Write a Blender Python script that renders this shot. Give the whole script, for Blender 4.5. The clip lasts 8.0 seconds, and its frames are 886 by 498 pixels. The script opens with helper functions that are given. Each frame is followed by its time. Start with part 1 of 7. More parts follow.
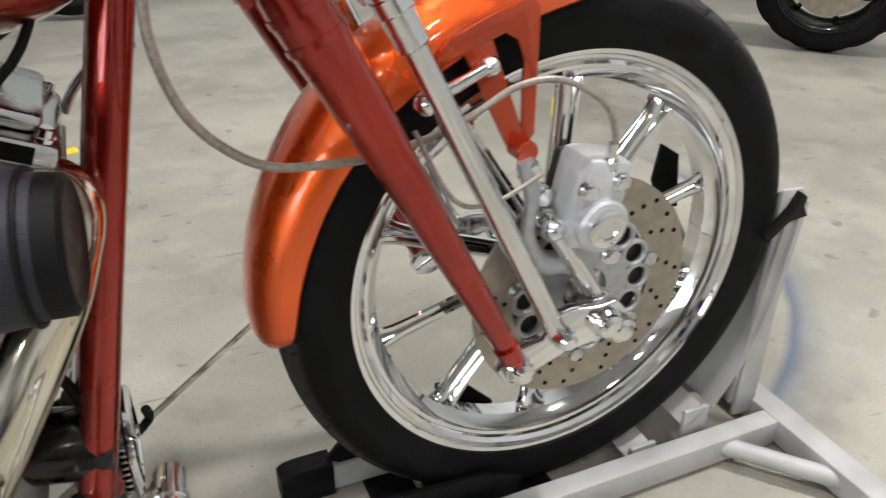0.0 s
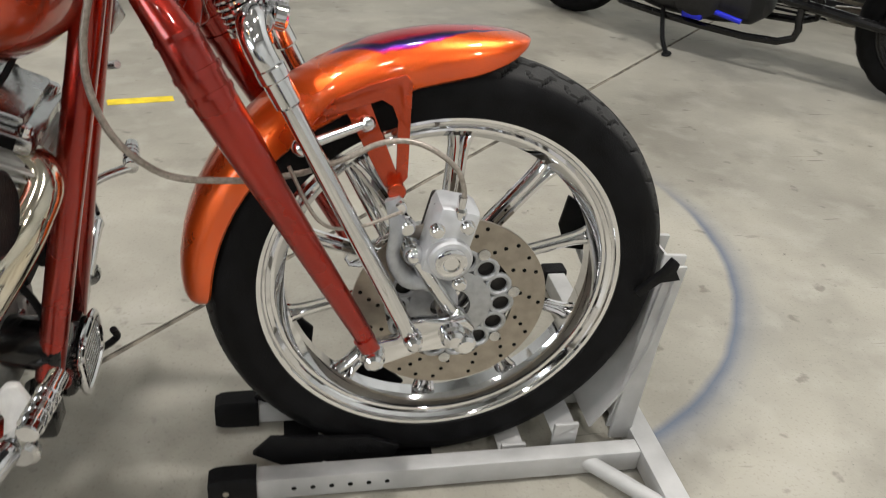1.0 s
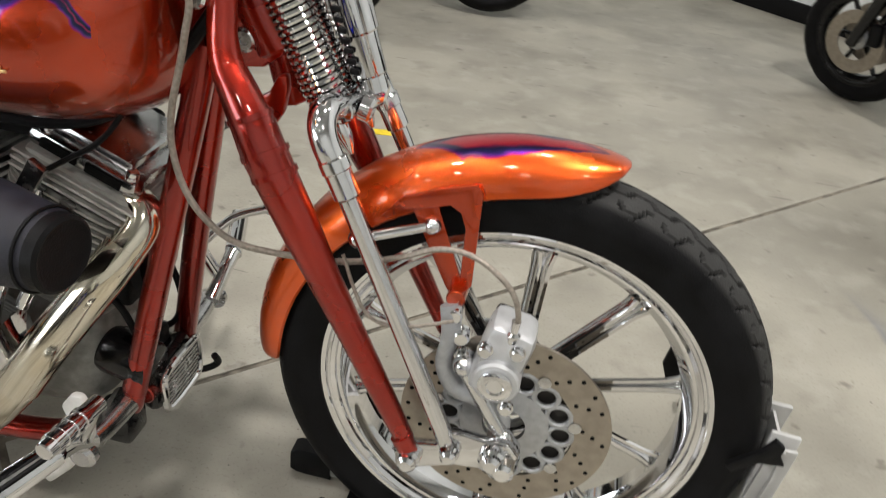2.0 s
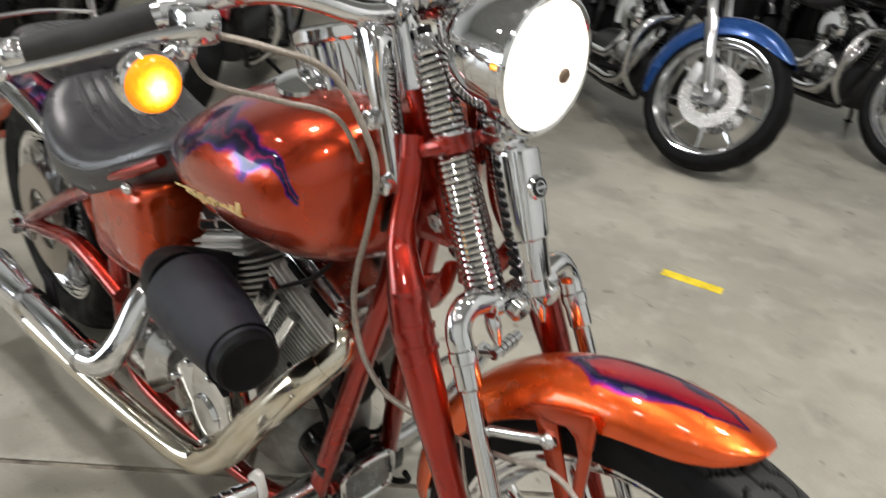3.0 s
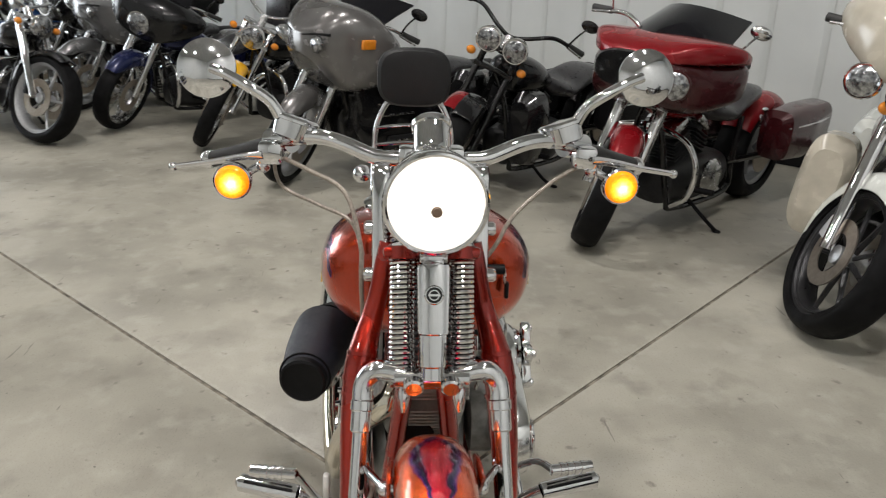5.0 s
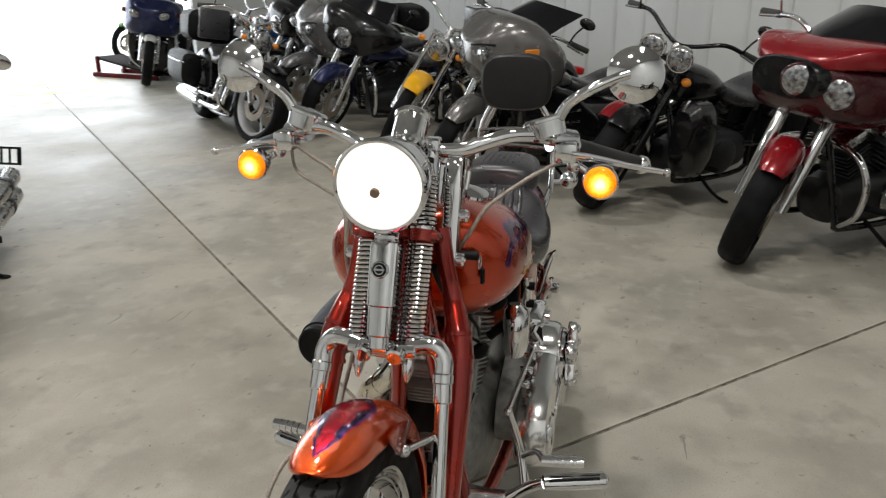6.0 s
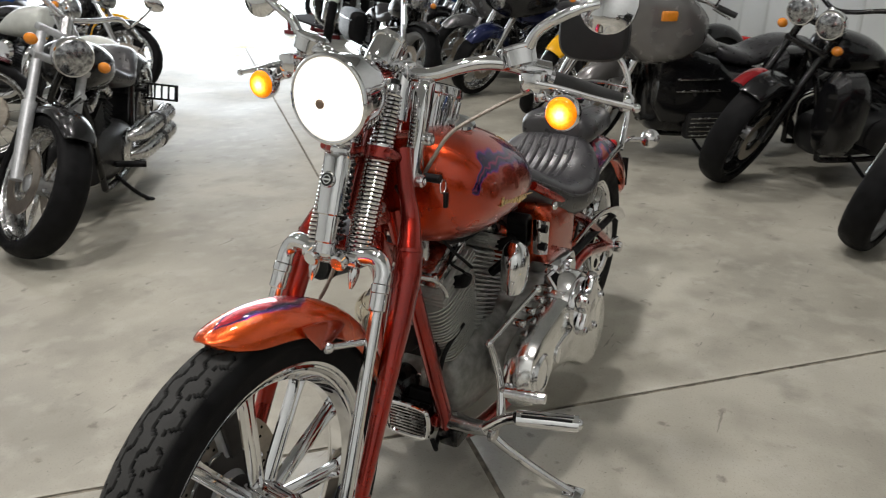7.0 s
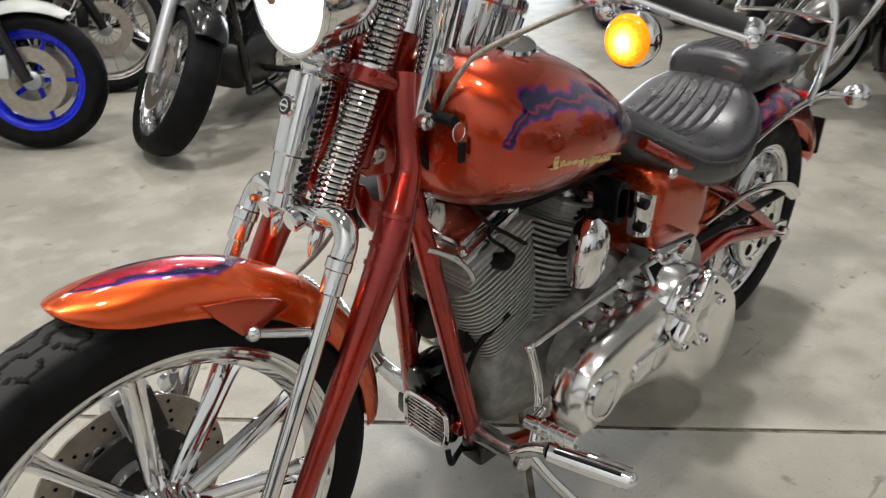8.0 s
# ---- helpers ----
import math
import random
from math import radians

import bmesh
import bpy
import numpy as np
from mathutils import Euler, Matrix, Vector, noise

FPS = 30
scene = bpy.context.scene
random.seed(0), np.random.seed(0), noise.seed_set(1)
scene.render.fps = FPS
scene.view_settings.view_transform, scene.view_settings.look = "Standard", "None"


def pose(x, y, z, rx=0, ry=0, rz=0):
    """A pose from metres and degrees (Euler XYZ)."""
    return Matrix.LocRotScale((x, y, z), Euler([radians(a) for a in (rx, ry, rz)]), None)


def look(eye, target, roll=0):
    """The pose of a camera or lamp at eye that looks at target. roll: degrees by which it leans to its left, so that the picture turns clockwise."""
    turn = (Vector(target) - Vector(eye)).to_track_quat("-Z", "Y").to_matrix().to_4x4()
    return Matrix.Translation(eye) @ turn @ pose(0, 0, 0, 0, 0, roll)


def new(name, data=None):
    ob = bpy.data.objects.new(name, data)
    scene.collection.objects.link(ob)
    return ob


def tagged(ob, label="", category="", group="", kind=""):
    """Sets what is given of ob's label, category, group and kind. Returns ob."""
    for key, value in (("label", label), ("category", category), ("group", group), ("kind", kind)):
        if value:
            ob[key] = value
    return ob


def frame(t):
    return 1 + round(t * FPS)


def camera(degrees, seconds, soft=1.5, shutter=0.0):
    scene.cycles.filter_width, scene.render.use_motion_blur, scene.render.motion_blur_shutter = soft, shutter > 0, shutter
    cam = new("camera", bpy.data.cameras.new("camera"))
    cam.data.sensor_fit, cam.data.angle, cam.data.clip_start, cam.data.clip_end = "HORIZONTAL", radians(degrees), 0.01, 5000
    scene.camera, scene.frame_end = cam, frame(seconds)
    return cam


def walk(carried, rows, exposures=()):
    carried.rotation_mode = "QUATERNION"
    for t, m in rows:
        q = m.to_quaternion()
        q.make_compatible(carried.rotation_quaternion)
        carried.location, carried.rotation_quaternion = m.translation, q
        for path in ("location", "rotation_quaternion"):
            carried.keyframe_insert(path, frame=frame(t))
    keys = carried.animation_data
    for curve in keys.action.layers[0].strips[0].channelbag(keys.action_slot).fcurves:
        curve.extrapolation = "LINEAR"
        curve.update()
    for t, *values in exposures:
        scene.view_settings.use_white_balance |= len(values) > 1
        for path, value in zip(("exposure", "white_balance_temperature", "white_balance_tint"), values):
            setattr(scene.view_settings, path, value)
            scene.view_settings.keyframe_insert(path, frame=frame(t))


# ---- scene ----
cam = camera(59.5, 8.0, soft=1.1, shutter=0.25)
PATH = [
    (0, (-0.467, -0.745, 0.845), (0.243, 0.86, -0.114), 0.6),
    (0.2, (-0.409, -0.799, 0.887), (0.273, 0.799, -0.104), 2.2),
    (0.5, (-0.372, -0.825, 0.961), (0.254, 0.779, -0.056), 4.6),
    (0.8, (-0.281, -0.916, 1.007), (0.189, 0.733, -0.023), 4.8),
    (1, (-0.227, -0.988, 1.022), (0.173, 0.671, -0.019), 6.0),
    (1.2, (-0.181, -1.029, 1.021), (0.097, 0.646, -0.035), 6.2),
    (2.3, (0.115, -0.836, 1.155), (-0.367, 0.814, 0.133), 8.0),
    (2.5, (0.187, -0.816, 1.191), (-0.478, 0.758, 0.15), 8.1),
    (2.8, (0.223, -0.758, 1.253), (-0.748, 0.653, 0.221), 6.1),
    (3, (0.256, -0.711, 1.26), (-0.937, 0.601, 0.336), 5.6),
    (3.2, (0.29, -0.667, 1.312), (-1.08, 0.497, 0.436), 4.1),
    (3.5, (0.388, -0.619, 1.343), (-1.16, 0.343, 0.52), 4.0),
    (4, (0.583, -0.494, 1.373), (-1.14, 0.145, 0.583), 3.1),
    (4.2, (0.616, -0.423, 1.37), (-1.157, 0.105, 0.609), 2.7),
    (5.3, (0.934, 0.079, 1.389), (-0.951, 0.043, 0.721), 1.5),
    (5.5, (0.948, 0.169, 1.387), (-0.933, 0.015, 0.726), 1.2),
    (6, (0.932, 0.401, 1.373), (-0.902, -0.049, 0.717), -0.4),
    (6.5, (0.964, 0.663, 1.304), (-0.791, -0.025, 0.637), -0.3),
    (7, (0.859, 0.825, 1.295), (-0.789, -0.05, 0.576), 0.1),
    (7.5, (0.617, 0.891, 1.286), (-0.873, -0.189, 0.503), 1.4),
    (7.8, (0.450, 0.884, 1.222), (-0.928, -0.306, 0.391), 1.7),
    (8, (0.319, 0.853, 1.199), (-0.958, -0.401, 0.305), 1.5),
]
EXPOSURES = [(0, 0.16, 6280, 10), (0.5, 0.06, 6350, 10), (1, 0.03, 6430, 10), (2.5, 0.06, 6500, 10), (3, 0.04, 6430, 10), (4, -0.12, 6500, 10), (5.5, -0.18, 6450, 10), (6, -0.40, 6500, 10), (6.5, -0.42, 6500, 10), (7, -0.24, 6450, 10), (7.5, 0.06, 6380, 10), (8, 0.12, 6340, 10)]
walk(cam, [(t, look(eye, target, roll)) for t, eye, target, roll in PATH], EXPOSURES)

# ---- world and lights ----
world = bpy.data.worlds.new("world")
scene.world = world
world.use_nodes = True
world.node_tree.nodes["Background"].inputs[0].default_value = (0.75, 0.85, 1.0, 1)
world.node_tree.nodes["Background"].inputs[1].default_value = 1.5

A45 = math.sqrt(0.5)
WALL_BACK, WALL_FAR, WALL_NEAR, WALL_AISLE, CEILING = 5.66, -12.4, 4.23, -7.4, 6.0


def room(a, b, z=0.0):
    """A place in the world from the hall's own axes: a along the aisle, b towards the back wall."""
    return Vector(((a - b) * A45, (a + b) * A45, z))


def lamp(name, place, sx, sy, watts, colour, aim, turn=45):
    data = bpy.data.lights.new(name, "AREA")
    data.shape, data.size, data.size_y, data.energy, data.color = "RECTANGLE", sx, sy, watts, colour
    ob = new(name, data)
    ob.matrix_world = Matrix.Translation(place) @ Matrix.Rotation(radians(turn), 4, "Z") @ aim
    return ob


# ceiling lamps: along the hall, towards the back wall, watts
STRIPS = [(0.7, -1.4, 215), (-3.4, 1.3, 120), (-3.4, -1.4, 50), (-7.0, -1.4, 45), (-7.0, 1.3, 36), (-10.6, -1.4, 36), (3.2, -1.4, 40), (0.7, 1.3, 74), (-1.5, -4.8, 85), (-6.0, -4.8, 45)]
for a, b, watts in STRIPS:
    lamp("panel_lamp", room(a, b, CEILING - 0.13), 0.5, 0.32, watts, (1.0, 0.957, 0.922), Matrix())
# daylight in the open doorway
lamp("door_daylight", room(WALL_FAR + 0.05, -0.3, 1.6), 3.0, 6.4, 22, (0.85, 0.93, 1.0), Matrix.Rotation(radians(-90), 4, "Y"))

# ---- materials ----


def mat(name, colour, rough=0.5, metal=0.0, vary=0.12, scale=30.0, bump=0.0, coat=0.0, rough_vary=0.08, spec=0.5, second=None, rand=0.0, fine=400.0):
    m = bpy.data.materials.new(name)
    m.use_nodes = True
    nt = m.node_tree
    b = nt.nodes["Principled BSDF"]
    b.inputs["Roughness"].default_value, b.inputs["Metallic"].default_value = rough, metal
    b.inputs["Coat Weight"].default_value, b.inputs["Specular IOR Level"].default_value = coat, spec
    b.inputs["Coat Roughness"].default_value = 0.04
    tc = nt.nodes.new("ShaderNodeTexCoord")
    n1 = nt.nodes.new("ShaderNodeTexNoise")
    n1.inputs["Scale"].default_value, n1.inputs["Detail"].default_value = scale, 5
    n2 = nt.nodes.new("ShaderNodeTexNoise")
    n2.inputs["Scale"].default_value, n2.inputs["Detail"].default_value = fine, 2
    nt.links.new(tc.outputs["Object"], n1.inputs["Vector"])
    nt.links.new(tc.outputs["Object"], n2.inputs["Vector"])
    ramp = nt.nodes.new("ShaderNodeValToRGB")
    lo, hi = ramp.color_ramp.elements
    other = second or tuple(c * (1 - vary) for c in colour)
    lo.position, hi.position = 0.35, 0.65
    lo.color, hi.color = (*other, 1), (*(min(1, c * (1 + vary)) for c in colour), 1)
    nt.links.new(n1.outputs["Fac"], ramp.inputs["Fac"])
    last = ramp.outputs["Color"]
    if rand:
        info = nt.nodes.new("ShaderNodeObjectInfo")
        hsv = nt.nodes.new("ShaderNodeHueSaturation")
        mr = nt.nodes.new("ShaderNodeMapRange")
        mr.inputs["To Min"].default_value, mr.inputs["To Max"].default_value = 1 - rand, 1 + rand
        nt.links.new(info.outputs["Random"], mr.inputs["Value"])
        nt.links.new(mr.outputs["Result"], hsv.inputs["Value"])
        nt.links.new(last, hsv.inputs["Color"])
        last = hsv.outputs["Color"]
    nt.links.new(last, b.inputs["Base Color"])
    if rough_vary:
        mr = nt.nodes.new("ShaderNodeMapRange")
        mr.inputs["From Min"].default_value, mr.inputs["From Max"].default_value = 0.3, 0.7
        mr.inputs["To Min"].default_value, mr.inputs["To Max"].default_value = max(0.02, rough - rough_vary), min(1, rough + rough_vary)
        nt.links.new(n1.outputs["Fac"], mr.inputs["Value"])
        nt.links.new(mr.outputs["Result"], b.inputs["Roughness"])
    if bump:
        bp = nt.nodes.new("ShaderNodeBump")
        bp.inputs["Strength"].default_value, bp.inputs["Distance"].default_value = bump, 0.002
        nt.links.new(n2.outputs["Fac"], bp.inputs["Height"])
        nt.links.new(bp.outputs["Normal"], b.inputs["Normal"])
    return m


def glow(name, colour, strength):
    m = bpy.data.materials.new(name)
    m.use_nodes = True
    b = m.node_tree.nodes["Principled BSDF"]
    b.inputs["Base Color"].default_value = (*colour, 1)
    b.inputs["Emission Color"].default_value = (*colour, 1)
    b.inputs["Emission Strength"].default_value = strength
    b.inputs["Roughness"].default_value = 0.15
    return m


def bulb_lens():
    """Ribbed amber lens lit by the bulb behind its middle."""
    m = glow("lit_amber_lens", (1.0, 0.34, 0.004), 1.0)
    nt = m.node_tree
    b = nt.nodes["Principled BSDF"]
    tc = nt.nodes.new("ShaderNodeTexCoord")
    sp = nt.nodes.new("ShaderNodeSeparateXYZ")
    nt.links.new(tc.outputs["Generated"], sp.inputs[0])
    dy, dz = math_node(nt, "SUBTRACT", sp.outputs[1], 0.5), math_node(nt, "SUBTRACT", sp.outputs[2], 0.48)
    r = math_node(nt, "SQRT", math_node(nt, "ADD", math_node(nt, "MULTIPLY", dy, dy), math_node(nt, "MULTIPLY", dz, dz)))
    n = nt.nodes.new("ShaderNodeTexNoise")
    n.inputs["Scale"].default_value = 9
    nt.links.new(tc.outputs["Generated"], n.inputs["Vector"])
    r = math_node(nt, "ADD", r, math_node(nt, "MULTIPLY", math_node(nt, "SUBTRACT", n.outputs["Fac"], 0.5), 0.16))
    ramp = nt.nodes.new("ShaderNodeValToRGB")
    els = ramp.color_ramp.elements
    els[0].position, els[0].color = 0.08, (1.0, 0.86, 0.42, 1)
    els[1].position, els[1].color = 0.50, (0.62, 0.12, 0.001, 1)
    for p, c in ((0.22, (1.0, 0.66, 0.10, 1)), (0.32, (1.0, 0.42, 0.012, 1)), (0.42, (0.98, 0.26, 0.003, 1))):
        els.new(p).color = c
    nt.links.new(r, ramp.inputs["Fac"])
    nt.links.new(ramp.outputs["Color"], b.inputs["Emission Color"])
    power = nt.nodes.new("ShaderNodeMapRange")
    power.inputs["From Min"].default_value, power.inputs["From Max"].default_value = 0.10, 0.42
    power.inputs["To Min"].default_value, power.inputs["To Max"].default_value = 3.0, 0.9
    nt.links.new(r, power.inputs["Value"])
    nt.links.new(power.outputs["Result"], b.inputs["Emission Strength"])
    return m


def math_node(nt, op, a, b=None, c=None):
    n = nt.nodes.new("ShaderNodeMath")
    n.operation = op
    for slot, v in enumerate((a, b, c)):
        if v is None:
            continue
        if isinstance(v, (int, float)):
            n.inputs[slot].default_value = v
        else:
            nt.links.new(v, n.inputs[slot])
    return n.outputs[0]


def candy(name, colour, deep, graphic=None):
    """Candy metallic paint under clear coat; graphic(nt, x, y, z, warp) gives a field whose low values carry the flames."""
    m = mat(name, colour, 0.26, 0.82, 0.1, 6, 0.0, 1.0, 0.05, second=deep, spec=0.3)
    nt = m.node_tree
    b = nt.nodes["Principled BSDF"]
    fl = nt.nodes.new("ShaderNodeTexVoronoi")
    fl.inputs["Scale"].default_value = 1600
    bp = nt.nodes.new("ShaderNodeBump")
    bp.inputs["Strength"].default_value, bp.inputs["Distance"].default_value = 0.12, 0.0004
    nt.links.new(fl.outputs["Color"], bp.inputs["Height"])
    nt.links.new(bp.outputs["Normal"], b.inputs["Normal"])
    if graphic:
        tc = nt.nodes.new("ShaderNodeTexCoord")
        sp = nt.nodes.new("ShaderNodeSeparateXYZ")
        nt.links.new(tc.outputs["Object"], sp.inputs[0])
        wn = nt.nodes.new("ShaderNodeTexNoise")
        wn.inputs["Scale"].default_value, wn.inputs["Detail"].default_value = 17, 2.5
        nt.links.new(tc.outputs["Object"], wn.inputs["Vector"])
        warp = math_node(nt, "SUBTRACT", wn.outputs["Fac"], 0.5)
        f = graphic(nt, sp.outputs[0], sp.outputs[1], sp.outputs[2], warp)
        ramp = nt.nodes.new("ShaderNodeValToRGB")
        els = ramp.color_ramp.elements
        els[0].position, els[0].color = 0.0, (0.62, 0.008, 0.03, 1)
        els[1].position, els[1].color = 1.0, (0, 0, 0, 1)
        for p, c in ((0.30, (0.58, 0.006, 0.035, 1)), (0.36, (0.16, 0.006, 0.09, 1)), (0.40, (0.005, 0.004, 0.032, 1)), (0.49, (0.010, 0.007, 0.085, 1)), (0.55, (0.10, 0.012, 0.22, 1)), (0.60, (0.42, 0.012, 0.10, 1))):
            e = els.new(p)
            e.color = c
        nt.links.new(f, ramp.inputs["Fac"])
        mask = math_node(nt, "LESS_THAN", f, 0.62)
        mix = nt.nodes.new("ShaderNodeMix")
        mix.data_type = "RGBA"
        old = b.inputs["Base Color"].links[0].from_socket
        nt.links.new(mask, mix.inputs["Factor"])
        nt.links.new(old, mix.inputs["A"])
        nt.links.new(ramp.outputs["Color"], mix.inputs["B"])
        nt.links.new(mix.outputs["Result"], b.inputs["Base Color"])
    return m


def fender_flames(nt, x, y, z, warp):
    """A pointed tongue along the crown in front of the fork: |y| against a width that narrows to the front."""
    ay = math_node(nt, "ABSOLUTE", y)
    ay = math_node(nt, "ADD", ay, math_node(nt, "MULTIPLY", warp, 0.040))
    w = math_node(nt, "MULTIPLY_ADD", x, -0.20, 0.021)
    w = math_node(nt, "MINIMUM", math_node(nt, "MAXIMUM", w, 0.001), 0.036)
    f = math_node(nt, "MULTIPLY", math_node(nt, "DIVIDE", ay, w), 0.56)
    back = math_node(nt, "MAXIMUM", math_node(nt, "MULTIPLY_ADD", x, -9.0, -0.9), 0.0)
    low = math_node(nt, "MULTIPLY", math_node(nt, "LESS_THAN", z, 0.62), 5.0)
    return math_node(nt, "ADD", math_node(nt, "ADD", f, back), low)


def rear_flames(nt, x, y, z, warp):
    """Ragged tongues over the shoulders of the rear mudguard, behind the seat."""
    ay = math_node(nt, "ADD", math_node(nt, "ABSOLUTE", y), math_node(nt, "MULTIPLY", warp, 0.09))
    d = math_node(nt, "ABSOLUTE", math_node(nt, "SUBTRACT", ay, 0.082))
    f = math_node(nt, "MULTIPLY_ADD", d, 13.0, 0.26)
    back = math_node(nt, "MAXIMUM", math_node(nt, "MULTIPLY_ADD", x, -7.0, -13.0), 0.0)
    low = math_node(nt, "MULTIPLY", math_node(nt, "LESS_THAN", z, 0.60), 5.0)
    return math_node(nt, "ADD", math_node(nt, "ADD", f, back), low)


def tank_flames(nt, x, y, z, warp):
    """A ragged band on each shoulder: a point in front, rising, then along the upper flank to the rear."""
    t = math_node(nt, "MAXIMUM", math_node(nt, "MULTIPLY_ADD", x, -1.0, -0.480), 0.0)
    rise = math_node(nt, "MINIMUM", math_node(nt, "MULTIPLY_ADD", t, 1.10, 0.836), 0.887)
    fall = math_node(nt, "MULTIPLY", math_node(nt, "MAXIMUM", math_node(nt, "SUBTRACT", t, 0.19), 0.0), 0.62)
    mid = math_node(nt, "SUBTRACT", rise, fall)
    d = math_node(nt, "ABSOLUTE", math_node(nt, "ADD", math_node(nt, "SUBTRACT", z, mid), math_node(nt, "MULTIPLY", warp, 0.085)))
    w = math_node(nt, "MINIMUM", math_node(nt, "MULTIPLY_ADD", t, 0.22, 0.005), 0.025)
    f = math_node(nt, "MULTIPLY_ADD", math_node(nt, "DIVIDE", d, w), 0.29, 0.335)
    ahead = math_node(nt, "GREATER_THAN", x, -0.482)
    inner = math_node(nt, "LESS_THAN", math_node(nt, "ABSOLUTE", y), 0.07)
    return math_node(nt, "ADD", f, math_node(nt, "MULTIPLY", math_node(nt, "MAXIMUM", ahead, inner), 5.0))


CHROME = mat("chrome", (0.74, 0.74, 0.75), 0.06, 1.0, 0.04, 20, 0.0, rough_vary=0.04)
POLISHED = mat("polished_aluminium", (0.80, 0.80, 0.79), 0.17, 1.0, 0.06, 12, 0.03, rough_vary=0.06)
CHROME_DULL = mat("worn_chrome", (0.55, 0.55, 0.55), 0.22, 1.0, 0.12, 40, 0.05, rough_vary=0.1)
STEEL = mat("brushed_steel", (0.45, 0.42, 0.38), 0.33, 1.0, 0.1, 60, 0.08)
DISC = mat("brake_disc_steel", (0.36, 0.32, 0.27), 0.36, 0.85, 0.12, 50, 0.06)
ALLOY = mat("cast_alloy", (0.42, 0.43, 0.44), 0.42, 0.6, 0.1, 80, 0.15)
ENGINE = mat("silver_powder_coat", (0.42, 0.42, 0.395), 0.42, 0.25, 0.1, 90, 0.25)
ENGINE_CASE = mat("grey_case_finish", (0.24, 0.24, 0.225), 0.48, 0.2, 0.25, 45, 0.35)
CALIPER = mat("painted_caliper", (0.55, 0.56, 0.57), 0.35, 0.35, 0.06, 60, 0.1, 0.2)
BLACK = mat("black_paint", (0.0045, 0.0045, 0.005), 0.22, 0.0, 0.2, 30, 0.0, 0.3, spec=0.3)
BLACKPLASTIC = mat("black_plastic", (0.005, 0.005, 0.0055), 0.5, 0.0, 0.25, 60, 0.3, spec=0.15)
FILTER = mat("filter_cover_cloth", (0.014, 0.0145, 0.022), 0.5, 0.0, 0.2, 60, 0.4, spec=0.4, fine=900)
# chrome with the cream reflection of the exhaust put into its colour
CHROME_WARM = mat("cream_reflection_chrome", (0.68, 0.65, 0.57), 0.10, 1.0, 0.05, 14, 0.0, rough_vary=0.05, second=(0.66, 0.60, 0.48))
RUBBER = mat("tyre_rubber", (0.0065, 0.0065, 0.007), 0.6, 0.0, 0.4, 25, 0.3, spec=0.1, rough_vary=0.15)
GRIP = mat("grip_rubber", (0.03, 0.03, 0.03), 0.6, 0.0, 0.2, 60, 0.3)
LEATHER = mat("seat_leather", (0.027, 0.026, 0.029), 0.30, 0.0, 0.1, 35, 0.25, spec=0.75, fine=260, rough_vary=0.04)
CANDY_RED = candy("candy_red_frame", (0.36, 0.019, 0.006), (0.25, 0.011, 0.005))
CANDY_FENDER = candy("candy_orange_fender", (0.84, 0.125, 0.016), (0.70, 0.088, 0.012), fender_flames)
CANDY_TANK = candy("candy_orange_tank", (0.50, 0.050, 0.007), (0.38, 0.032, 0.006), tank_flames)
CANDY_REAR = candy("candy_orange_rear_fender", (0.56, 0.060, 0.008), (0.44, 0.045, 0.006), rear_flames)
CANDY_PLAIN = candy("candy_orange", (0.50, 0.055, 0.008), (0.40, 0.040, 0.006))
# dark tone for the inner caliper half and the added shade ring
INNER_DARK = mat("dark_inner_steel", (0.035, 0.032, 0.030), 0.5, 0.5, 0.2, 60, 0.15)
GUARD_PALE = mat("pale_cast_guard", (0.66, 0.65, 0.62), 0.42, 0.25, 0.1, 40, 0.15)
VINYL = mat("black_vinyl", (0.010, 0.010, 0.011), 0.45, 0.0, 0.15, 40, 0.3, spec=0.35, fine=300)
CABLE = mat("braided_cable", (0.30, 0.265, 0.225), 0.42, 0.4, 0.2, 200, 0.3)
GOLD = mat("gold_script", (0.75, 0.55, 0.25), 0.3, 0.6, 0.1, 60)
LENS_WHITE = glow("headlight_lens", (1.0, 0.95, 0.86), 1.35)
SHIELD_TAN = mat("bulb_shield_metal", (0.20, 0.14, 0.10), 0.5, 0.4, 0.1, 60)
LENS_AMBER = bulb_lens()
AMBER = mat("amber_lens", (0.75, 0.25, 0.02), 0.15, 0.0, 0.1, 40, 0.0, 0.5)
RED_LENS = mat("red_lens", (0.5, 0.01, 0.01), 0.15, 0.0, 0.1, 40, 0.0, 0.5)
LENS_CLEAR = mat("clear_lens", (0.42, 0.43, 0.44), 0.16, 0.85, 0.3, 55, 0.6, 0.9, second=(0.10, 0.10, 0.11), fine=90)
GREY_STEEL = mat("grey_painted_steel", (0.42, 0.42, 0.41), 0.5, 0.1, 0.12, 14, 0.15)
MIRROR = mat("mirror_glass", (0.8, 0.8, 0.82), 0.02, 1.0, 0.01, 10, rough_vary=0.0)
# near-black paint standing for the shade inside holes, slots and gaps
HOLE_SHADE = mat("hole_shade", (0.005, 0.005, 0.005), 0.8, spec=0.1)


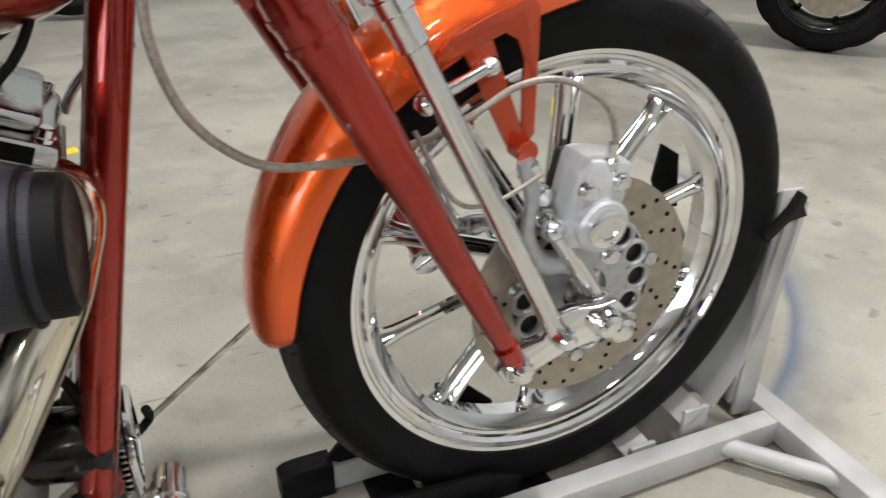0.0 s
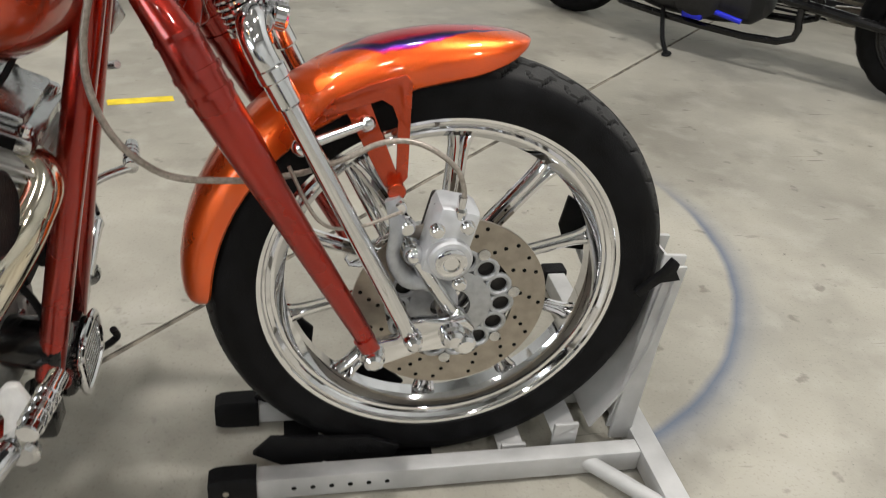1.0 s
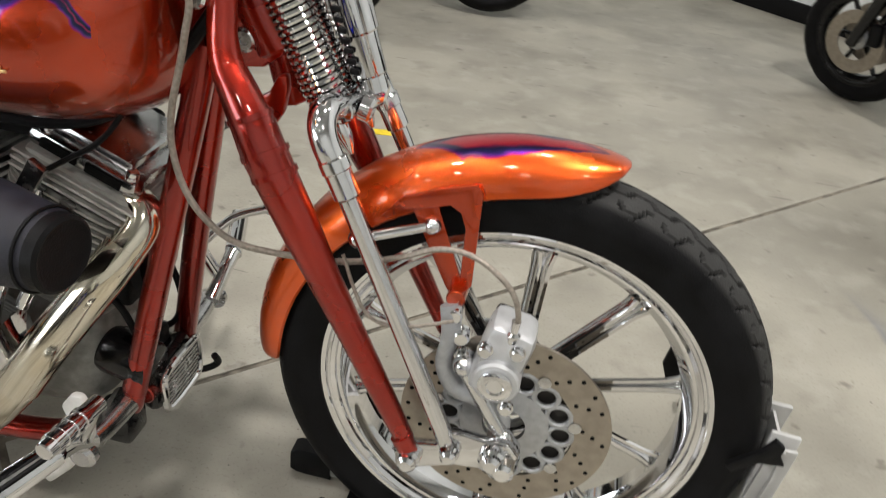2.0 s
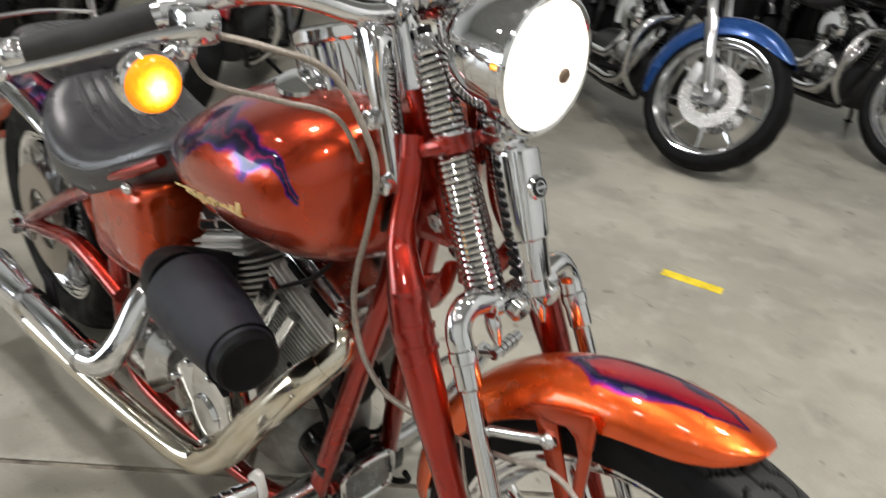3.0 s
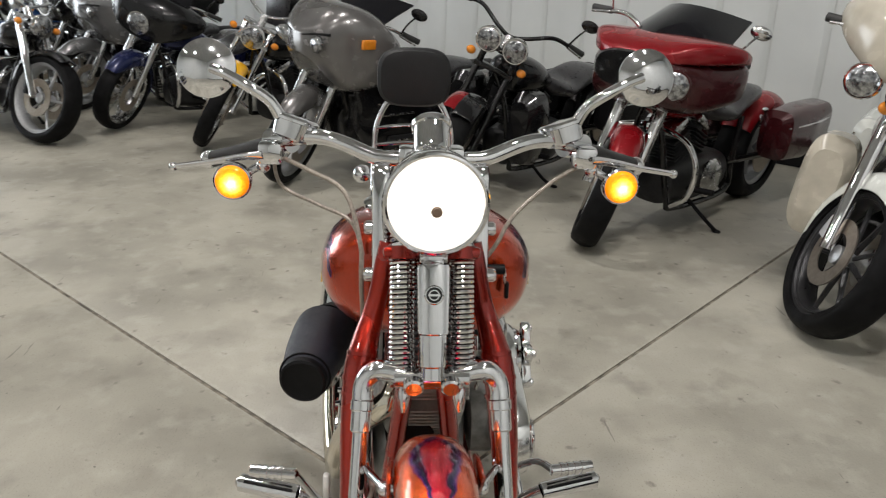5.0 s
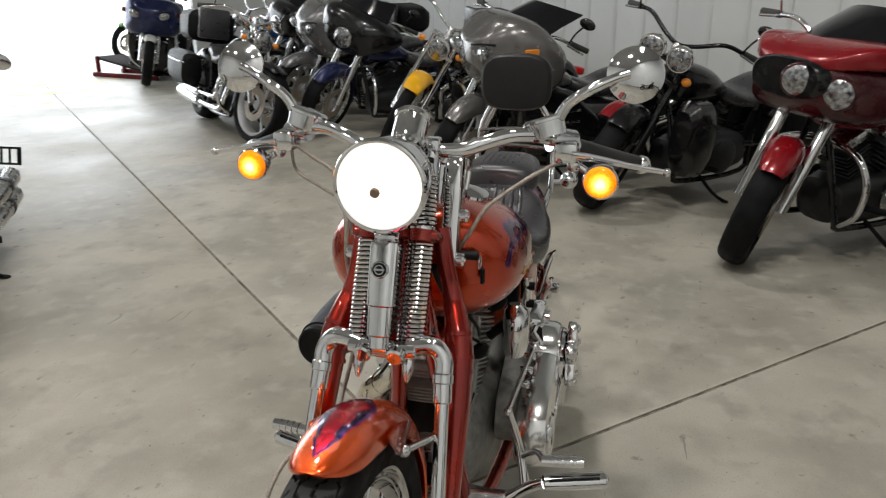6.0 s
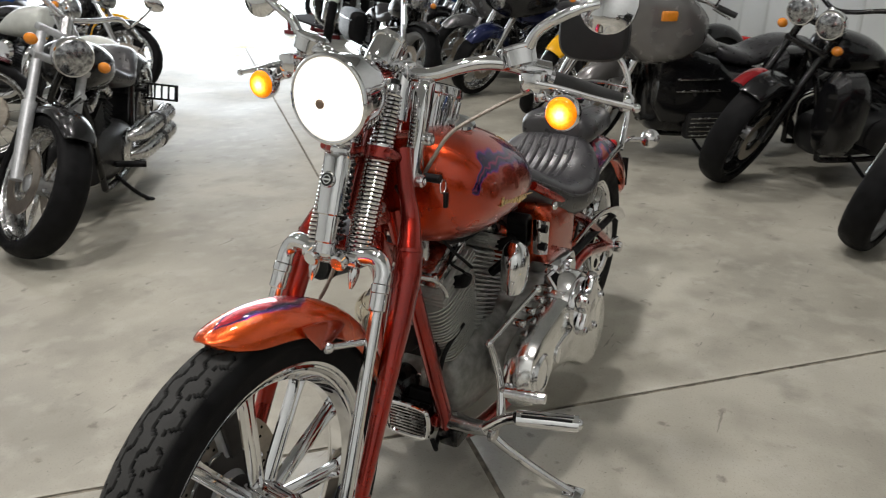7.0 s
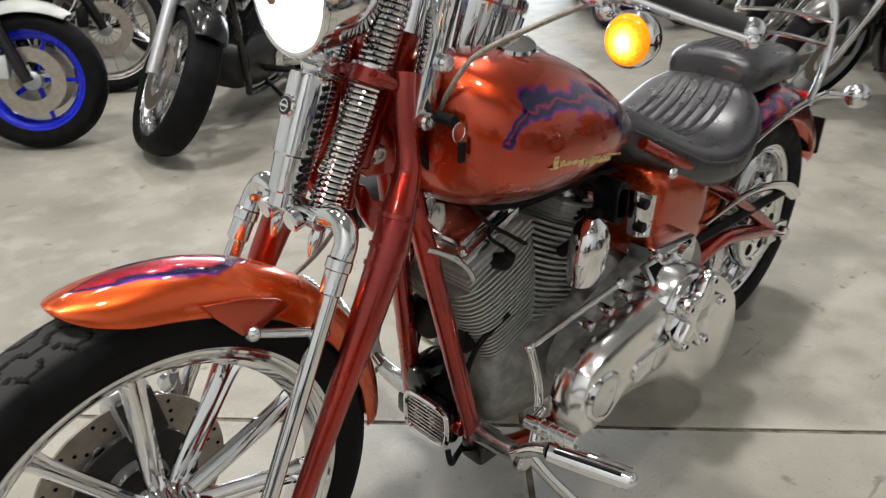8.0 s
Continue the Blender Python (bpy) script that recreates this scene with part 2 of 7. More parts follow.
def concrete():
    m = mat("worn_concrete", (0.382, 0.364, 0.304), 0.42, 0.0, 0.1, 1.1, 0.3, rough_vary=0.12, second=(0.275, 0.262, 0.220), fine=120)
    nt = m.node_tree
    b = nt.nodes["Principled BSDF"]
    tc = nt.nodes.new("ShaderNodeTexCoord")
    old = b.inputs["Base Color"].links[0].from_socket

    def over(mask, colour, before):
        mix = nt.nodes.new("ShaderNodeMix")
        mix.data_type = "RGBA"
        nt.links.new(mask, mix.inputs["Factor"])
        nt.links.new(before, mix.inputs["A"])
        mix.inputs["B"].default_value = (*colour, 1)
        return mix.outputs["Result"]

    def noise_mask(scale, lo, hi, detail=6, stretch=1.0, turn=0.0):
        n = nt.nodes.new("ShaderNodeTexNoise")
        n.inputs["Scale"].default_value, n.inputs["Detail"].default_value = scale, detail
        at = nt.nodes.new("ShaderNodeMapping")
        at.inputs["Rotation"].default_value = (0, 0, radians(turn))
        at.inputs["Scale"].default_value = (1, stretch, 1)
        nt.links.new(tc.outputs["Object"], at.inputs["Vector"])
        nt.links.new(at.outputs["Vector"], n.inputs["Vector"])
        r = nt.nodes.new("ShaderNodeMapRange")
        r.inputs["From Min"].default_value, r.inputs["From Max"].default_value = lo, hi
        nt.links.new(n.outputs["Fac"], r.inputs["Value"])
        return r.outputs["Result"]

    c = over(math_node(nt, "MULTIPLY", noise_mask(3.2, 0.46, 0.70), 0.60), (0.205, 0.192, 0.160), old)
    c = over(math_node(nt, "MULTIPLY", noise_mask(8.0, 0.52, 0.68), 0.42), (0.435, 0.420, 0.365), c)
    c = over(math_node(nt, "MULTIPLY", noise_mask(5.5, 0.60, 0.74, 8), 0.45), (0.155, 0.145, 0.120), c)
    c = over(math_node(nt, "MULTIPLY", noise_mask(15.0, 0.655, 0.72), 0.6), (0.12, 0.11, 0.09), c)
    c = over(math_node(nt, "MULTIPLY", noise_mask(150.0, 0.58, 0.76, 2), 0.4), (0.14, 0.13, 0.11), c)
    # tyre scuffs and drag marks, short and sparse
    for scale, stretch, turn, lo in ((4.0, 9.0, 20.0, 0.712), (3.4, 12.0, 105.0, 0.722), (5.0, 8.0, 62.0, 0.727)):
        c = over(math_node(nt, "MULTIPLY", noise_mask(scale, lo, lo + 0.03, 3, stretch, turn), 0.55), (0.10, 0.092, 0.078), c)
    # small dark specks and chips
    c = over(math_node(nt, "MULTIPLY", noise_mask(46.0, 0.735, 0.755, 3), 0.7), (0.07, 0.062, 0.052), c)
    # blue overspray ring left on the slab
    sp = nt.nodes.new("ShaderNodeSeparateXYZ")
    nt.links.new(tc.outputs["Object"], sp.inputs[0])
    dx = math_node(nt, "ADD", sp.outputs[0], -0.019)
    dy = math_node(nt, "ADD", sp.outputs[1], -0.774)
    rr = math_node(nt, "SQRT", math_node(nt, "ADD", math_node(nt, "MULTIPLY", dx, dx), math_node(nt, "MULTIPLY", dy, dy)))
    wn = nt.nodes.new("ShaderNodeTexNoise")
    wn.inputs["Scale"].default_value = 7
    nt.links.new(tc.outputs["Object"], wn.inputs["Vector"])
    rr = math_node(nt, "ADD", rr, math_node(nt, "MULTIPLY", math_node(nt, "SUBTRACT", wn.outputs["Fac"], 0.5), 0.02))
    ring = nt.nodes.new("ShaderNodeValToRGB")
    els = ring.color_ramp.elements
    els[0].position, els[0].color = 0.0, (0, 0, 0, 1)
    els[1].position, els[1].color = 1.0, (0, 0, 0, 1)
    for p, v in ((0.15, 0.0), (0.25, 0.75), (0.38, 0.32), (0.6, 0.06)):
        e = els.new(p)
        e.color = (v, v, v, 1)
    mr = nt.nodes.new("ShaderNodeMapRange")
    mr.inputs["From Min"].default_value, mr.inputs["From Max"].default_value = 0.871, 1.051
    nt.links.new(rr, mr.inputs["Value"])
    nt.links.new(mr.outputs["Result"], ring.inputs["Fac"])
    low = nt.nodes.new("ShaderNodeMapRange")
    low.inputs["From Min"].default_value, low.inputs["From Max"].default_value = 1.15, 0.75
    nt.links.new(sp.outputs[1], low.inputs["Value"])
    right = nt.nodes.new("ShaderNodeMapRange")
    right.inputs["From Min"].default_value, right.inputs["From Max"].default_value = 0.30, 0.45
    nt.links.new(sp.outputs[0], right.inputs["Value"])
    k = math_node(nt, "MULTIPLY", math_node(nt, "MULTIPLY", ring.outputs["Color"], low.outputs["Result"]), right.outputs["Result"])
    c = over(k, (0.05, 0.085, 0.16), c)
    # chipped, dusty edges along the slab joints
    da = math_node(nt, "ABSOLUTE", math_node(nt, "ADD", math_node(nt, "MULTIPLY", math_node(nt, "ADD", sp.outputs[0], sp.outputs[1]), A45), 0.64))
    db = math_node(nt, "ABSOLUTE", math_node(nt, "ADD", math_node(nt, "MULTIPLY", math_node(nt, "SUBTRACT", sp.outputs[1], sp.outputs[0]), A45), -0.592))
    chip = nt.nodes.new("ShaderNodeTexNoise")
    chip.inputs["Scale"].default_value, chip.inputs["Detail"].default_value = 38, 4
    nt.links.new(tc.outputs["Object"], chip.inputs["Vector"])
    edge = math_node(nt, "ADD", math_node(nt, "MINIMUM", da, db), math_node(nt, "MULTIPLY", math_node(nt, "SUBTRACT", chip.outputs["Fac"], 0.5), 0.07))
    worn = nt.nodes.new("ShaderNodeMapRange")
    worn.inputs["From Min"].default_value, worn.inputs["From Max"].default_value = 0.022, 0.008
    worn.inputs["To Max"].default_value = 0.28
    nt.links.new(edge, worn.inputs["Value"])
    c = over(worn.outputs["Result"], (0.46, 0.44, 0.38), c)
    nt.links.new(c, b.inputs["Base Color"])
    return m


def dusty_tread():
    """Tyre rubber with a paler, dusty running surface on the outermost few millimetres of the front tyre."""
    m = mat("dusty_tread_rubber", (0.0065, 0.0065, 0.007), 0.6, 0.0, 0.4, 25, 0.3, spec=0.1, rough_vary=0.15)
    nt = m.node_tree
    b = nt.nodes["Principled BSDF"]
    tc = nt.nodes.new("ShaderNodeTexCoord")
    sp = nt.nodes.new("ShaderNodeSeparateXYZ")
    nt.links.new(tc.outputs["Object"], sp.inputs[0])
    dx = math_node(nt, "SUBTRACT", sp.outputs[0], 0.010)
    dz = math_node(nt, "SUBTRACT", sp.outputs[2], 0.357)
    r = math_node(nt, "SQRT", math_node(nt, "ADD", math_node(nt, "MULTIPLY", dx, dx), math_node(nt, "MULTIPLY", dz, dz)))
    n = nt.nodes.new("ShaderNodeTexNoise")
    n.inputs["Scale"].default_value = 40
    nt.links.new(tc.outputs["Object"], n.inputs["Vector"])
    r = math_node(nt, "ADD", r, math_node(nt, "MULTIPLY", math_node(nt, "SUBTRACT", n.outputs["Fac"], 0.5), 0.004))
    # depth below the round crown, and how far out on the shoulder
    yy = math_node(nt, "DIVIDE", sp.outputs[1], 0.052)
    arc = math_node(nt, "SQRT", math_node(nt, "MAXIMUM", math_node(nt, "SUBTRACT", 1.0, math_node(nt, "MULTIPLY", yy, yy)), 0.0))
    r = math_node(nt, "ADD", r, math_node(nt, "MULTIPLY", math_node(nt, "SUBTRACT", 1.0, arc), 0.0452))
    out = nt.nodes.new("ShaderNodeMapRange")
    out.inputs["From Min"].default_value, out.inputs["From Max"].default_value = 0.0435, 0.0365
    nt.links.new(math_node(nt, "ABSOLUTE", sp.outputs[1]), out.inputs["Value"])
    top = nt.nodes.new("ShaderNodeMapRange")
    top.inputs["From Min"].default_value, top.inputs["From Max"].default_value = 0.3515, 0.3550
    nt.links.new(r, top.inputs["Value"])
    dust = math_node(nt, "MULTIPLY", out.outputs["Result"], top.outputs["Result"])
    mix = nt.nodes.new("ShaderNodeMix")
    mix.data_type = "RGBA"
    nt.links.new(dust, mix.inputs["Factor"])
    nt.links.new(b.inputs["Base Color"].links[0].from_socket, mix.inputs["A"])
    mix.inputs["B"].default_value = (0.040, 0.040, 0.039, 1)
    nt.links.new(mix.outputs["Result"], b.inputs["Base Color"])
    return m


DUSTY_TREAD = dusty_tread()
CONCRETE = concrete()
WALL = mat("white_wall_panel", (0.62, 0.64, 0.63), 0.5, 0.0, 0.04, 2.0, 0.05)
CEIL = mat("ceiling_sheet", (0.42, 0.42, 0.41), 0.7, 0.0, 0.1, 2.0, 0.05)
JOINT_DIRT = mat("joint_dirt", (0.19, 0.170, 0.135), 0.9, 0.0, 0.5, 22, 0.5, second=(0.075, 0.066, 0.053))
YELLOW = mat("yellow_floor_paint", (0.80, 0.60, 0.03), 0.6, 0.0, 0.2, 18, 0.2)

# ---- mesh helpers ----


def part(name, bm, material, parent=None, label="", smooth=35.0):
    me = bpy.data.meshes.new(name)
    bmesh.ops.recalc_face_normals(bm, faces=bm.faces[:])
    for e in bm.edges:
        e.smooth = len(e.link_faces) != 2 or e.calc_face_angle(0.0) < radians(smooth)
    for f in bm.faces:
        f.smooth = True
    bm.to_mesh(me)
    bm.free()
    me.materials.append(material)
    ob = new(name, me)
    if parent:
        ob.parent = parent
    if label:
        ob["label"] = label
    return ob


def join(*bms):
    out = bms[0]
    for other in bms[1:]:
        me = bpy.data.meshes.new("tmp")
        other.to_mesh(me)
        out.from_mesh(me)
        bpy.data.meshes.remove(me)
        other.free()
    return out


def rings_mesh(rings, closed_v=False, caps=True):
    """A skin over rings of equal count; each ring is closed."""
    bm = bmesh.new()
    vs = [[bm.verts.new(p) for p in ring] for ring in rings]
    n, m = len(rings[0]), len(rings)
    for i in range(m if closed_v else m - 1):
        a, b = vs[i], vs[(i + 1) % m]
        for j in range(n):
            bm.faces.new((a[j], a[(j + 1) % n], b[(j + 1) % n], b[j]))
    if caps and not closed_v:
        bm.faces.new(vs[0])
        bm.faces.new(vs[-1])
    return bm


def spline(points, steps):
    pts = [Vector(p) for p in points]
    if steps <= 1 or len(pts) < 3:
        return pts
    out = []
    for i in range(len(pts) - 1):
        p0, p1, p2, p3 = pts[max(i - 1, 0)], pts[i], pts[i + 1], pts[min(i + 2, len(pts) - 1)]
        for s in range(steps):
            t = s / steps
            out.append(0.5 * (2 * p1 + (p2 - p0) * t + (2 * p0 - 5 * p1 + 4 * p2 - p3) * t * t + (3 * p1 - p0 - 3 * p2 + p3) * t**3))
    out.append(pts[-1])
    return out


def tube(points, r, n=12, steps=6, closed=False, flat=1.0):
    """A round bar along a smooth line; r is one radius or one for each given point."""
    line = spline(points, steps)
    if isinstance(r, (list, tuple)):
        k = np.linspace(0, len(r) - 1, len(line))
        radii = [float(v) for v in np.interp(k, range(len(r)), r)]
    else:
        radii = [r] * len(line)
    rings, up = [], None
    m = len(line)
    for i, p in enumerate(line):
        ahead = (line[(i + 1) % m] - line[i - 1]) if closed else (line[min(i + 1, m - 1)] - line[max(i - 1, 0)])
        ahead.normalize()
        if up is None:
            up = ahead.orthogonal().normalized()
        up = (up - ahead * up.dot(ahead)).normalized()
        side = ahead.cross(up)
        rings.append([p + radii[i] * (math.cos(a) * up + flat * math.sin(a) * side) for a in (2 * math.pi * j / n for j in range(n))])
    return rings_mesh(rings, closed_v=closed)


def along(p, q):
    """The pose whose z axis runs from p to q, at p."""
    p, q = Vector(p), Vector(q)
    return Matrix.Translation(p) @ (q - p).to_track_quat("Z", "Y").to_matrix().to_4x4()


def lathe(profile, n=32, m=None, closed=False):
    """A turned body: profile rows of (radius, height) about z, then posed by m."""
    rings = [[Vector((r * math.cos(a), r * math.sin(a), h)) for a in (2 * math.pi * j / n for j in range(n))] for r, h in profile]
    bm = rings_mesh(rings, closed_v=closed, caps=not closed)
    if m is not None:
        bm.transform(m)
    return bm


def rod(p, q, r, r2=None, n=20, edge=0.0):
    """A straight round bar from p to q with eased ends."""
    h = (Vector(q) - Vector(p)).length
    r2 = r if r2 is None else r2
    e = edge or min(r, r2, h / 2) * 0.12
    return lathe([(r - e, 0), (r, e), (r2, h - e), (r2 - e, h)], n, along(p, q))


def box(lo, hi, bevel=0.004, m=None, seg=2):
    bm = bmesh.new()
    bmesh.ops.create_cube(bm, size=1)
    size = [h - l for l, h in zip(lo, hi)]
    bmesh.ops.scale(bm, vec=size, verts=bm.verts)
    bmesh.ops.translate(bm, vec=[(l + h) / 2 for l, h in zip(lo, hi)], verts=bm.verts)
    if bevel:
        bmesh.ops.bevel(bm, geom=bm.edges[:], offset=min(bevel, min(size) * 0.45), segments=seg, affect="EDGES", profile=0.5)
    if m is not None:
        bm.transform(m)
    return bm


def ball(c, rx, ry=None, rz=None, n=24, m=None):
    bm = bmesh.new()
    bmesh.ops.create_uvsphere(bm, u_segments=n, v_segments=n // 2, radius=1)
    bmesh.ops.scale(bm, vec=(rx, ry or rx, rz or rx), verts=bm.verts)
    if m is not None:
        bm.transform(m)
    bmesh.ops.translate(bm, vec=c, verts=bm.verts)
    return bm


def plate(outline, thick, m=None, bevel=0.0):
    """A flat plate: outline rows of (u, v) in the pose's x and y, thick along its z."""
    bm = bmesh.new()
    f = bm.faces.new([bm.verts.new((u, v, 0)) for u, v in outline])
    ext = bmesh.ops.extrude_face_region(bm, geom=[f])
    bmesh.ops.translate(bm, vec=(0, 0, thick), verts=[v for v in ext["geom"] if isinstance(v, bmesh.types.BMVert)])
    if bevel:
        bmesh.ops.recalc_face_normals(bm, faces=bm.faces[:])
        sharp = [e for e in bm.edges if len(e.link_faces) == 2 and e.calc_face_angle(0) > 0.9]
        bmesh.ops.bevel(bm, geom=sharp, offset=bevel, segments=2, affect="EDGES", profile=0.5)
    if m is not None:
        bm.transform(m)
    return bm


def side_pose(y, flip=False):
    """A pose whose x is the world's x and y its z, standing at that y; thickness runs to -y."""
    return Matrix(((1, 0, 0, 0), (0, 0, -1, y), (0, 1, 0, 0), (0, 0, 0, 1)))


def oval_ring(x, hw, z0, z1, n=28, power=2.4, y=0.0):
    ring, c, h = [], (z0 + z1) / 2, (z1 - z0) / 2
    for j in range(n):
        a = 2 * math.pi * j / n
        ca, sa = math.cos(a), math.sin(a)
        ring.append(Vector((x, y + hw * math.copysign(abs(ca) ** (2 / power), ca), c + h * math.copysign(abs(sa) ** (2 / power), sa))))
    return ring


def interp_rows(rows, count):
    rows = np.array(rows, float)
    k = np.linspace(0, len(rows) - 1, count)
    out = []
    for v in k:
        i = min(int(v), len(rows) - 2)
        t = v - i
        p0, p1, p2, p3 = rows[max(i - 1, 0)], rows[i], rows[i + 1], rows[min(i + 2, len(rows) - 1)]
        out.append([float(w) for w in 0.5 * (2 * p1 + (p2 - p0) * t + (2 * p0 - 5 * p1 + 4 * p2 - p3) * t * t + (3 * p1 - p0 - 3 * p2 + p3) * t**3)])
    return out


def arc_guard(c, rows, half_in, thick=0.003, n_cross=14, skirt=1.0):
    """A mudguard: rows of (angle, crown radius, half width, drop of the side) about c in the xz plane; a curved shell with thickness."""
    rows = interp_rows(rows, 40)
    outer, inner = [], []
    for ang, rad, hw, drop in rows:
        a = radians(ang)
        o, i = [], []
        for k in range(n_cross + 1):
            u = -1 + 2 * k / n_cross
            y = hw * math.sin(u * math.pi / 2)
            d = drop * (1 - math.cos(u * math.pi / 2)) ** 1.2
            for lst, off in ((o, 0), (i, thick)):
                r = rad - d - off
                lst.append(Vector((c[0] + r * math.cos(a), y * (1 - off / max(hw, 0.01)), c[1] + r * math.sin(a))))
        outer.append(o)
        inner.append(i)
    return rings_mesh([o + i[::-1] for o, i in zip(outer, inner)])


def spring(p, q, r0, r1, wire, turns, n=7):
    p, q = Vector(p), Vector(q)
    m, h = along(p, q), (Vector(q) - Vector(p)).length
    pts = []
    for k in range(turns * 14 + 1):
        t = k / (turns * 14)
        a, r = 2 * math.pi * turns * t, r0 + (r1 - r0) * t
        pts.append(m @ Vector((r * math.cos(a), r * math.sin(a), h * t)))
    return tube(pts, wire, n, 1)


def bolt(p, axis, r=0.007, h=0.007):
    p, axis = Vector(p), Vector(axis).normalized()
    m = along(p, p + axis)
    return join(lathe([(r * 1.25, 0), (r * 1.25, h * 0.3), (r, h * 0.3), (r, h * 0.9), (r * 0.8, h)], 12, m))


def thing(name, label, category, group="", place=None):
    ob = tagged(new(name), label, category, group)
    if place is not None:
        ob.matrix_basis = place
    return ob


# ---- the hall ----
hall_turn = Matrix.Rotation(radians(45), 4, "Z")


def hall_box(name, a0, a1, b0, b1, z0, z1, material, bevel=0.0, parent=None):
    return part(name, box((a0, b0, z0), (a1, b1, z1), bevel, hall_turn), material, parent)


floor = tagged(hall_box("floor", WALL_FAR - 7, WALL_NEAR, WALL_AISLE, WALL_BACK, -0.30, -0.006, JOINT_DIRT), "worn grey concrete floor in large slabs with dark joints", "floor", kind="structure")
JA, JB, GAP = -0.64, 0.592, 0.007
for a0, a1 in ((WALL_FAR - 7, JA - GAP), (JA + GAP, WALL_NEAR)):
    for b0, b1 in ((WALL_AISLE, JB - GAP), (JB + GAP, WALL_BACK)):
        hall_box("slab", a0, a1, b0, b1, -0.0055, 0.0, CONCRETE, 0.0025, floor)
wall_back = tagged(hall_box("wall_back", WALL_FAR, WALL_NEAR, WALL_BACK, WALL_BACK + 0.2, 0, CEILING, WALL), "white ribbed metal wall panels above a black base", "wall", kind="structure")
wall_near = tagged(hall_box("wall_near", WALL_NEAR, WALL_NEAR + 0.2, WALL_AISLE, WALL_BACK + 0.2, 0, CEILING, WALL), "white ribbed metal wall panels above a black base", "wall", kind="structure")
wall_aisle = tagged(hall_box("wall_aisle", WALL_FAR, WALL_NEAR, WALL_AISLE - 0.2, WALL_AISLE, 0, CEILING, WALL), "plain white wall panels", "wall", kind="structure")
# the far wall has the open roller door
wall_far = tagged(hall_box("wall_far", WALL_FAR - 0.2, WALL_FAR, 3.0, WALL_BACK + 0.2, 0, CEILING, WALL), "white wall with a wide open doorway to daylight", "wall", kind="structure")
hall_box("wall_far_side", WALL_FAR - 0.2, WALL_FAR, WALL_AISLE - 0.2, -3.6, 0, CEILING, WALL, 0, wall_far)
hall_box("lintel", WALL_FAR - 0.2, WALL_FAR, -3.6, 3.0, 3.2, CEILING, WALL, 0, wall_far)
for k in range(40):
    a = WALL_FAR + 0.2 + k * 0.42
    if a < WALL_NEAR - 0.1:
        hall_box("rib", a, a + 0.05, WALL_BACK - 0.008, WALL_BACK + 0.001, 0.12, CEILING, WALL, 0.008, wall_back)
for k in range(28):
    b = WALL_AISLE + 0.3 + k * 0.42
    if b < WALL_BACK - 0.1:
        hall_box("rib", WALL_NEAR - 0.02, WALL_NEAR + 0.001, b, b + 0.05, 0.12, CEILING, WALL, 0.008, wall_near)
tagged(hall_box("baseboard", WALL_FAR, WALL_NEAR - 0.03, WALL_BACK - 0.035, WALL_BACK - 0.002, 0.001, 0.115, BLACKPLASTIC, 0.004), "black rubber wall base", "baseboard", kind="structure")
tagged(hall_box("baseboard", WALL_NEAR - 0.035, WALL_NEAR - 0.002, WALL_AISLE, WALL_BACK - 0.04, 0.001, 0.115, BLACKPLASTIC, 0.004), "black rubber wall base", "baseboard", kind="structure")
tagged(hall_box("ceiling", WALL_FAR - 0.2, WALL_NEAR + 0.2, WALL_AISLE - 0.2, WALL_BACK + 0.2, CEILING, CEILING + 0.15, CEIL), "pale grey sheet ceiling with panel lamps", "ceiling", kind="structure")
SKYCARD = glow("bright_daylight", (0.93, 0.97, 1.0), 5.0)
tagged(hall_box("backdrop", WALL_FAR - 6.1, WALL_FAR - 6.0, -16, 12, -0.3, 9, SKYCARD), "overexposed white daylight outside the doorway", "backdrop", kind="structure")
for a, b, watts in STRIPS:
    lt = thing("ceiling_light", "white panel lamp fixed under the ceiling", "ceiling light", "ceiling lamps", Matrix.Translation(room(a, b)) @ hall_turn)
    part("housing", box((-0.36, -0.22, CEILING - 0.11), (0.36, 0.22, CEILING + 0.001), 0.01), GREY_STEEL, lt)
yl = part("floor_line", box((-0.105, -0.024, 0.0), (0.105, 0.024, 0.0012), 0.0, Matrix.Translation((-0.69, 1.615, 0.0005)) @ Matrix.Rotation(radians(13), 4, "Z")), YELLOW)
tagged(yl, "short yellow painted mark on the concrete", "floor marking", kind="structure")
WORN_YELLOW = mat("worn_yellow_paint", (0.75, 0.55, 0.08), 0.45, 0.0, 0.1, 3.0, 0.2, second=(0.36, 0.34, 0.29))
for a0, a1, b0, b1 in ((-11.75, -11.35, -2.6, 1.6), (-10.75, -10.45, -1.6, 1.1), (-9.7, -9.5, -1.0, 0.5)):
    tagged(hall_box("floor_stripe", a0, a1, b0, b1, 0.0006, 0.0018, WORN_YELLOW), "worn yellow painted stripe near the doorway", "floor marking", kind="structure")

# ---- the orange springer motorcycle ----
AX, AZ = 0.010, 0.357
RX, RZ = -1.667, 0.328
bike = thing("motorcycle", "candy orange cruiser with chrome springer fork, purple flames, lights on", "motorcycle")


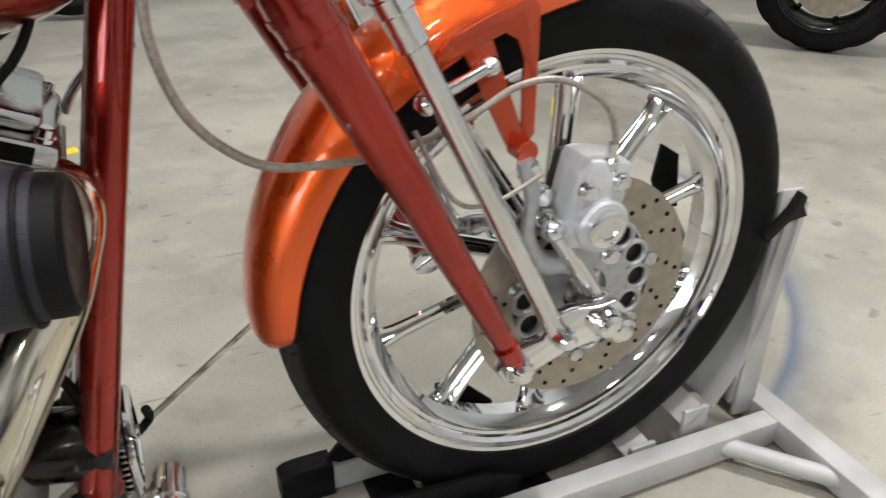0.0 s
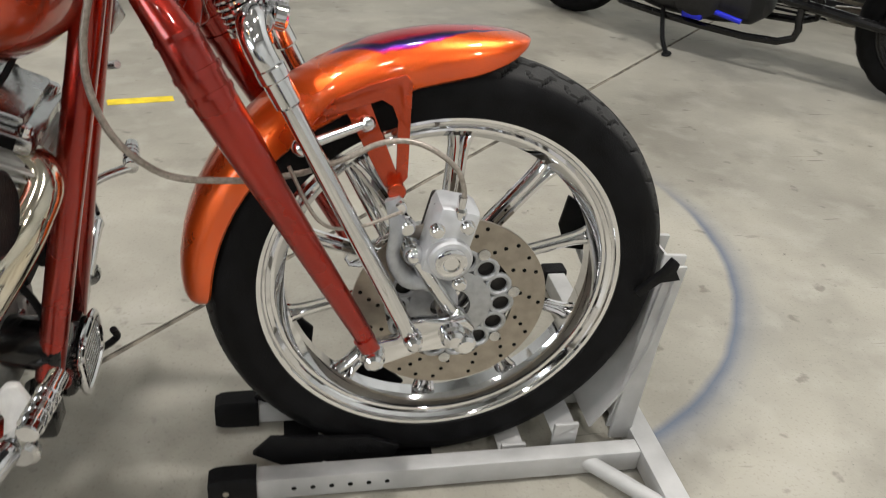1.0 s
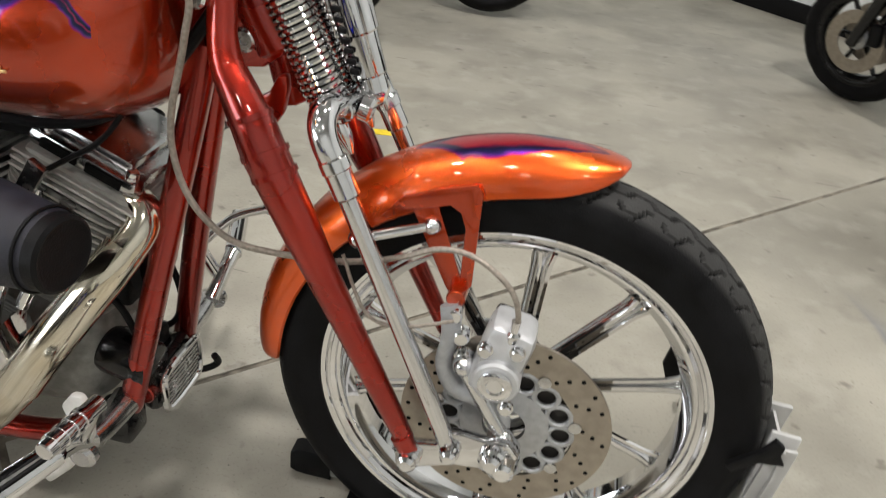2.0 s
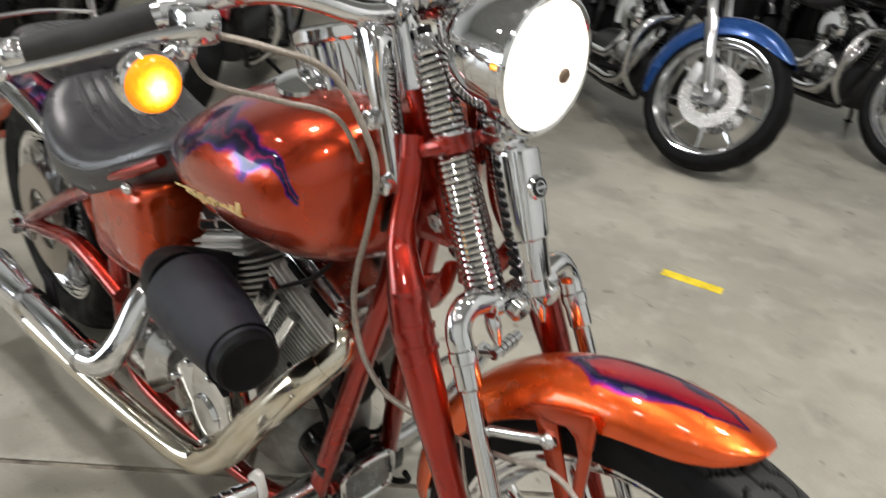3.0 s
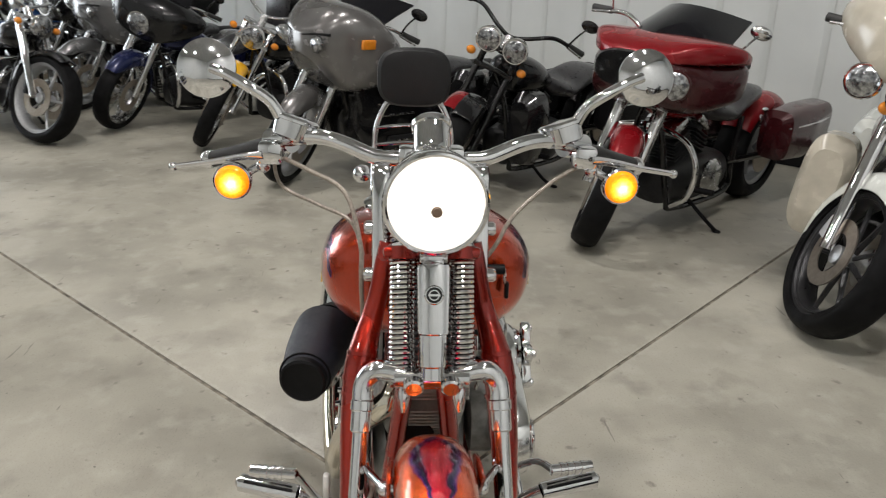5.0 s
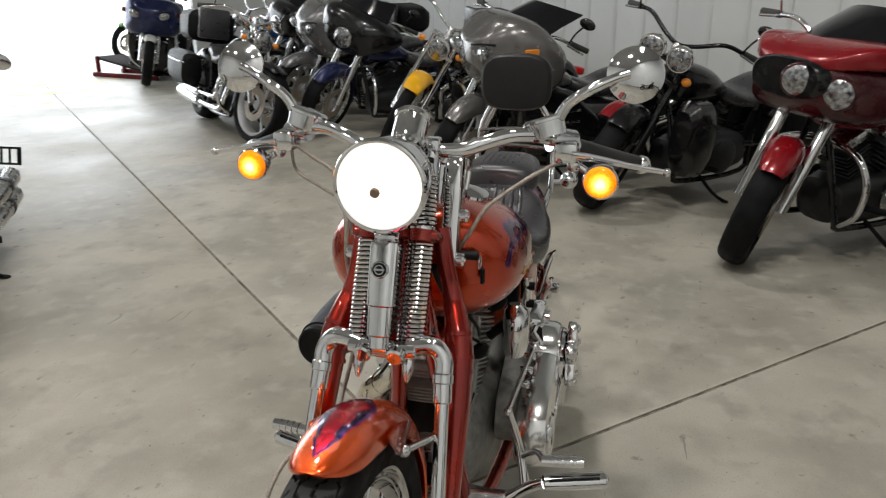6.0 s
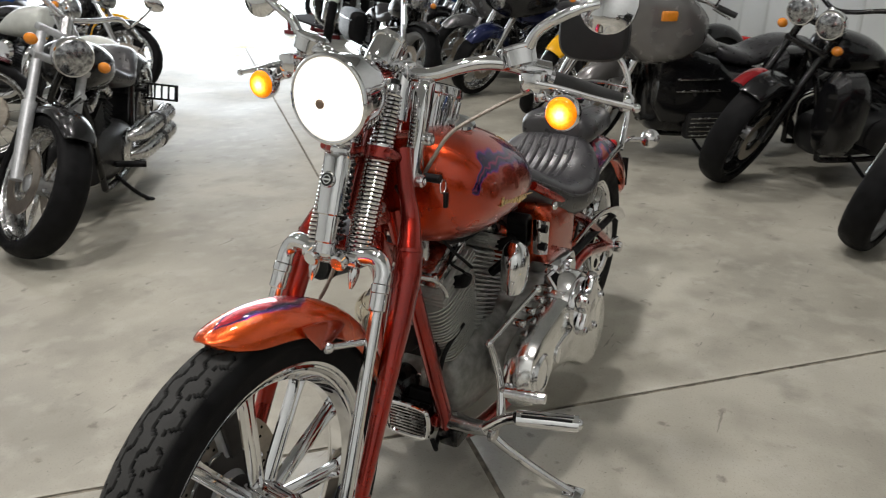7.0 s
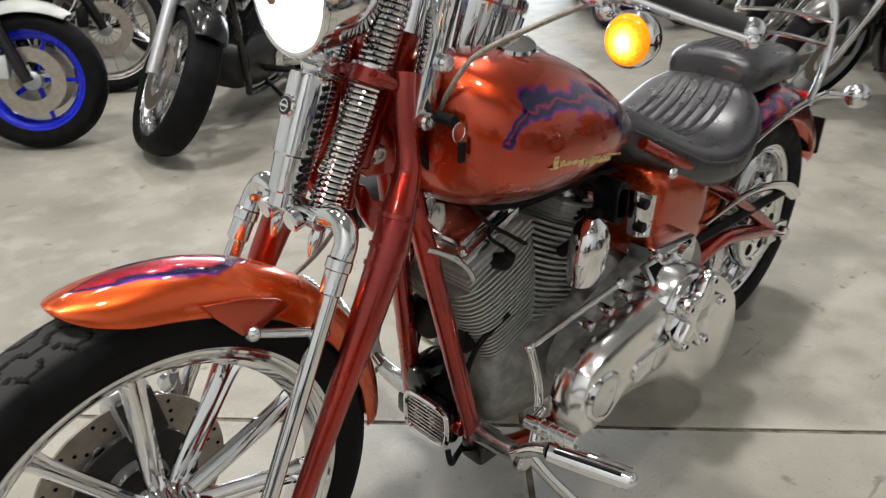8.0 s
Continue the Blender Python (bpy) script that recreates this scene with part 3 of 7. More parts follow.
def tyre_mesh(cx, cz, y0, r_out, r_rim, half, tread, n=540, cross=97):
    """A tyre about the axle: round crown, side walls down to the rim, with tread grooves cut into the crown."""
    rings = []
    prof = []
    for k in range(cross):
        u = -1 + 2 * k / (cross - 1)
        a = u * radians(118)
        y = half * math.sin(a) if abs(a) < math.pi / 2 else math.copysign(half * (1 - 0.32 * (abs(a) / (math.pi / 2) - 1)), a)
        crown = (r_out - r_rim)
        if abs(a) <= math.pi / 2:
            r = r_out - crown * 0.58 * (1 - math.cos(a))
        else:
            r = r_out - crown * (0.58 + 0.42 * (abs(a) - math.pi / 2) / radians(28))
        prof.append((y, r, u))
    for j in range(n):
        th = 2 * math.pi * j / n
        ring = []
        for y, r, u in prof:
            d = tread(j, n, u)
            rr = r - d
            ring.append(Vector((cx + rr * math.cos(th), y0 + y, cz + rr * math.sin(th))))
        rings.append(ring)
    # close each cross section along the rim bed
    return rings_mesh(rings, closed_v=True)


def zig_level(k, lo, hi):
    """A stepped groove line over a pitch of 15: level, slanting out, level, slanting back."""
    for (k0, v0), (k1, v1) in zip(((0, lo), (5, lo), (7.5, hi), (12.5, hi)), ((5, lo), (7.5, hi), (12.5, hi), (15, lo))):
        if k0 <= k <= k1:
            return v0 + (v1 - v0) * (k - k0) / (k1 - k0)
    return lo


def front_tread(j, n, u):
    side = 7 if u > 0 else 0
    au = abs(u)
    k = (j + side) % 15
    slant = 5 < k < 7.5 or k > 12.5
    if abs(au - zig_level(k, 0.075, 0.165)) < (0.032 if slant else 0.0165) and k != 3:
        return 0.006
    k2 = (j + side + 5) % 15
    slant = 5 < k2 < 7.5 or k2 > 12.5
    if k2 > 3 and abs(au - zig_level(k2, 0.265, 0.375)) < (0.034 if slant else 0.0165):
        return 0.006
    if k2 in (8, 9) and 0.375 < au < 0.47 and abs(au - 0.375 - 0.05 * (k2 - 7)) < 0.03:
        return 0.005
    return 0.0


def rear_tread(j, n, u):
    return 0.004 if (j % 9) in (3, 4) and 0.1 < abs(u) < 0.5 else 0.0


def wheel_rim(cx, cz, r, half, y0=0.0, n=96):
    """A dished chrome rim: a closed turned section with rolled lips."""
    lip = [(r, half), (r + 0.003, half - 0.003), (r - 0.004, half + 0.001), (r - 0.012, half - 0.001), (r - 0.0145, half - 0.0045), (r - 0.018, half - 0.0045), (r - 0.0195, half - 0.002), (r - 0.025, half - 0.006), (r - 0.0265, half - 0.011), (r - 0.031, half - 0.012), (r - 0.034, half - 0.018), (r - 0.046, min(0.012, half * 0.4))]
    p = lip + [(a, -b) for a, b in lip[::-1]] + [(r - 0.010, -half + 0.012), (r - 0.024, 0.0), (r - 0.010, half - 0.012)]
    return lathe(p, n, Matrix.Translation((cx, y0, cz)) @ Matrix.Rotation(radians(90), 4, "X"), closed=True)


def twin_spoke(cx, cz, ang, r0, r1, w, y0=0.0):
    """A cast spoke: two round ribs with a web between, flared at the rim."""
    a = radians(ang)
    d, s = Vector((math.cos(a), 0, math.sin(a))), Vector((-math.sin(a), 0, math.cos(a)))
    c = Vector((cx, y0, cz))
    out = []
    for sg in (-1, 1):
        out.append(tube([c + d * r0 + s * sg * w * 0.8, c + d * (r0 + (r1 - r0) * 0.75) + s * sg * w * 0.8, c + d * (r1 - 0.012) + s * sg * w * 1.15, c + d * (r1 + 0.004) + s * sg * w * 1.9], 0.0052, 8, 4, flat=2.0))
    out.append(tube([c + d * r0, c + d * (r1 - 0.004)], [w * 0.75, w * 0.85], 8, 1, flat=0.45))
    return join(*out)


front_wheel = part("front_wheel", wheel_rim(AX, AZ, 0.285, 0.042), CHROME, bike, "chrome cast front wheel")
part("tyre", tyre_mesh(AX, AZ, 0, 0.3570, 0.279, 0.052, front_tread), DUSTY_TREAD, front_wheel, "black tyre with zigzag tread")
for k in range(10):
    part("spoke", twin_spoke(AX, AZ, 88 + 36 * k, 0.045, 0.242, 0.008), CHROME, front_wheel)
part("hub", lathe([(0.020, -0.075), (0.040, -0.072), (0.046, -0.066), (0.048, -0.03), (0.052, -0.02), (0.052, 0.02), (0.046, 0.03), (0.044, 0.055), (0.036, 0.062), (0.02, 0.065)], 40, Matrix.Translation((AX, 0, AZ)) @ Matrix.Rotation(radians(90), 4, "X")), CHROME, front_wheel)
DY = -0.082
dm = Matrix.Translation((AX, DY, AZ)) @ Matrix.Rotation(radians(90), 4, "X")
part("brake_disc", lathe([(0.146, -0.0025), (0.146, 0.0025), (0.096, 0.0025), (0.096, -0.0025)], 80, dm, closed=True), DISC, front_wheel, "drilled steel brake disc")
# near-black caps on the solid disc, painted shade for its drilled holes
hole_caps = []
for k in range(30):
    for rr, off in ((0.136, 0), (0.121, 0.4), (0.107, 0.8)):
        if (k + int(off * 5)) % 2 == 0 or rr == 0.136 and k % 3 == 0:
            a = 2 * math.pi * (k + off) / 30
            hole_caps.append(lathe([(0.0032, 0), (0.0032, 0.0063), (0.0024, 0.0063)], 8, Matrix.Translation((AX + rr * math.cos(a), DY + 0.0031, AZ + rr * math.sin(a))) @ Matrix.Rotation(radians(90), 4, "X")))
for bm in hole_caps:
    part("drill_hole_cap", bm, HOLE_SHADE, front_wheel)
for k in range(14):
    a = 2 * math.pi * k / 14
    c = Vector((AX + 0.078 * math.cos(a), DY, AZ + 0.078 * math.sin(a)))
    part("carrier_loop", tube([c + Vector((0.0165 * math.cos(b), 0, 0.0165 * math.sin(b))) for b in np.linspace(0, 2 * math.pi, 18, endpoint=False)], 0.0042, 8, 1, closed=True), ALLOY, front_wheel)
for k in range(7):
    a = 2 * math.pi * (k + 0.25) / 7
    c = Vector((AX + 0.097 * math.cos(a), DY, AZ + 0.097 * math.sin(a)))
    part("carrier_rivet", lathe([(0.009, -0.005), (0.009, 0.005), (0.004, 0.006)], 16, Matrix.Translation(c) @ Matrix.Rotation(radians(90), 4, "X")), CHROME_DULL, front_wheel)
# added ring whose dark colour stands for shade on the disc's inner side
part("disc_shade_ring", lathe([(0.0955, 0.008), (0.0955, 0.011), (0.050, 0.011), (0.050, 0.008)], 48, Matrix.Translation((AX, DY, AZ)) @ Matrix.Rotation(radians(-90), 4, "X"), closed=True), INNER_DARK, front_wheel, "dark ring standing for shade on the inner side of the disc")
part("carrier_hub", lathe([(0.062, -0.004), (0.062, 0.004), (0.030, 0.006), (0.030, -0.004)], 40, dm, closed=True), ALLOY, front_wheel)

# front mudguard with its brackets
part("front_fender", arc_guard((0.0, 0.36), [(184.0, 0.366, 0.034, 0.022), (180, 0.374, 0.050, 0.040), (165, 0.378, 0.058, 0.050), (140, 0.380, 0.061, 0.056), (110, 0.381, 0.062, 0.058), (90, 0.384, 0.058, 0.050), (81, 0.387, 0.047, 0.034), (76.5, 0.388, 0.028, 0.014), (75.2, 0.387, 0.010, 0.002)], 0.06), CANDY_FENDER, bike, "orange mudguard with red and purple flame tongue")
for sg in (-1, 1):
    shape = [(-0.190, 0.632), (-0.165, 0.666), (-0.12, 0.687), (-0.075, 0.701), (-0.066, 0.690), (-0.064, 0.560), (-0.072, 0.548), (-0.080, 0.560), (-0.082, 0.640), (-0.090, 0.660), (-0.104, 0.668), (-0.141, 0.655), (-0.178, 0.636)] if sg < 0 else [(-0.185, 0.655), (-0.165, 0.672), (-0.12, 0.690), (-0.06, 0.702), (-0.072, 0.680), (-0.108, 0.638), (-0.128, 0.634)]
    part("fender_bracket", plate(shape, 0.006, side_pose(0.003 + sg * 0.068), 0.0015), CANDY_PLAIN, bike, "orange mudguard bracket")
    part("link_rod", join(rod((-0.122, sg * 0.074, 0.638), (-0.205, sg * 0.112, 0.622), 0.0065), ball((-0.122, sg * 0.074, 0.638), 0.0115), ball((-0.205, sg * 0.112, 0.622), 0.012), rod((-0.122, sg * 0.060, 0.638), (-0.122, sg * 0.080, 0.638), 0.008)), CHROME, bike, "chrome link rod with round ends")
part("bracket_prong", plate([(-0.150, 0.654), (-0.118, 0.664), (-0.079, 0.566), (-0.072, 0.548), (-0.090, 0.540), (-0.098, 0.552)], 0.005, side_pose(-0.0655), 0.0015), CANDY_PLAIN, bike)
part("bracket_boss", rod((-0.080, -0.060, 0.546), (-0.080, -0.088, 0.546), 0.0125), CANDY_PLAIN, bike)

# springer fork: rigid legs behind, chrome sprung legs in front
D = Vector((-0.438, 0, 0.899))
for sg in (-1, 1):
    leg = part("rigid_leg", join(tube([(-0.117, sg * 0.134, 0.338), (-0.227, sg * 0.131, 0.545), (-0.273, sg * 0.128, 0.632), (-0.316, sg * 0.123, 0.712), (-0.332, sg * 0.119, 0.745), (-0.353, sg * 0.110, 0.778), (-0.371, sg * 0.101, 0.806), (-0.379, sg * 0.093, 0.836), (-0.381, sg * 0.086, 0.868), (-0.385, sg * 0.079, 0.908), (-0.393, sg * 0.072, 0.940)], [0.0135, 0.0200, 0.0248, 0.0275, 0.0262, 0.0228, 0.0195, 0.0172, 0.0168, 0.0165, 0.0165], 24, 8)), CANDY_RED, bike, "candy red rigid fork leg")
    for z, y, r in ((0.690, 0.1240, 0.0288), (0.714, 0.1225, 0.0295), (0.752, 0.1170, 0.0272)):
        x = -0.317 - (z - 0.715) * 0.50
        part("collar", tube([(x, sg * y, z), (x - 0.003, sg * (y - 0.001), z + 0.006)], r, 28, 1), CANDY_RED, leg)
    part("leg_boot", tube([(-0.102, sg * 0.138, 0.306), (-0.122, sg * 0.136, 0.344)], [0.013, 0.015], 20, 1), CANDY_RED, leg)
    spr = part("sprung_leg", tube([(-0.053, sg * 0.136, 0.338), (-0.228, sg * 0.114, 0.695), (-0.241, sg * 0.1125, 0.722)], 0.0125, 20, 1), CHROME, bike, "chrome sprung fork leg")
    part("sleeve", lathe([(0.014, 0), (0.0165, 0.003), (0.0165, 0.034), (0.0185, 0.036), (0.0185, 0.050), (0.015, 0.053)], 28, along((-0.218, sg * 0.1155, 0.676), (-0.241, sg * 0.1125, 0.722))), CHROME, spr)
    part("shoulder", tube([(-0.240, sg * 0.1125, 0.718), (-0.250, sg * 0.112, 0.738), (-0.257, sg * 0.104, 0.755), (-0.259, sg * 0.088, 0.766), (-0.257, sg * 0.062, 0.764), (-0.253, sg * 0.030, 0.757)], [0.0165, 0.0165, 0.017, 0.0175, 0.017, 0.015], 20, 6), CHROME, spr, "polished curved yoke arm")
    rock = part("rocker", join(plate([(-0.137, 0.320), (-0.128, 0.305), (-0.108, 0.302), (-0.05, 0.325), (0.005, 0.332), (0.026, 0.345), (0.030, 0.365), (0.015, 0.382), (-0.008, 0.378), (-0.045, 0.383), (-0.062, 0.380), (-0.082, 0.352), (-0.125, 0.345)], 0.016, Matrix.Translation((0.007, 0, -0.012)) @ side_pose(sg * 0.130 + 0.008), 0.004)), CHROME, bike, "polished steel rocker")
    for x, z, r in ((-0.108, 0.313, 0.017), (-0.053, 0.342, 0.014), (0.004, 0.347, 0.019)):
        part("rocker_bolt", lathe([(r, 0), (r, 0.01), (r * 0.8, 0.014), (r * 0.8, 0.02), (r * 0.5, 0.024)], 20, along((x, sg * 0.137, z), (x, sg * 0.2, z))), CHROME, rock)
part("axle", rod((0.002, -0.134, 0.350), (0.002, 0.134, 0.350), 0.012), STEEL, bike)
part("yoke", join(rod((-0.249, -0.062, 0.757), (-0.249, 0.062, 0.757), 0.0155), box((-0.272, -0.030, 0.738), (-0.240, 0.030, 0.768), 0.008)), CHROME, bike, "chrome lower spring yoke")
for sg in (-1, 1):
    part("yoke_cap", lathe([(0.0165, 0), (0.0165, 0.012), (0.013, 0.015)], 24, along((-0.232, sg * 0.030, 0.757), (-0.21, sg * 0.030, 0.752))), CHROME, bike)
    base = Vector((-0.262, sg * 0.046, 0.750))
    top = base + D * 0.196
    part("lower_spring", spring(base, top, 0.0235, 0.0225, 0.0036, 24), CHROME, bike, "chrome coil spring")
    part("spring_rod", rod(base - D * 0.035, top + D * 0.155, 0.009), BLACKPLASTIC, bike)
    part("spring_seat", lathe([(0.020, -0.004), (0.027, 0), (0.027, 0.006), (0.020, 0.009)], 28, along(base - D * 0.004, base + D)), CHROME, bike)
    part("acorn_nut", lathe([(0.0085, 0), (0.0105, 0.008), (0.0105, 0.02), (0.007, 0.034), (0.003, 0.044)], 16, along(base - D * 0.012, base - D)), CHROME, bike)
    ub = top + D * 0.022
    part("upper_spring", spring(ub, ub + D * 0.098, 0.0225, 0.0165, 0.0034, 12), CHROME, bike, "chrome tapered coil spring")
    part("spring_cap", lathe([(0.018, 0), (0.020, 0.003), (0.013, 0.009), (0.010, 0.022), (0.006, 0.032), (0.002, 0.037)], 20, along(ub + D * 0.098, ub + D)), CHROME, bike)
cl = Vector((-0.352, 0, 0.936))
cm = Matrix.Translation(cl) @ Matrix.Rotation(radians(-26), 4, "Y")
part("lower_clamp", join(box((-0.045, -0.082, -0.010), (0.020, 0.082, 0.010), 0.008, cm), *[rod(cl + Vector((0, sg * 0.046, 0)) - D * 0.012, cl + Vector((0, sg * 0.046, 0)) + D * 0.012, 0.0285, n=28) for sg in (-1, 1)]), CANDY_RED, bike, "candy red fork clamp")
for sg in (-1, 1):
    part("clamp_ring", rod(cl + Vector((0.006, sg * 0.046, 0)) + D * 0.012, cl + Vector((0.006, sg * 0.046, 0)) + D * 0.016, 0.0255), CHROME, bike)
# damper in front of the springs
d0, d1 = Vector((-0.226, 0, 0.768)), Vector((-0.292, 0, 0.946))
shock = part("damper", tube([d0, d0 * 0.85 + d1 * 0.15], 0.0190, 28, 1), CHROME, bike, "chrome damper")
dm2 = along(d0.lerp(d1, 0.10), d1)
rings = []
for h, g in ((0.0, 0.019), (0.003, 0.0215), (0.052, 0.0225), (0.055, 0.0255), (0.158, 0.0270), (0.164, 0.0255), (0.166, 0.012)):
    ring = []
    for a in np.linspace(0, 2 * math.pi, 48, endpoint=False):
        c, q = math.cos(a), math.sin(a)
        flute = 1.0 - 0.09 * max(0.0, 1 - ((abs(abs(q) - 0.62)) / 0.09) ** 2)
        ring.append(dm2 @ Vector((g * flute * math.copysign(abs(c) ** 0.75, c), g * flute * math.copysign(abs(q) ** 0.75, q), h)))
    rings.append(ring)
part("damper_cover", rings_mesh(rings), CHROME, shock, "fluted chrome damper cover")
for sg in (-1, 1):
    for k in range(12):
        p = d0.lerp(d1, 0.16 + 0.066 * k) + Vector((-0.008, sg * 0.026, 0))
        part("cover_tooth", box((-0.006, -0.003, -0.0035), (0.006, 0.003, 0.0035), 0.0012, Matrix.Translation(p), 1), BLACKPLASTIC, shock)
bd = Vector((-0.247, 0, 0.905))
bx = Vector((0.936, 0, 0.35))
part("badge", lathe([(0.0155, 0), (0.0155, 0.005), (0.0135, 0.007)], 32, along(bd - bx * 0.004, bd + bx)), CHROME, shock)
part("badge_face", lathe([(0.0125, 0), (0.0125, 0.0008)], 32, along(bd + bx * 0.0032, bd + bx)), BLACK, shock)
bar_m = along(bd + bx * 0.0042, bd + bx)
part("badge_mark", join(lathe([(0.0085, 0), (0.0085, 0.0006), (0.0068, 0.0006), (0.0068, 0)], 28, bar_m, closed=True), box((-0.0095, -0.0016, 0), (0.0095, 0.0016, 0.0008), 0, bar_m)), CHROME, shock)
part("damper_eye", rod((-0.236, -0.014, 0.765), (-0.236, 0.014, 0.765), 0.012), CHROME, shock)
part("damper_mount", join(box((-0.335, -0.018, 0.930), (-0.285, 0.018, 0.956), 0.006), rod((-0.297, -0.022, 0.948), (-0.297, 0.022, 0.948), 0.010)), CHROME, shock)

# front brake
cal = part("brake_caliper", join(box((-0.040, -0.158, 0.452), (0.022, -0.092, 0.560), 0.014, Matrix.Translation((-0.008, 0, 0.506)) @ Matrix.Rotation(radians(12), 4, "Y") @ Matrix.Translation((0.008, 0, -0.506))), rod((-0.010, -0.118, 0.487), (-0.010, -0.168, 0.487), 0.031, n=32)), CALIPER, bike, "grey brake caliper with chrome fittings")
cal.location = (0.0, 0.028, -0.018)
part("inner_caliper", box((-0.036, -0.092, 0.462), (0.018, -0.078, 0.548), 0.006, Matrix.Translation((-0.008, 0, 0.506)) @ Matrix.Rotation(radians(12), 4, "Y") @ Matrix.Translation((0.008, 0, -0.506))), INNER_DARK, cal)
part("piston_cap", lathe([(0.022, 0), (0.022, 0.005), (0.019, 0.007), (0.012, 0.007), (0.010, 0.005)], 28, along((-0.010, -0.168, 0.487), (-0.010, -0.2, 0.487))), CHROME, cal)
for x, z in ((0.010, 0.535), (-0.030, 0.530), (0.008, 0.445)):
    part("caliper_bolt", bolt((x, -0.155, z), (0, -1, 0), 0.0085, 0.012), CHROME, cal)
part("caliper_bracket", join(tube([(-0.086, -0.090, 0.540), (-0.078, -0.098, 0.500), (-0.082, -0.102, 0.456), (-0.062, -0.102, 0.421), (-0.030, -0.100, 0.411), (0.004, -0.102, 0.387), (0.010, -0.102, 0.357)], [0.014, 0.015, 0.013, 0.015, 0.014, 0.012, 0.013], 14, 5, flat=0.55)), ALLOY, bike, "polished caliper bracket")
for p in ((-0.079, -0.112, 0.545), (-0.066, -0.115, 0.515), (-0.058, -0.118, 0.485)):
    part("bracket_bolt", bolt(p, (0.1, -1, 0), 0.011, 0.016), CHROME, cal)
part("axle_nut", join(lathe([(0.021, 0), (0.021, 0.02), (0.016, 0.03), (0.016, 0.05), (0.011, 0.054)], 24, along((0.018, -0.108, 0.341), (0.022, -0.2, 0.337)))), CHROME, bike)
part("torque_rod", join(rod((-0.055, -0.108, 0.462), (0.012, -0.112, 0.358), 0.011), ball((-0.055, -0.108, 0.462), 0.015), ball((0.012, -0.112, 0.358), 0.016)), CHROME, bike)
part("brake_hose", tube([(0.000, -0.122, 0.530), (0.002, -0.122, 0.566), (-0.015, -0.120, 0.602), (-0.060, -0.112, 0.628), (-0.105, -0.104, 0.625), (-0.150, -0.098, 0.600), (-0.200, -0.095, 0.58)], 0.0036, 10, 6), CABLE, bike, "braided brake hose")
part("brake_line", tube([(-0.200, -0.095, 0.58), (-0.245, -0.102, 0.574), (-0.285, -0.108, 0.575), (-0.351, -0.124, 0.587), (-0.392, -0.126, 0.612), (-0.420, -0.124, 0.648), (-0.434, -0.122, 0.700), (-0.432, -0.120, 0.748), (-0.419, -0.119, 0.800), (-0.409, -0.120, 0.840), (-0.402, -0.120, 0.880), (-0.415, -0.122, 0.93), (-0.455, -0.15, 1.01), (-0.49, -0.215, 1.04), (-0.53, -0.265, 1.052)], 0.0043, 10, 6), CABLE, bike, "braided brake line")
part("hose_fitting", lathe([(0.007, 0), (0.009, 0.004), (0.009, 0.014), (0.006, 0.018), (0.006, 0.034)], 14, along((0.0, -0.150, 0.542), (0.002, -0.150, 0.60))), CHROME, cal)
part("wire", tube([(-0.075, -0.11, 0.53), (-0.14, -0.125, 0.515), (-0.185, -0.13, 0.53), (-0.22, -0.12, 0.60)], 0.0025, 8, 6), CABLE, bike)

# headlight, handlebar and controls
hx, hz = -0.262, 1.048
head = part("headlight", lathe([(0.078, 0.0), (0.081, -0.004), (0.081, -0.014), (0.077, -0.018), (0.076, -0.05), (0.070, -0.085), (0.052, -0.115), (0.028, -0.132), (0.008, -0.138)], 48, along((hx, 0, hz), (hx + 1, 0, hz))), CHROME, bike, "chrome bullet headlight switched on")
part("lens", lathe([(0.074, 0.0), (0.070, 0.008), (0.058, 0.016), (0.038, 0.0235), (0.018, 0.0265), (0.004, 0.027)], 48, along((hx - 0.001, 0, hz), (hx + 1, 0, hz))), LENS_WHITE, head, "bright white lens")
part("bezel", tube([(hx, 0.0775 * math.cos(a), hz + 0.0775 * math.sin(a)) for a in np.linspace(0, 2 * math.pi, 48, endpoint=False)], 0.0055, 10, 1, closed=True), CHROME, head)
part("bulb_shield", lathe([(0.0085, 0), (0.0085, 0.004), (0.006, 0.006)], 20, along((hx + 0.0245, 0, hz - 0.004), (hx + 1, 0, hz - 0.004))), SHIELD_TAN, head)
part("headlight_mount", join(box((-0.345, -0.016, 0.935), (-0.30, 0.016, 0.985), 0.006), rod((-0.32, 0, 0.965), (-0.32, 0, 0.99), 0.012)), CHROME, bike)
BAR = [(-0.462, 0, 1.072), (-0.464, 0.06, 1.070), (-0.472, 0.10, 1.072), (-0.492, 0.15, 1.088), (-0.512, 0.19, 1.095), (-0.535, 0.235, 1.090), (-0.572, 0.29, 1.068), (-0.615, 0.36, 1.042), (-0.650, 0.418, 1.020)]
part("handlebar", tube([(x, -y, z) for x, y, z in BAR[:0:-1]] + BAR, 0.0138, 20, 6), CHROME, bike, "polished chrome handlebar")
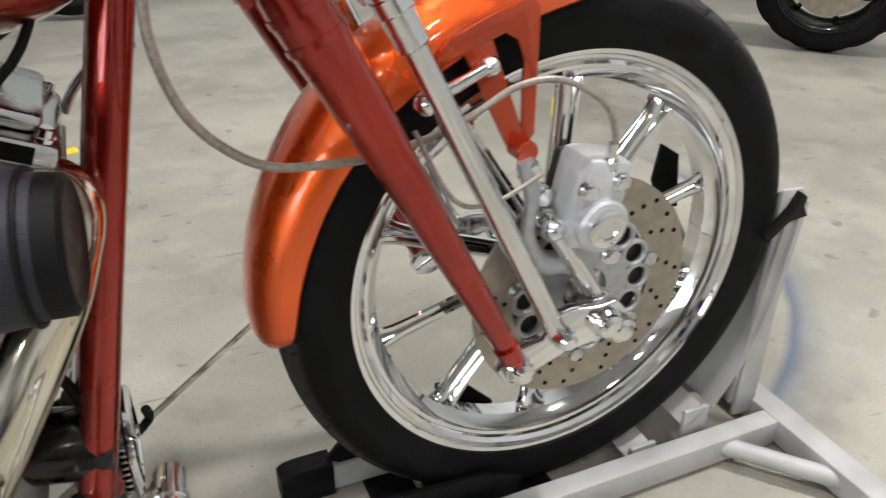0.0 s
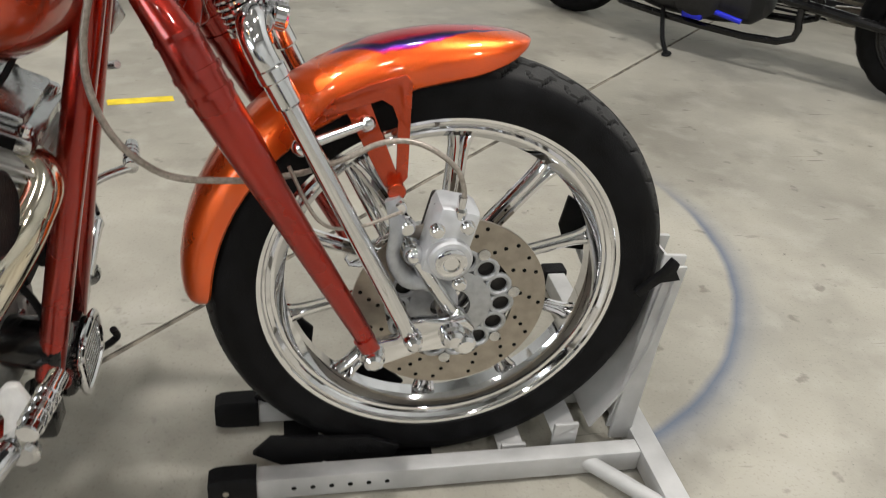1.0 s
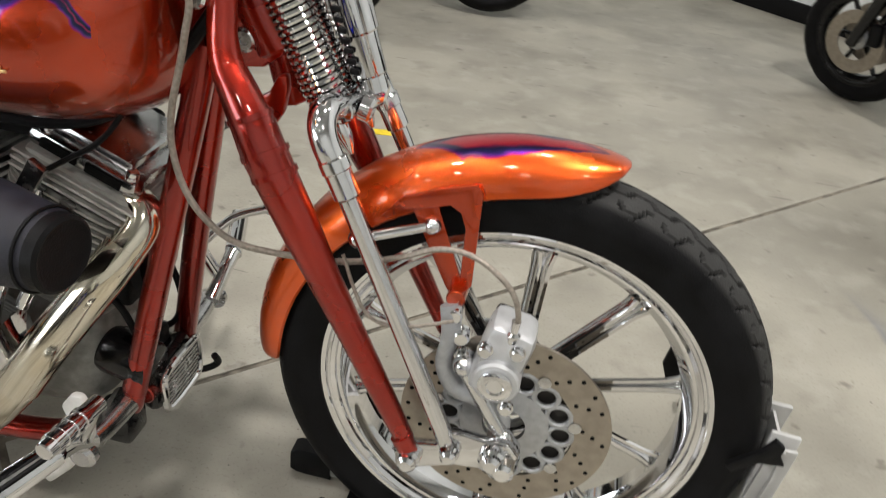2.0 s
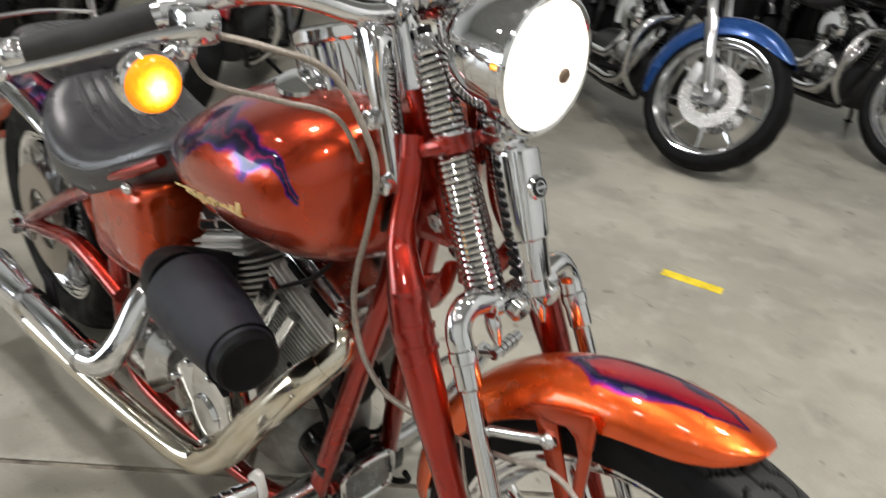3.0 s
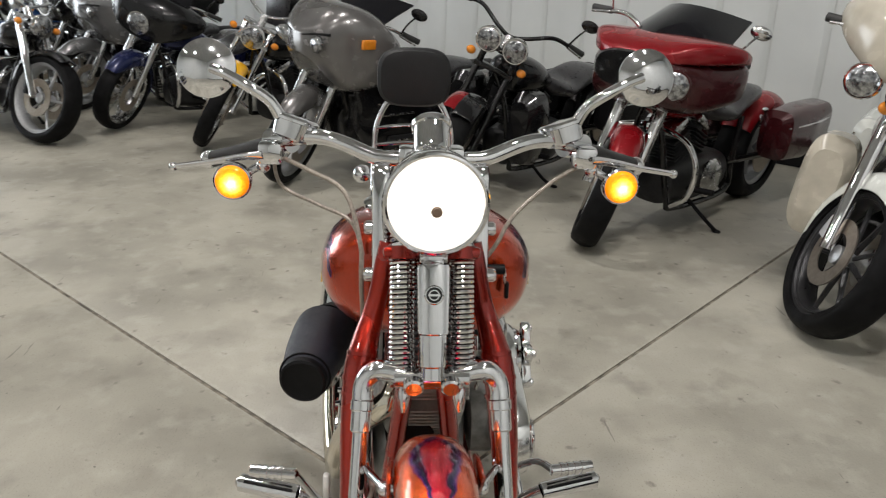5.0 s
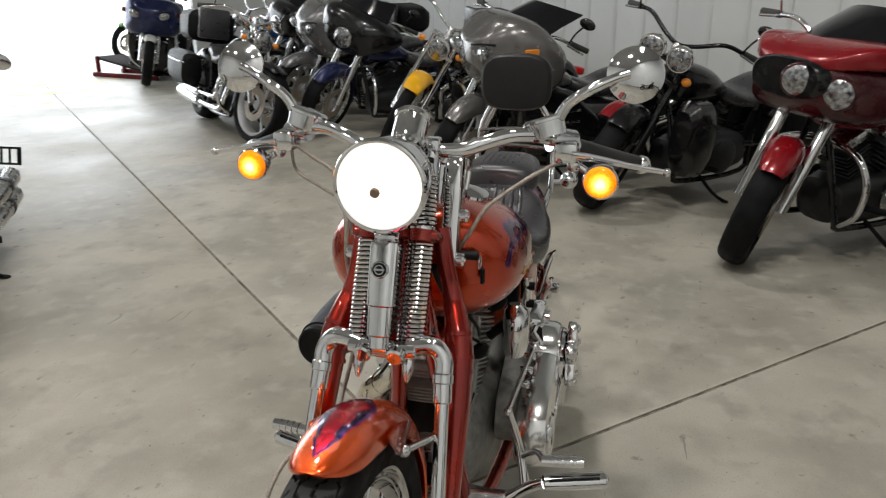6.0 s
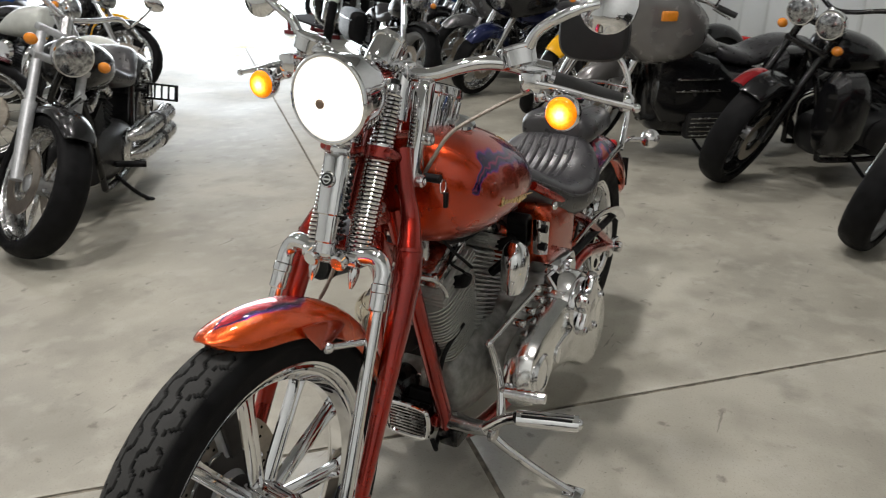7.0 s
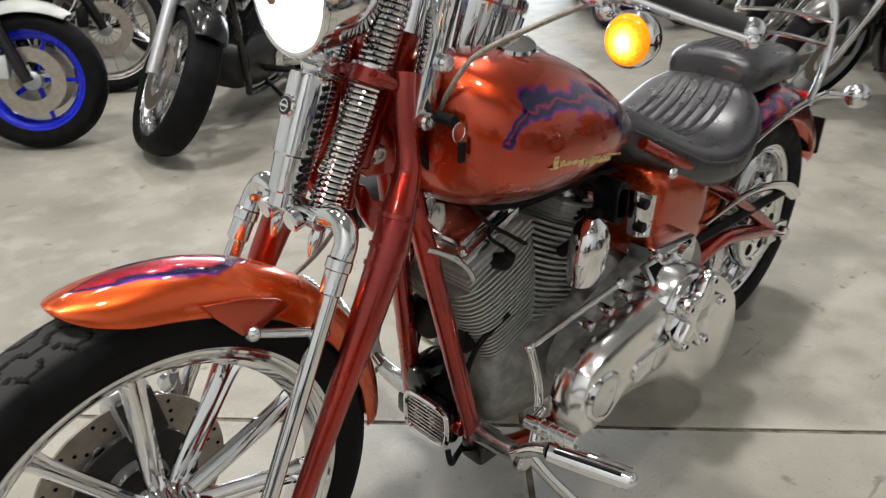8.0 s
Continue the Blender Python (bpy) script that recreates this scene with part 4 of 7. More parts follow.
for sg in (-1, 1):
    part("grip", tube([(-0.580, sg * 0.302, 1.064), (-0.615, sg * 0.36, 1.042), (-0.653, sg * 0.422, 1.018)], [0.0158, 0.0152, 0.0158], 20, 5), GRIP, bike, "black rubber grip")
    part("grip_end", ball((-0.655, sg * 0.426, 1.017), 0.019, n=16), CHROME, bike)
    part("riser", join(tube([(-0.425, sg * 0.040, 0.985), (-0.462, sg * 0.040, 1.075)], [0.020, 0.018], 20, 1), box((-0.482, sg * 0.040 - 0.018, 1.052), (-0.442, sg * 0.040 + 0.018, 1.094), 0.008)), CHROME, bike)
    ctl = part("master_cylinder", lathe([(0.024, 0), (0.028, 0.004), (0.030, 0.032), (0.032, 0.033), (0.032, 0.038), (0.027, 0.042), (0.004, 0.043)], 32, Matrix.Translation((-0.534, sg * 0.250, 1.086)) @ Matrix.Rotation(radians(sg * 18), 4, "X") @ Matrix.Rotation(radians(-8), 4, "Y") @ Matrix.Diagonal((0.95, 1.3, 1, 1))), CHROME, bike, "chrome oval reservoir")
    part("switch_housing", tube([(-0.548, sg * 0.252, 1.083), (-0.575, sg * 0.293, 1.072)], 0.0245, 20, 1), CHROME, ctl)
    part("lever_perch", box((-0.545, -0.022, 1.045), (-0.500, 0.022, 1.085), 0.008, Matrix.Translation((0, sg * 0.285, 0))), CHROME, ctl)
    part("lever", join(tube([(-0.505, sg * 0.295, 1.062), (-0.520, sg * 0.34, 1.055), (-0.540, sg * 0.40, 1.040), (-0.560, sg * 0.468, 1.026)], [0.012, 0.0085, 0.007, 0.0065], 14, 6, flat=0.7), ball((-0.561, sg * 0.472, 1.025), 0.0085, n=14)), CHROME, bike, "chrome hand lever with ball end")
    part("mirror_stem", tube([(-0.530, sg * 0.268, 1.128), (-0.530, sg * 0.285, 1.155), (-0.530, sg * 0.318, 1.178), (-0.545, sg * 0.36, 1.198), (-0.560, sg * 0.388, 1.206)], [0.011, 0.010, 0.010, 0.009, 0.010], 14, 6), CHROME, bike, "curved chrome mirror stem")
    mm = along((-0.572, sg * 0.402, 1.205), (-0.50, sg * 0.402 + sg * 0.004, 1.222))
    mir = part("mirror", lathe([(0.050, -0.010), (0.053, -0.008), (0.053, -0.002), (0.049, 0.0), (0.042, 0.006), (0.028, 0.012), (0.012, 0.0155), (0.003, 0.016)], 40, mm), CHROME, bike, "round chrome mirror")
    part("glass", lathe([(0.047, -0.0105), (0.047, -0.0095)], 40, mm), MIRROR, mir)
    sig = part("turn_signal", lathe([(0.031, 0), (0.034, -0.003), (0.034, -0.016), (0.030, -0.028), (0.020, -0.042), (0.006, -0.048)], 32, along((-0.492, sg * 0.352, 1.016), (0, sg * 0.352, 1.016))), CHROME, bike, "lit amber turn signal in chrome bullet housing")
    part("signal_lens", lathe([(0.0305, 0), (0.029, 0.005), (0.026, 0.0085), (0.0185, 0.0104), (0.010, 0.0112), (0.002, 0.0115)], 32, along((-0.492, sg * 0.352, 1.016), (0, sg * 0.352, 1.016))), LENS_AMBER, sig, "glowing amber lens")
    part("signal_arm", join(rod((-0.525, sg * 0.335, 1.022), (-0.528, sg * 0.292, 1.048), 0.0075), ball((-0.520, sg * 0.30, 1.040), 0.013, n=14)), CHROME, sig)
gm = along((-0.418, 0, 1.080), (-0.500, 0, 1.150))
gauge = part("tachometer", lathe([(0.006, 0.0), (0.020, 0.002), (0.030, 0.010), (0.032, 0.018), (0.032, 0.062), (0.035, 0.064), (0.036, 0.072), (0.033, 0.076)], 40, gm), CHROME, bike, "small chrome tachometer on the handlebar")
part("dial", lathe([(0.031, 0.0762), (0.0308, 0.0772)], 36, gm), BLACK, gauge)
part("gauge_mount", tube([(-0.455, 0.0, 1.085), (-0.445, 0, 1.11)], 0.011, 14, 1), CHROME, gauge)
for sg in (-1, 1):
    part("neck_cover", plate([(-0.480, 1.058), (-0.452, 1.064), (-0.436, 1.050), (-0.420, 0.985), (-0.400, 0.925), (-0.384, 0.880), (-0.394, 0.864), (-0.412, 0.866), (-0.430, 0.905), (-0.452, 0.980)], 0.032, side_pose(sg * 0.086 + 0.016), 0.007), CHROME, bike, "chrome fork side cover")
    for x, z in ((-0.400, 0.878), (-0.433, 0.953)):
        part("cover_bolt", lathe([(0.013, 0), (0.013, 0.012), (0.010, 0.016), (0.006, 0.016), (0.005, 0.013)], 20, along((x, sg * 0.100, z), (x, sg * 0.2, z))), CHROME, bike)
cup = part("speedometer_cup", lathe([(0.052, 0), (0.070, 0.004), (0.074, 0.02), (0.082, 0.104), (0.087, 0.108), (0.087, 0.122), (0.081, 0.126)], 56, along((-0.568, 0, 0.905), (-0.606, 0, 1.02))), CHROME, bike, "tall polished chrome speedometer cup on the tank")
part("speedometer", lathe([(0.081, 0.1262), (0.080, 0.1272)], 40, along((-0.568, 0, 0.905), (-0.606, 0, 1.02))), BLACK, cup)
cup_m = along((-0.568, 0, 0.905), (-0.606, 0, 1.02))
# upright ribs added to the cup to shape its reflected streaks
for k in range(20):
    a = 2 * math.pi * k / 20
    c, s = math.cos(a), math.sin(a)
    part("cup_streak_rib", tube([cup_m @ Vector((0.0755 * c, 0.0755 * s, 0.03)), cup_m @ Vector((0.0825 * c, 0.0825 * s, 0.100))], 0.0035, 6, 1), CHROME, cup)
part("neck", rod((-0.345, 0, 0.80), (-0.462, 0, 1.01), 0.033, n=28), CANDY_RED, bike)
part("neck_gusset", plate([(-0.335, 0.800), (-0.360, 0.780), (-0.43, 0.770), (-0.55, 0.80), (-0.46, 0.93), (-0.40, 0.915)], 0.05, side_pose(0.025), 0.006), CANDY_RED, bike)
for sg in (-1, 1):
    part("fork_stop", plate([(-0.374, 0.748), (-0.366, 0.726), (-0.351, 0.704), (-0.336, 0.714), (-0.318, 0.745), (-0.312, 0.775), (-0.314, 0.792), (-0.325, 0.790), (-0.336, 0.768), (-0.352, 0.758)], 0.016, side_pose(sg * 0.060 + 0.008), 0.004), CANDY_RED, bike, "candy red curved fork stop")
    part("neck_bolt", lathe([(0.015, 0), (0.015, 0.004), (0.011, 0.007), (0.006, 0.007), (0.005, 0.004)], 24, along((-0.383, sg * 0.024, 0.812), (-0.383, sg * 1.0, 0.812))), CHROME_DULL, bike)
part("steering_stem", rod((-0.330, 0, 0.735), (-0.350, 0, 0.81), 0.020, n=24), CANDY_RED, bike)

# fuel tank
TANK = [(-0.436, 0.070, 0.800, 0.905), (-0.444, 0.118, 0.765, 0.937), (-0.462, 0.158, 0.735, 0.953), (-0.50, 0.190, 0.708, 0.961), (-0.57, 0.207, 0.690, 0.960), (-0.66, 0.208, 0.686, 0.945), (-0.75, 0.196, 0.692, 0.913), (-0.83, 0.170, 0.702, 0.868), (-0.90, 0.135, 0.715, 0.820), (-0.955, 0.098, 0.728, 0.782), (-0.985, 0.055, 0.738, 0.765)]
rings = []
for x, hw, z0, z1 in interp_rows(TANK, 46):
    ring = oval_ring(x, hw, z0, z1, 48, 2.25)
    for v in ring:
        if v.z > (z0 + z1) / 2:
            v.z -= 0.016 * math.exp(-((v.y / 0.045) ** 2)) * (hw / 0.2)
    rings.append(ring)
tank = part("fuel_tank", rings_mesh(rings), CANDY_TANK, bike, "candy orange teardrop tank with purple flames")
rows = []
for x, z, w in ((-0.525, 0.952, 0.028), (-0.56, 0.957, 0.040), (-0.64, 0.948, 0.044), (-0.74, 0.916, 0.038), (-0.84, 0.862, 0.028), (-0.91, 0.816, 0.014)):
    rows.append((x, w, z - 0.03, z + 0.010))
part("tank_console", rings_mesh([oval_ring(x, w, a, b, 24, 2.6) for x, w, a, b in interp_rows(rows, 24)]), CHROME, tank, "chrome centre console")
for sg in (-1, 1):
    part("filler_cap", lathe([(0.034, 0), (0.036, 0.004), (0.034, 0.010), (0.02, 0.014), (0.004, 0.015)], 32, along((-0.60, sg * 0.088, 0.949), (-0.59, sg * 0.115, 1.05))), CHROME, tank)
    # script on the flank as plain gold strokes
    strokes = []
    x = -0.580 if sg < 0 else -0.575
    for k in range(11):
        h = (0.020, 0.009, 0.009, 0.009, 0.013, 0.010, 0.018, 0.010, 0.013, 0.010, 0.009)[k]
        xx = x - 0.0165 * k
        zz = 0.802 - 0.0035 * k
        hwl = float(np.interp(-xx, [-r[0] for r in TANK], [r[1] for r in TANK]))
        z0 = float(np.interp(-xx, [-r[0] for r in TANK], [r[2] for r in TANK]))
        z1 = float(np.interp(-xx, [-r[0] for r in TANK], [r[3] for r in TANK]))
        s = (zz - (z0 + z1) / 2) / ((z1 - z0) / 2)
        yy = hwl * (1 - abs(s) ** 2.25) ** (1 / 2.25) + 0.0006
        strokes.append(box((xx - 0.0062, sg * yy - 0.0016, zz - h / 2), (xx + 0.0062, sg * yy + 0.0016, zz + h / 2), 0.001))
    strokes.append(tube([(x + 0.012, sg * (float(np.interp(-x - 0.012, [-r[0] for r in TANK], [r[1] for r in TANK])) - 0.0002), 0.795), (x - 0.09, sg * 0.2055, 0.788), (x - 0.19, sg * 0.1965, 0.770)], 0.0018, 6, 4))
    part("tank_script", join(*strokes), GOLD, tank, "gold script lettering drawn as plain strokes")

# seat, rear mudguard, backrest
SEAT = [(-0.930, 0.085, 0.715, 0.780), (-0.985, 0.116, 0.660, 0.782), (-1.06, 0.148, 0.610, 0.748), (-1.15, 0.172, 0.568, 0.712), (-1.25, 0.184, 0.546, 0.700), (-1.34, 0.182, 0.550, 0.716), (-1.41, 0.160, 0.580, 0.756), (-1.445, 0.120, 0.61, 0.770), (-1.46, 0.06, 0.65, 0.765)]
rings = []
for x, hw, z0, z1 in interp_rows(SEAT, 40):
    ring = oval_ring(x, hw, z0, z1, 40, 2.7)
    for v in ring:
        if v.z > (z0 + z1) / 2:
            v.z -= 0.026 * math.exp(-(((x + 1.24) / 0.13) ** 2)) * (1 - (v.y / hw) ** 2)
    rings.append(ring)
seat = part("seat", rings_mesh(rings), LEATHER, bike, "black leather saddle with stitched pleats")
for k in range(-3, 4):
    pts = []
    for x in np.linspace(-1.04, -1.425, 12):
        hw = float(np.interp(-x, [-r[0] for r in SEAT], [r[1] for r in SEAT]))
        z0 = float(np.interp(-x, [-r[0] for r in SEAT], [r[2] for r in SEAT]))
        z1 = float(np.interp(-x, [-r[0] for r in SEAT], [r[3] for r in SEAT]))
        y = k * 0.027 * (0.55 + 0.45 * (hw / 0.168))
        z = (z0 + z1) / 2 + (z1 - z0) / 2 * (1 - (abs(y) / hw) ** 2.7) ** (1 / 2.7) - 0.026 * math.exp(-(((x + 1.24) / 0.13) ** 2)) * (1 - (y / hw) ** 2)
        pts.append((x, y, z - 0.0052))
    part("pleat", tube(pts, 0.0080, 10, 3), LEATHER, seat)
part("seat_piping", tube([(-0.96, 0.104, 0.745), (-1.06, 0.147, 0.697), (-1.15, 0.171, 0.655), (-1.25, 0.183, 0.636), (-1.34, 0.181, 0.646), (-1.41, 0.159, 0.680), (-1.45, 0.10, 0.695), (-1.455, 0.0, 0.70), (-1.45, -0.10, 0.695), (-1.41, -0.159, 0.680), (-1.34, -0.181, 0.646), (-1.25, -0.183, 0.636), (-1.15, -0.171, 0.655), (-1.06, -0.147, 0.697), (-0.96, -0.104, 0.745)], 0.003, 8, 4), LEATHER, seat)
PILL = [(-1.425, 0.06, 0.735, 0.790), (-1.435, 0.100, 0.715, 0.812), (-1.48, 0.122, 0.712, 0.822), (-1.58, 0.118, 0.715, 0.822), (-1.68, 0.105, 0.708, 0.812), (-1.77, 0.085, 0.700, 0.788), (-1.80, 0.05, 0.705, 0.76)]
pill = part("pillion_pad", rings_mesh([oval_ring(x, hw, a, b, 36, 2.8) for x, hw, a, b in interp_rows(PILL, 30)]), LEATHER, bike, "black leather pillion pad")
for k in range(-3, 4):
    part("pleat", tube([(x, k * 0.019, float(np.interp(-x, [-r[0] for r in PILL], [r[3] for r in PILL])) - 0.005 - 0.02 * (k / 5) ** 4) for x in np.linspace(-1.46, -1.66, 6)], 0.008, 10, 3), LEATHER, pill)
part("rear_fender", arc_guard((RX, RZ), [(12, 0.360, 0.100, 0.05), (35, 0.372, 0.112, 0.06), (60, 0.378, 0.114, 0.07), (90, 0.382, 0.114, 0.085), (120, 0.392, 0.113, 0.09), (145, 0.405, 0.108, 0.08), (160, 0.415, 0.095, 0.06), (168, 0.420, 0.07, 0.03)], 0.1), CANDY_REAR, bike, "orange rear mudguard with purple flame tongues")
for sg in (-1, 1):
    part("fender_strut", tube([(-1.30, sg * 0.128, 0.56), (-1.45, sg * 0.132, 0.615), (-1.62, sg * 0.132, 0.650), (-1.80, sg * 0.132, 0.665), (-1.92, sg * 0.130, 0.660)], [0.010, 0.016, 0.018, 0.016, 0.010], 14, 5, flat=0.5), CHROME, bike, "chrome mudguard strut")
    part("sissy_upright", tube([(-1.74, sg * 0.138, 0.655), (-1.80, sg * 0.136, 0.76), (-1.815, sg * 0.128, 0.86), (-1.82, sg * 0.10, 0.93), (-1.81, sg * 0.062, 0.98)], 0.0095, 14, 6), CHROME, bike, "chrome backrest upright")
    rs = part("rear_signal", lathe([(0.031, 0), (0.034, 0.003), (0.034, 0.016), (0.030, 0.028), (0.020, 0.042), (0.006, 0.048)], 28, along((-1.965, sg * 0.185, 0.655), (-1.0, sg * 0.185, 0.655))), CHROME, bike, "chrome bullet rear turn signal")
    part("signal_lens", lathe([(0.0305, 0), (0.028, -0.006), (0.015, -0.010), (0.003, -0.011)], 28, along((-1.965, sg * 0.185, 0.655), (-1.0, sg * 0.185, 0.655))), RED_LENS, rs)
    part("signal_arm", rod((-1.93, sg * 0.16, 0.655), (-1.88, sg * 0.125, 0.66), 0.009), CHROME, rs)
part("sissy_crossbar", tube([(-1.81, -0.07, 0.975), (-1.815, 0, 0.985), (-1.81, 0.07, 0.975)], 0.009, 12, 4), CHROME, bike)
for z in (0.80, 0.86):
    part("luggage_rail", tube([(-1.805, -0.13, z), (-1.81, 0, z + 0.01), (-1.805, 0.13, z)], 0.006, 10, 4), CHROME, bike)
part("backrest_pad", rings_mesh([[Vector((-1.80 + xo, 0.125 * sx * math.copysign(abs(math.cos(a)) ** 0.62, math.cos(a)), 1.035 + 0.098 * sx * math.copysign(abs(math.sin(a)) ** 0.62, math.sin(a)))) for a in np.linspace(0, 2 * math.pi, 40, endpoint=False)] for xo, sx in ((0.038, 0.72), (0.034, 0.9), (0.022, 0.985), (0.0, 1.0), (-0.012, 0.97), (-0.018, 0.85))]), VINYL, bike, "black padded backrest")
part("tail_light", join(box((-2.045, -0.045, 0.56), (-2.005, 0.045, 0.62), 0.012)), RED_LENS, bike)
part("plate_bracket", box((-2.055, -0.09, 0.44), (-2.045, 0.09, 0.55), 0.003), BLACKPLASTIC, bike)

# rear wheel
rear_wheel = part("rear_wheel", wheel_rim(RX, RZ, 0.228, 0.085), CHROME, bike, "chrome cast rear wheel")
part("tyre", tyre_mesh(RX, RZ, 0, 0.3265, 0.222, 0.100, rear_tread, 162, 29), RUBBER, rear_wheel, "wide black rear tyre")
for k in range(10):
    part("spoke", twin_spoke(RX, RZ, 20 + 36 * k, 0.05, 0.19, 0.010, 0.02), CHROME, rear_wheel)
part("hub", lathe([(0.03, -0.09), (0.055, -0.08), (0.055, 0.08), (0.03, 0.09)], 32, Matrix.Translation((RX, 0, RZ)) @ Matrix.Rotation(radians(90), 4, "X")), CHROME, rear_wheel)
pul = part("belt_pulley", lathe([(0.115, 0.085), (0.118, 0.088), (0.118, 0.118), (0.115, 0.121), (0.098, 0.119), (0.092, 0.112), (0.05, 0.112), (0.045, 0.118), (0.02, 0.118)], 56, Matrix.Translation((RX, 0, RZ)) @ Matrix.Rotation(radians(-90), 4, "X")), CHROME, bike, "chrome belt pulley")
# dark round caps on the pulley, painted shade for its slots
for k in range(6):
    a = 2 * math.pi * k / 6
    part("pulley_slot_cap", lathe([(0.017, 0.1125), (0.017, 0.1135)], 16, Matrix.Translation((RX + 0.071 * math.cos(a), 0, RZ + 0.071 * math.sin(a))) @ Matrix.Rotation(radians(-90), 4, "X")), HOLE_SHADE, pul)
part("rear_disc", lathe([(0.146, 0.108), (0.146, 0.113), (0.08, 0.113), (0.08, 0.108)], 56, Matrix.Translation((RX, 0, RZ)) @ Matrix.Rotation(radians(90), 4, "X"), closed=True), DISC, rear_wheel)
for sg in (-1, 1):
    part("swingarm", tube([(-1.16, sg * 0.14, 0.36), (-1.35, sg * 0.145, 0.40), (-1.52, sg * 0.150, 0.37), (RX, sg * 0.150, RZ)], [0.020, 0.021, 0.020, 0.018], 16, 5), CANDY_RED, bike, "candy red swing arm")
    part("swingarm_stay", tube([(-1.19, sg * 0.135, 0.60), (-1.35, sg * 0.142, 0.52), (-1.52, sg * 0.148, 0.42), (RX, sg * 0.150, RZ)], 0.017, 16, 5), CANDY_RED, bike)
    part("axle_adjuster", join(box((RX - 0.05, sg * 0.158 - 0.010, RZ - 0.024), (RX + 0.06, sg * 0.158 + 0.010, RZ + 0.024), 0.008), lathe([(0.020, 0), (0.020, 0.018), (0.014, 0.024)], 20, along((RX, sg * 0.166, RZ), (RX, sg * 0.3, RZ)))), CHROME, bike)
part("belt_guard", tube([(-1.20, 0.165, 0.49), (-1.38, 0.168, 0.512), (-1.52, 0.168, 0.50), (-1.64, 0.166, 0.465), (-1.74, 0.162, 0.41)], [0.012, 0.018, 0.022, 0.022, 0.016], 14, 5, flat=0.4), CHROME, bike, "chrome belt guard")
part("drive_belt", tube([(-1.08, 0.155, 0.45), (RX, 0.155, RZ + 0.119)], 0.006, 8, 1, flat=2.0), BLACKPLASTIC, bike)

# frame
for sg in (-1, 1):
    part("down_tube", tube([(-0.435, sg * 0.022, 0.80), (-0.456, sg * 0.030, 0.70), (-0.505, sg * 0.054, 0.48), (-0.548, sg * 0.077, 0.28), (-0.566, sg * 0.085, 0.215), (-0.61, sg * 0.098, 0.178), (-0.72, sg * 0.120, 0.160), (-1.05, sg * 0.138, 0.16), (-1.16, sg * 0.135, 0.20), (-1.19, sg * 0.13, 0.32), (-1.19, sg * 0.125, 0.60)], 0.019, 18, 6), CANDY_RED, bike, "candy red frame tube")
    part("peg_mount", join(tube([(-0.565, sg * 0.085, 0.235), (-0.565, sg * 0.15, 0.235), (-0.57, sg * 0.205, 0.240)], [0.024, 0.019, 0.016], 18, 4), lathe([(0.022, 0), (0.022, 0.01), (0.015, 0.016)], 20, along((-0.56, sg * 0.20, 0.238), (-0.56, sg * 0.3, 0.238)))), CHROME_DULL, bike)
part("backbone", tube([(-0.42, 0, 0.86), (-0.70, 0, 0.76), (-1.0, 0, 0.68), (-1.19, 0, 0.58)], 0.026, 18, 5), CANDY_RED, bike)
part("front_crossmember", rod((-0.548, -0.07, 0.235), (-0.548, 0.07, 0.235), 0.018), CANDY_RED, bike)
# oil tank under the seat
part("oil_tank", rings_mesh([oval_ring(x, hw, z0, z1, 40, 5.5) for x, hw, z0, z1 in interp_rows([(-0.985, 0.11, 0.49, 0.662), (-0.998, 0.152, 0.465, 0.668), (-1.05, 0.163, 0.440, 0.662), (-1.15, 0.165, 0.430, 0.640), (-1.21, 0.158, 0.440, 0.620), (-1.23, 0.11, 0.46, 0.60)], 24)]), CANDY_PLAIN, bike, "candy orange horseshoe oil tank")
for sg in (-1, 1):
    part("seat_bolt", ball((-1.035, sg * 0.158, 0.655), 0.016, 0.010, 0.012, 16), CHROME, bike)
    part("frame_rail", tube([(-0.97, sg * 0.12, 0.722), (-1.10, sg * 0.150, 0.655), (-1.24, sg * 0.150, 0.60), (-1.36, sg * 0.14, 0.575)], 0.012, 12, 5), CANDY_RED, bike)

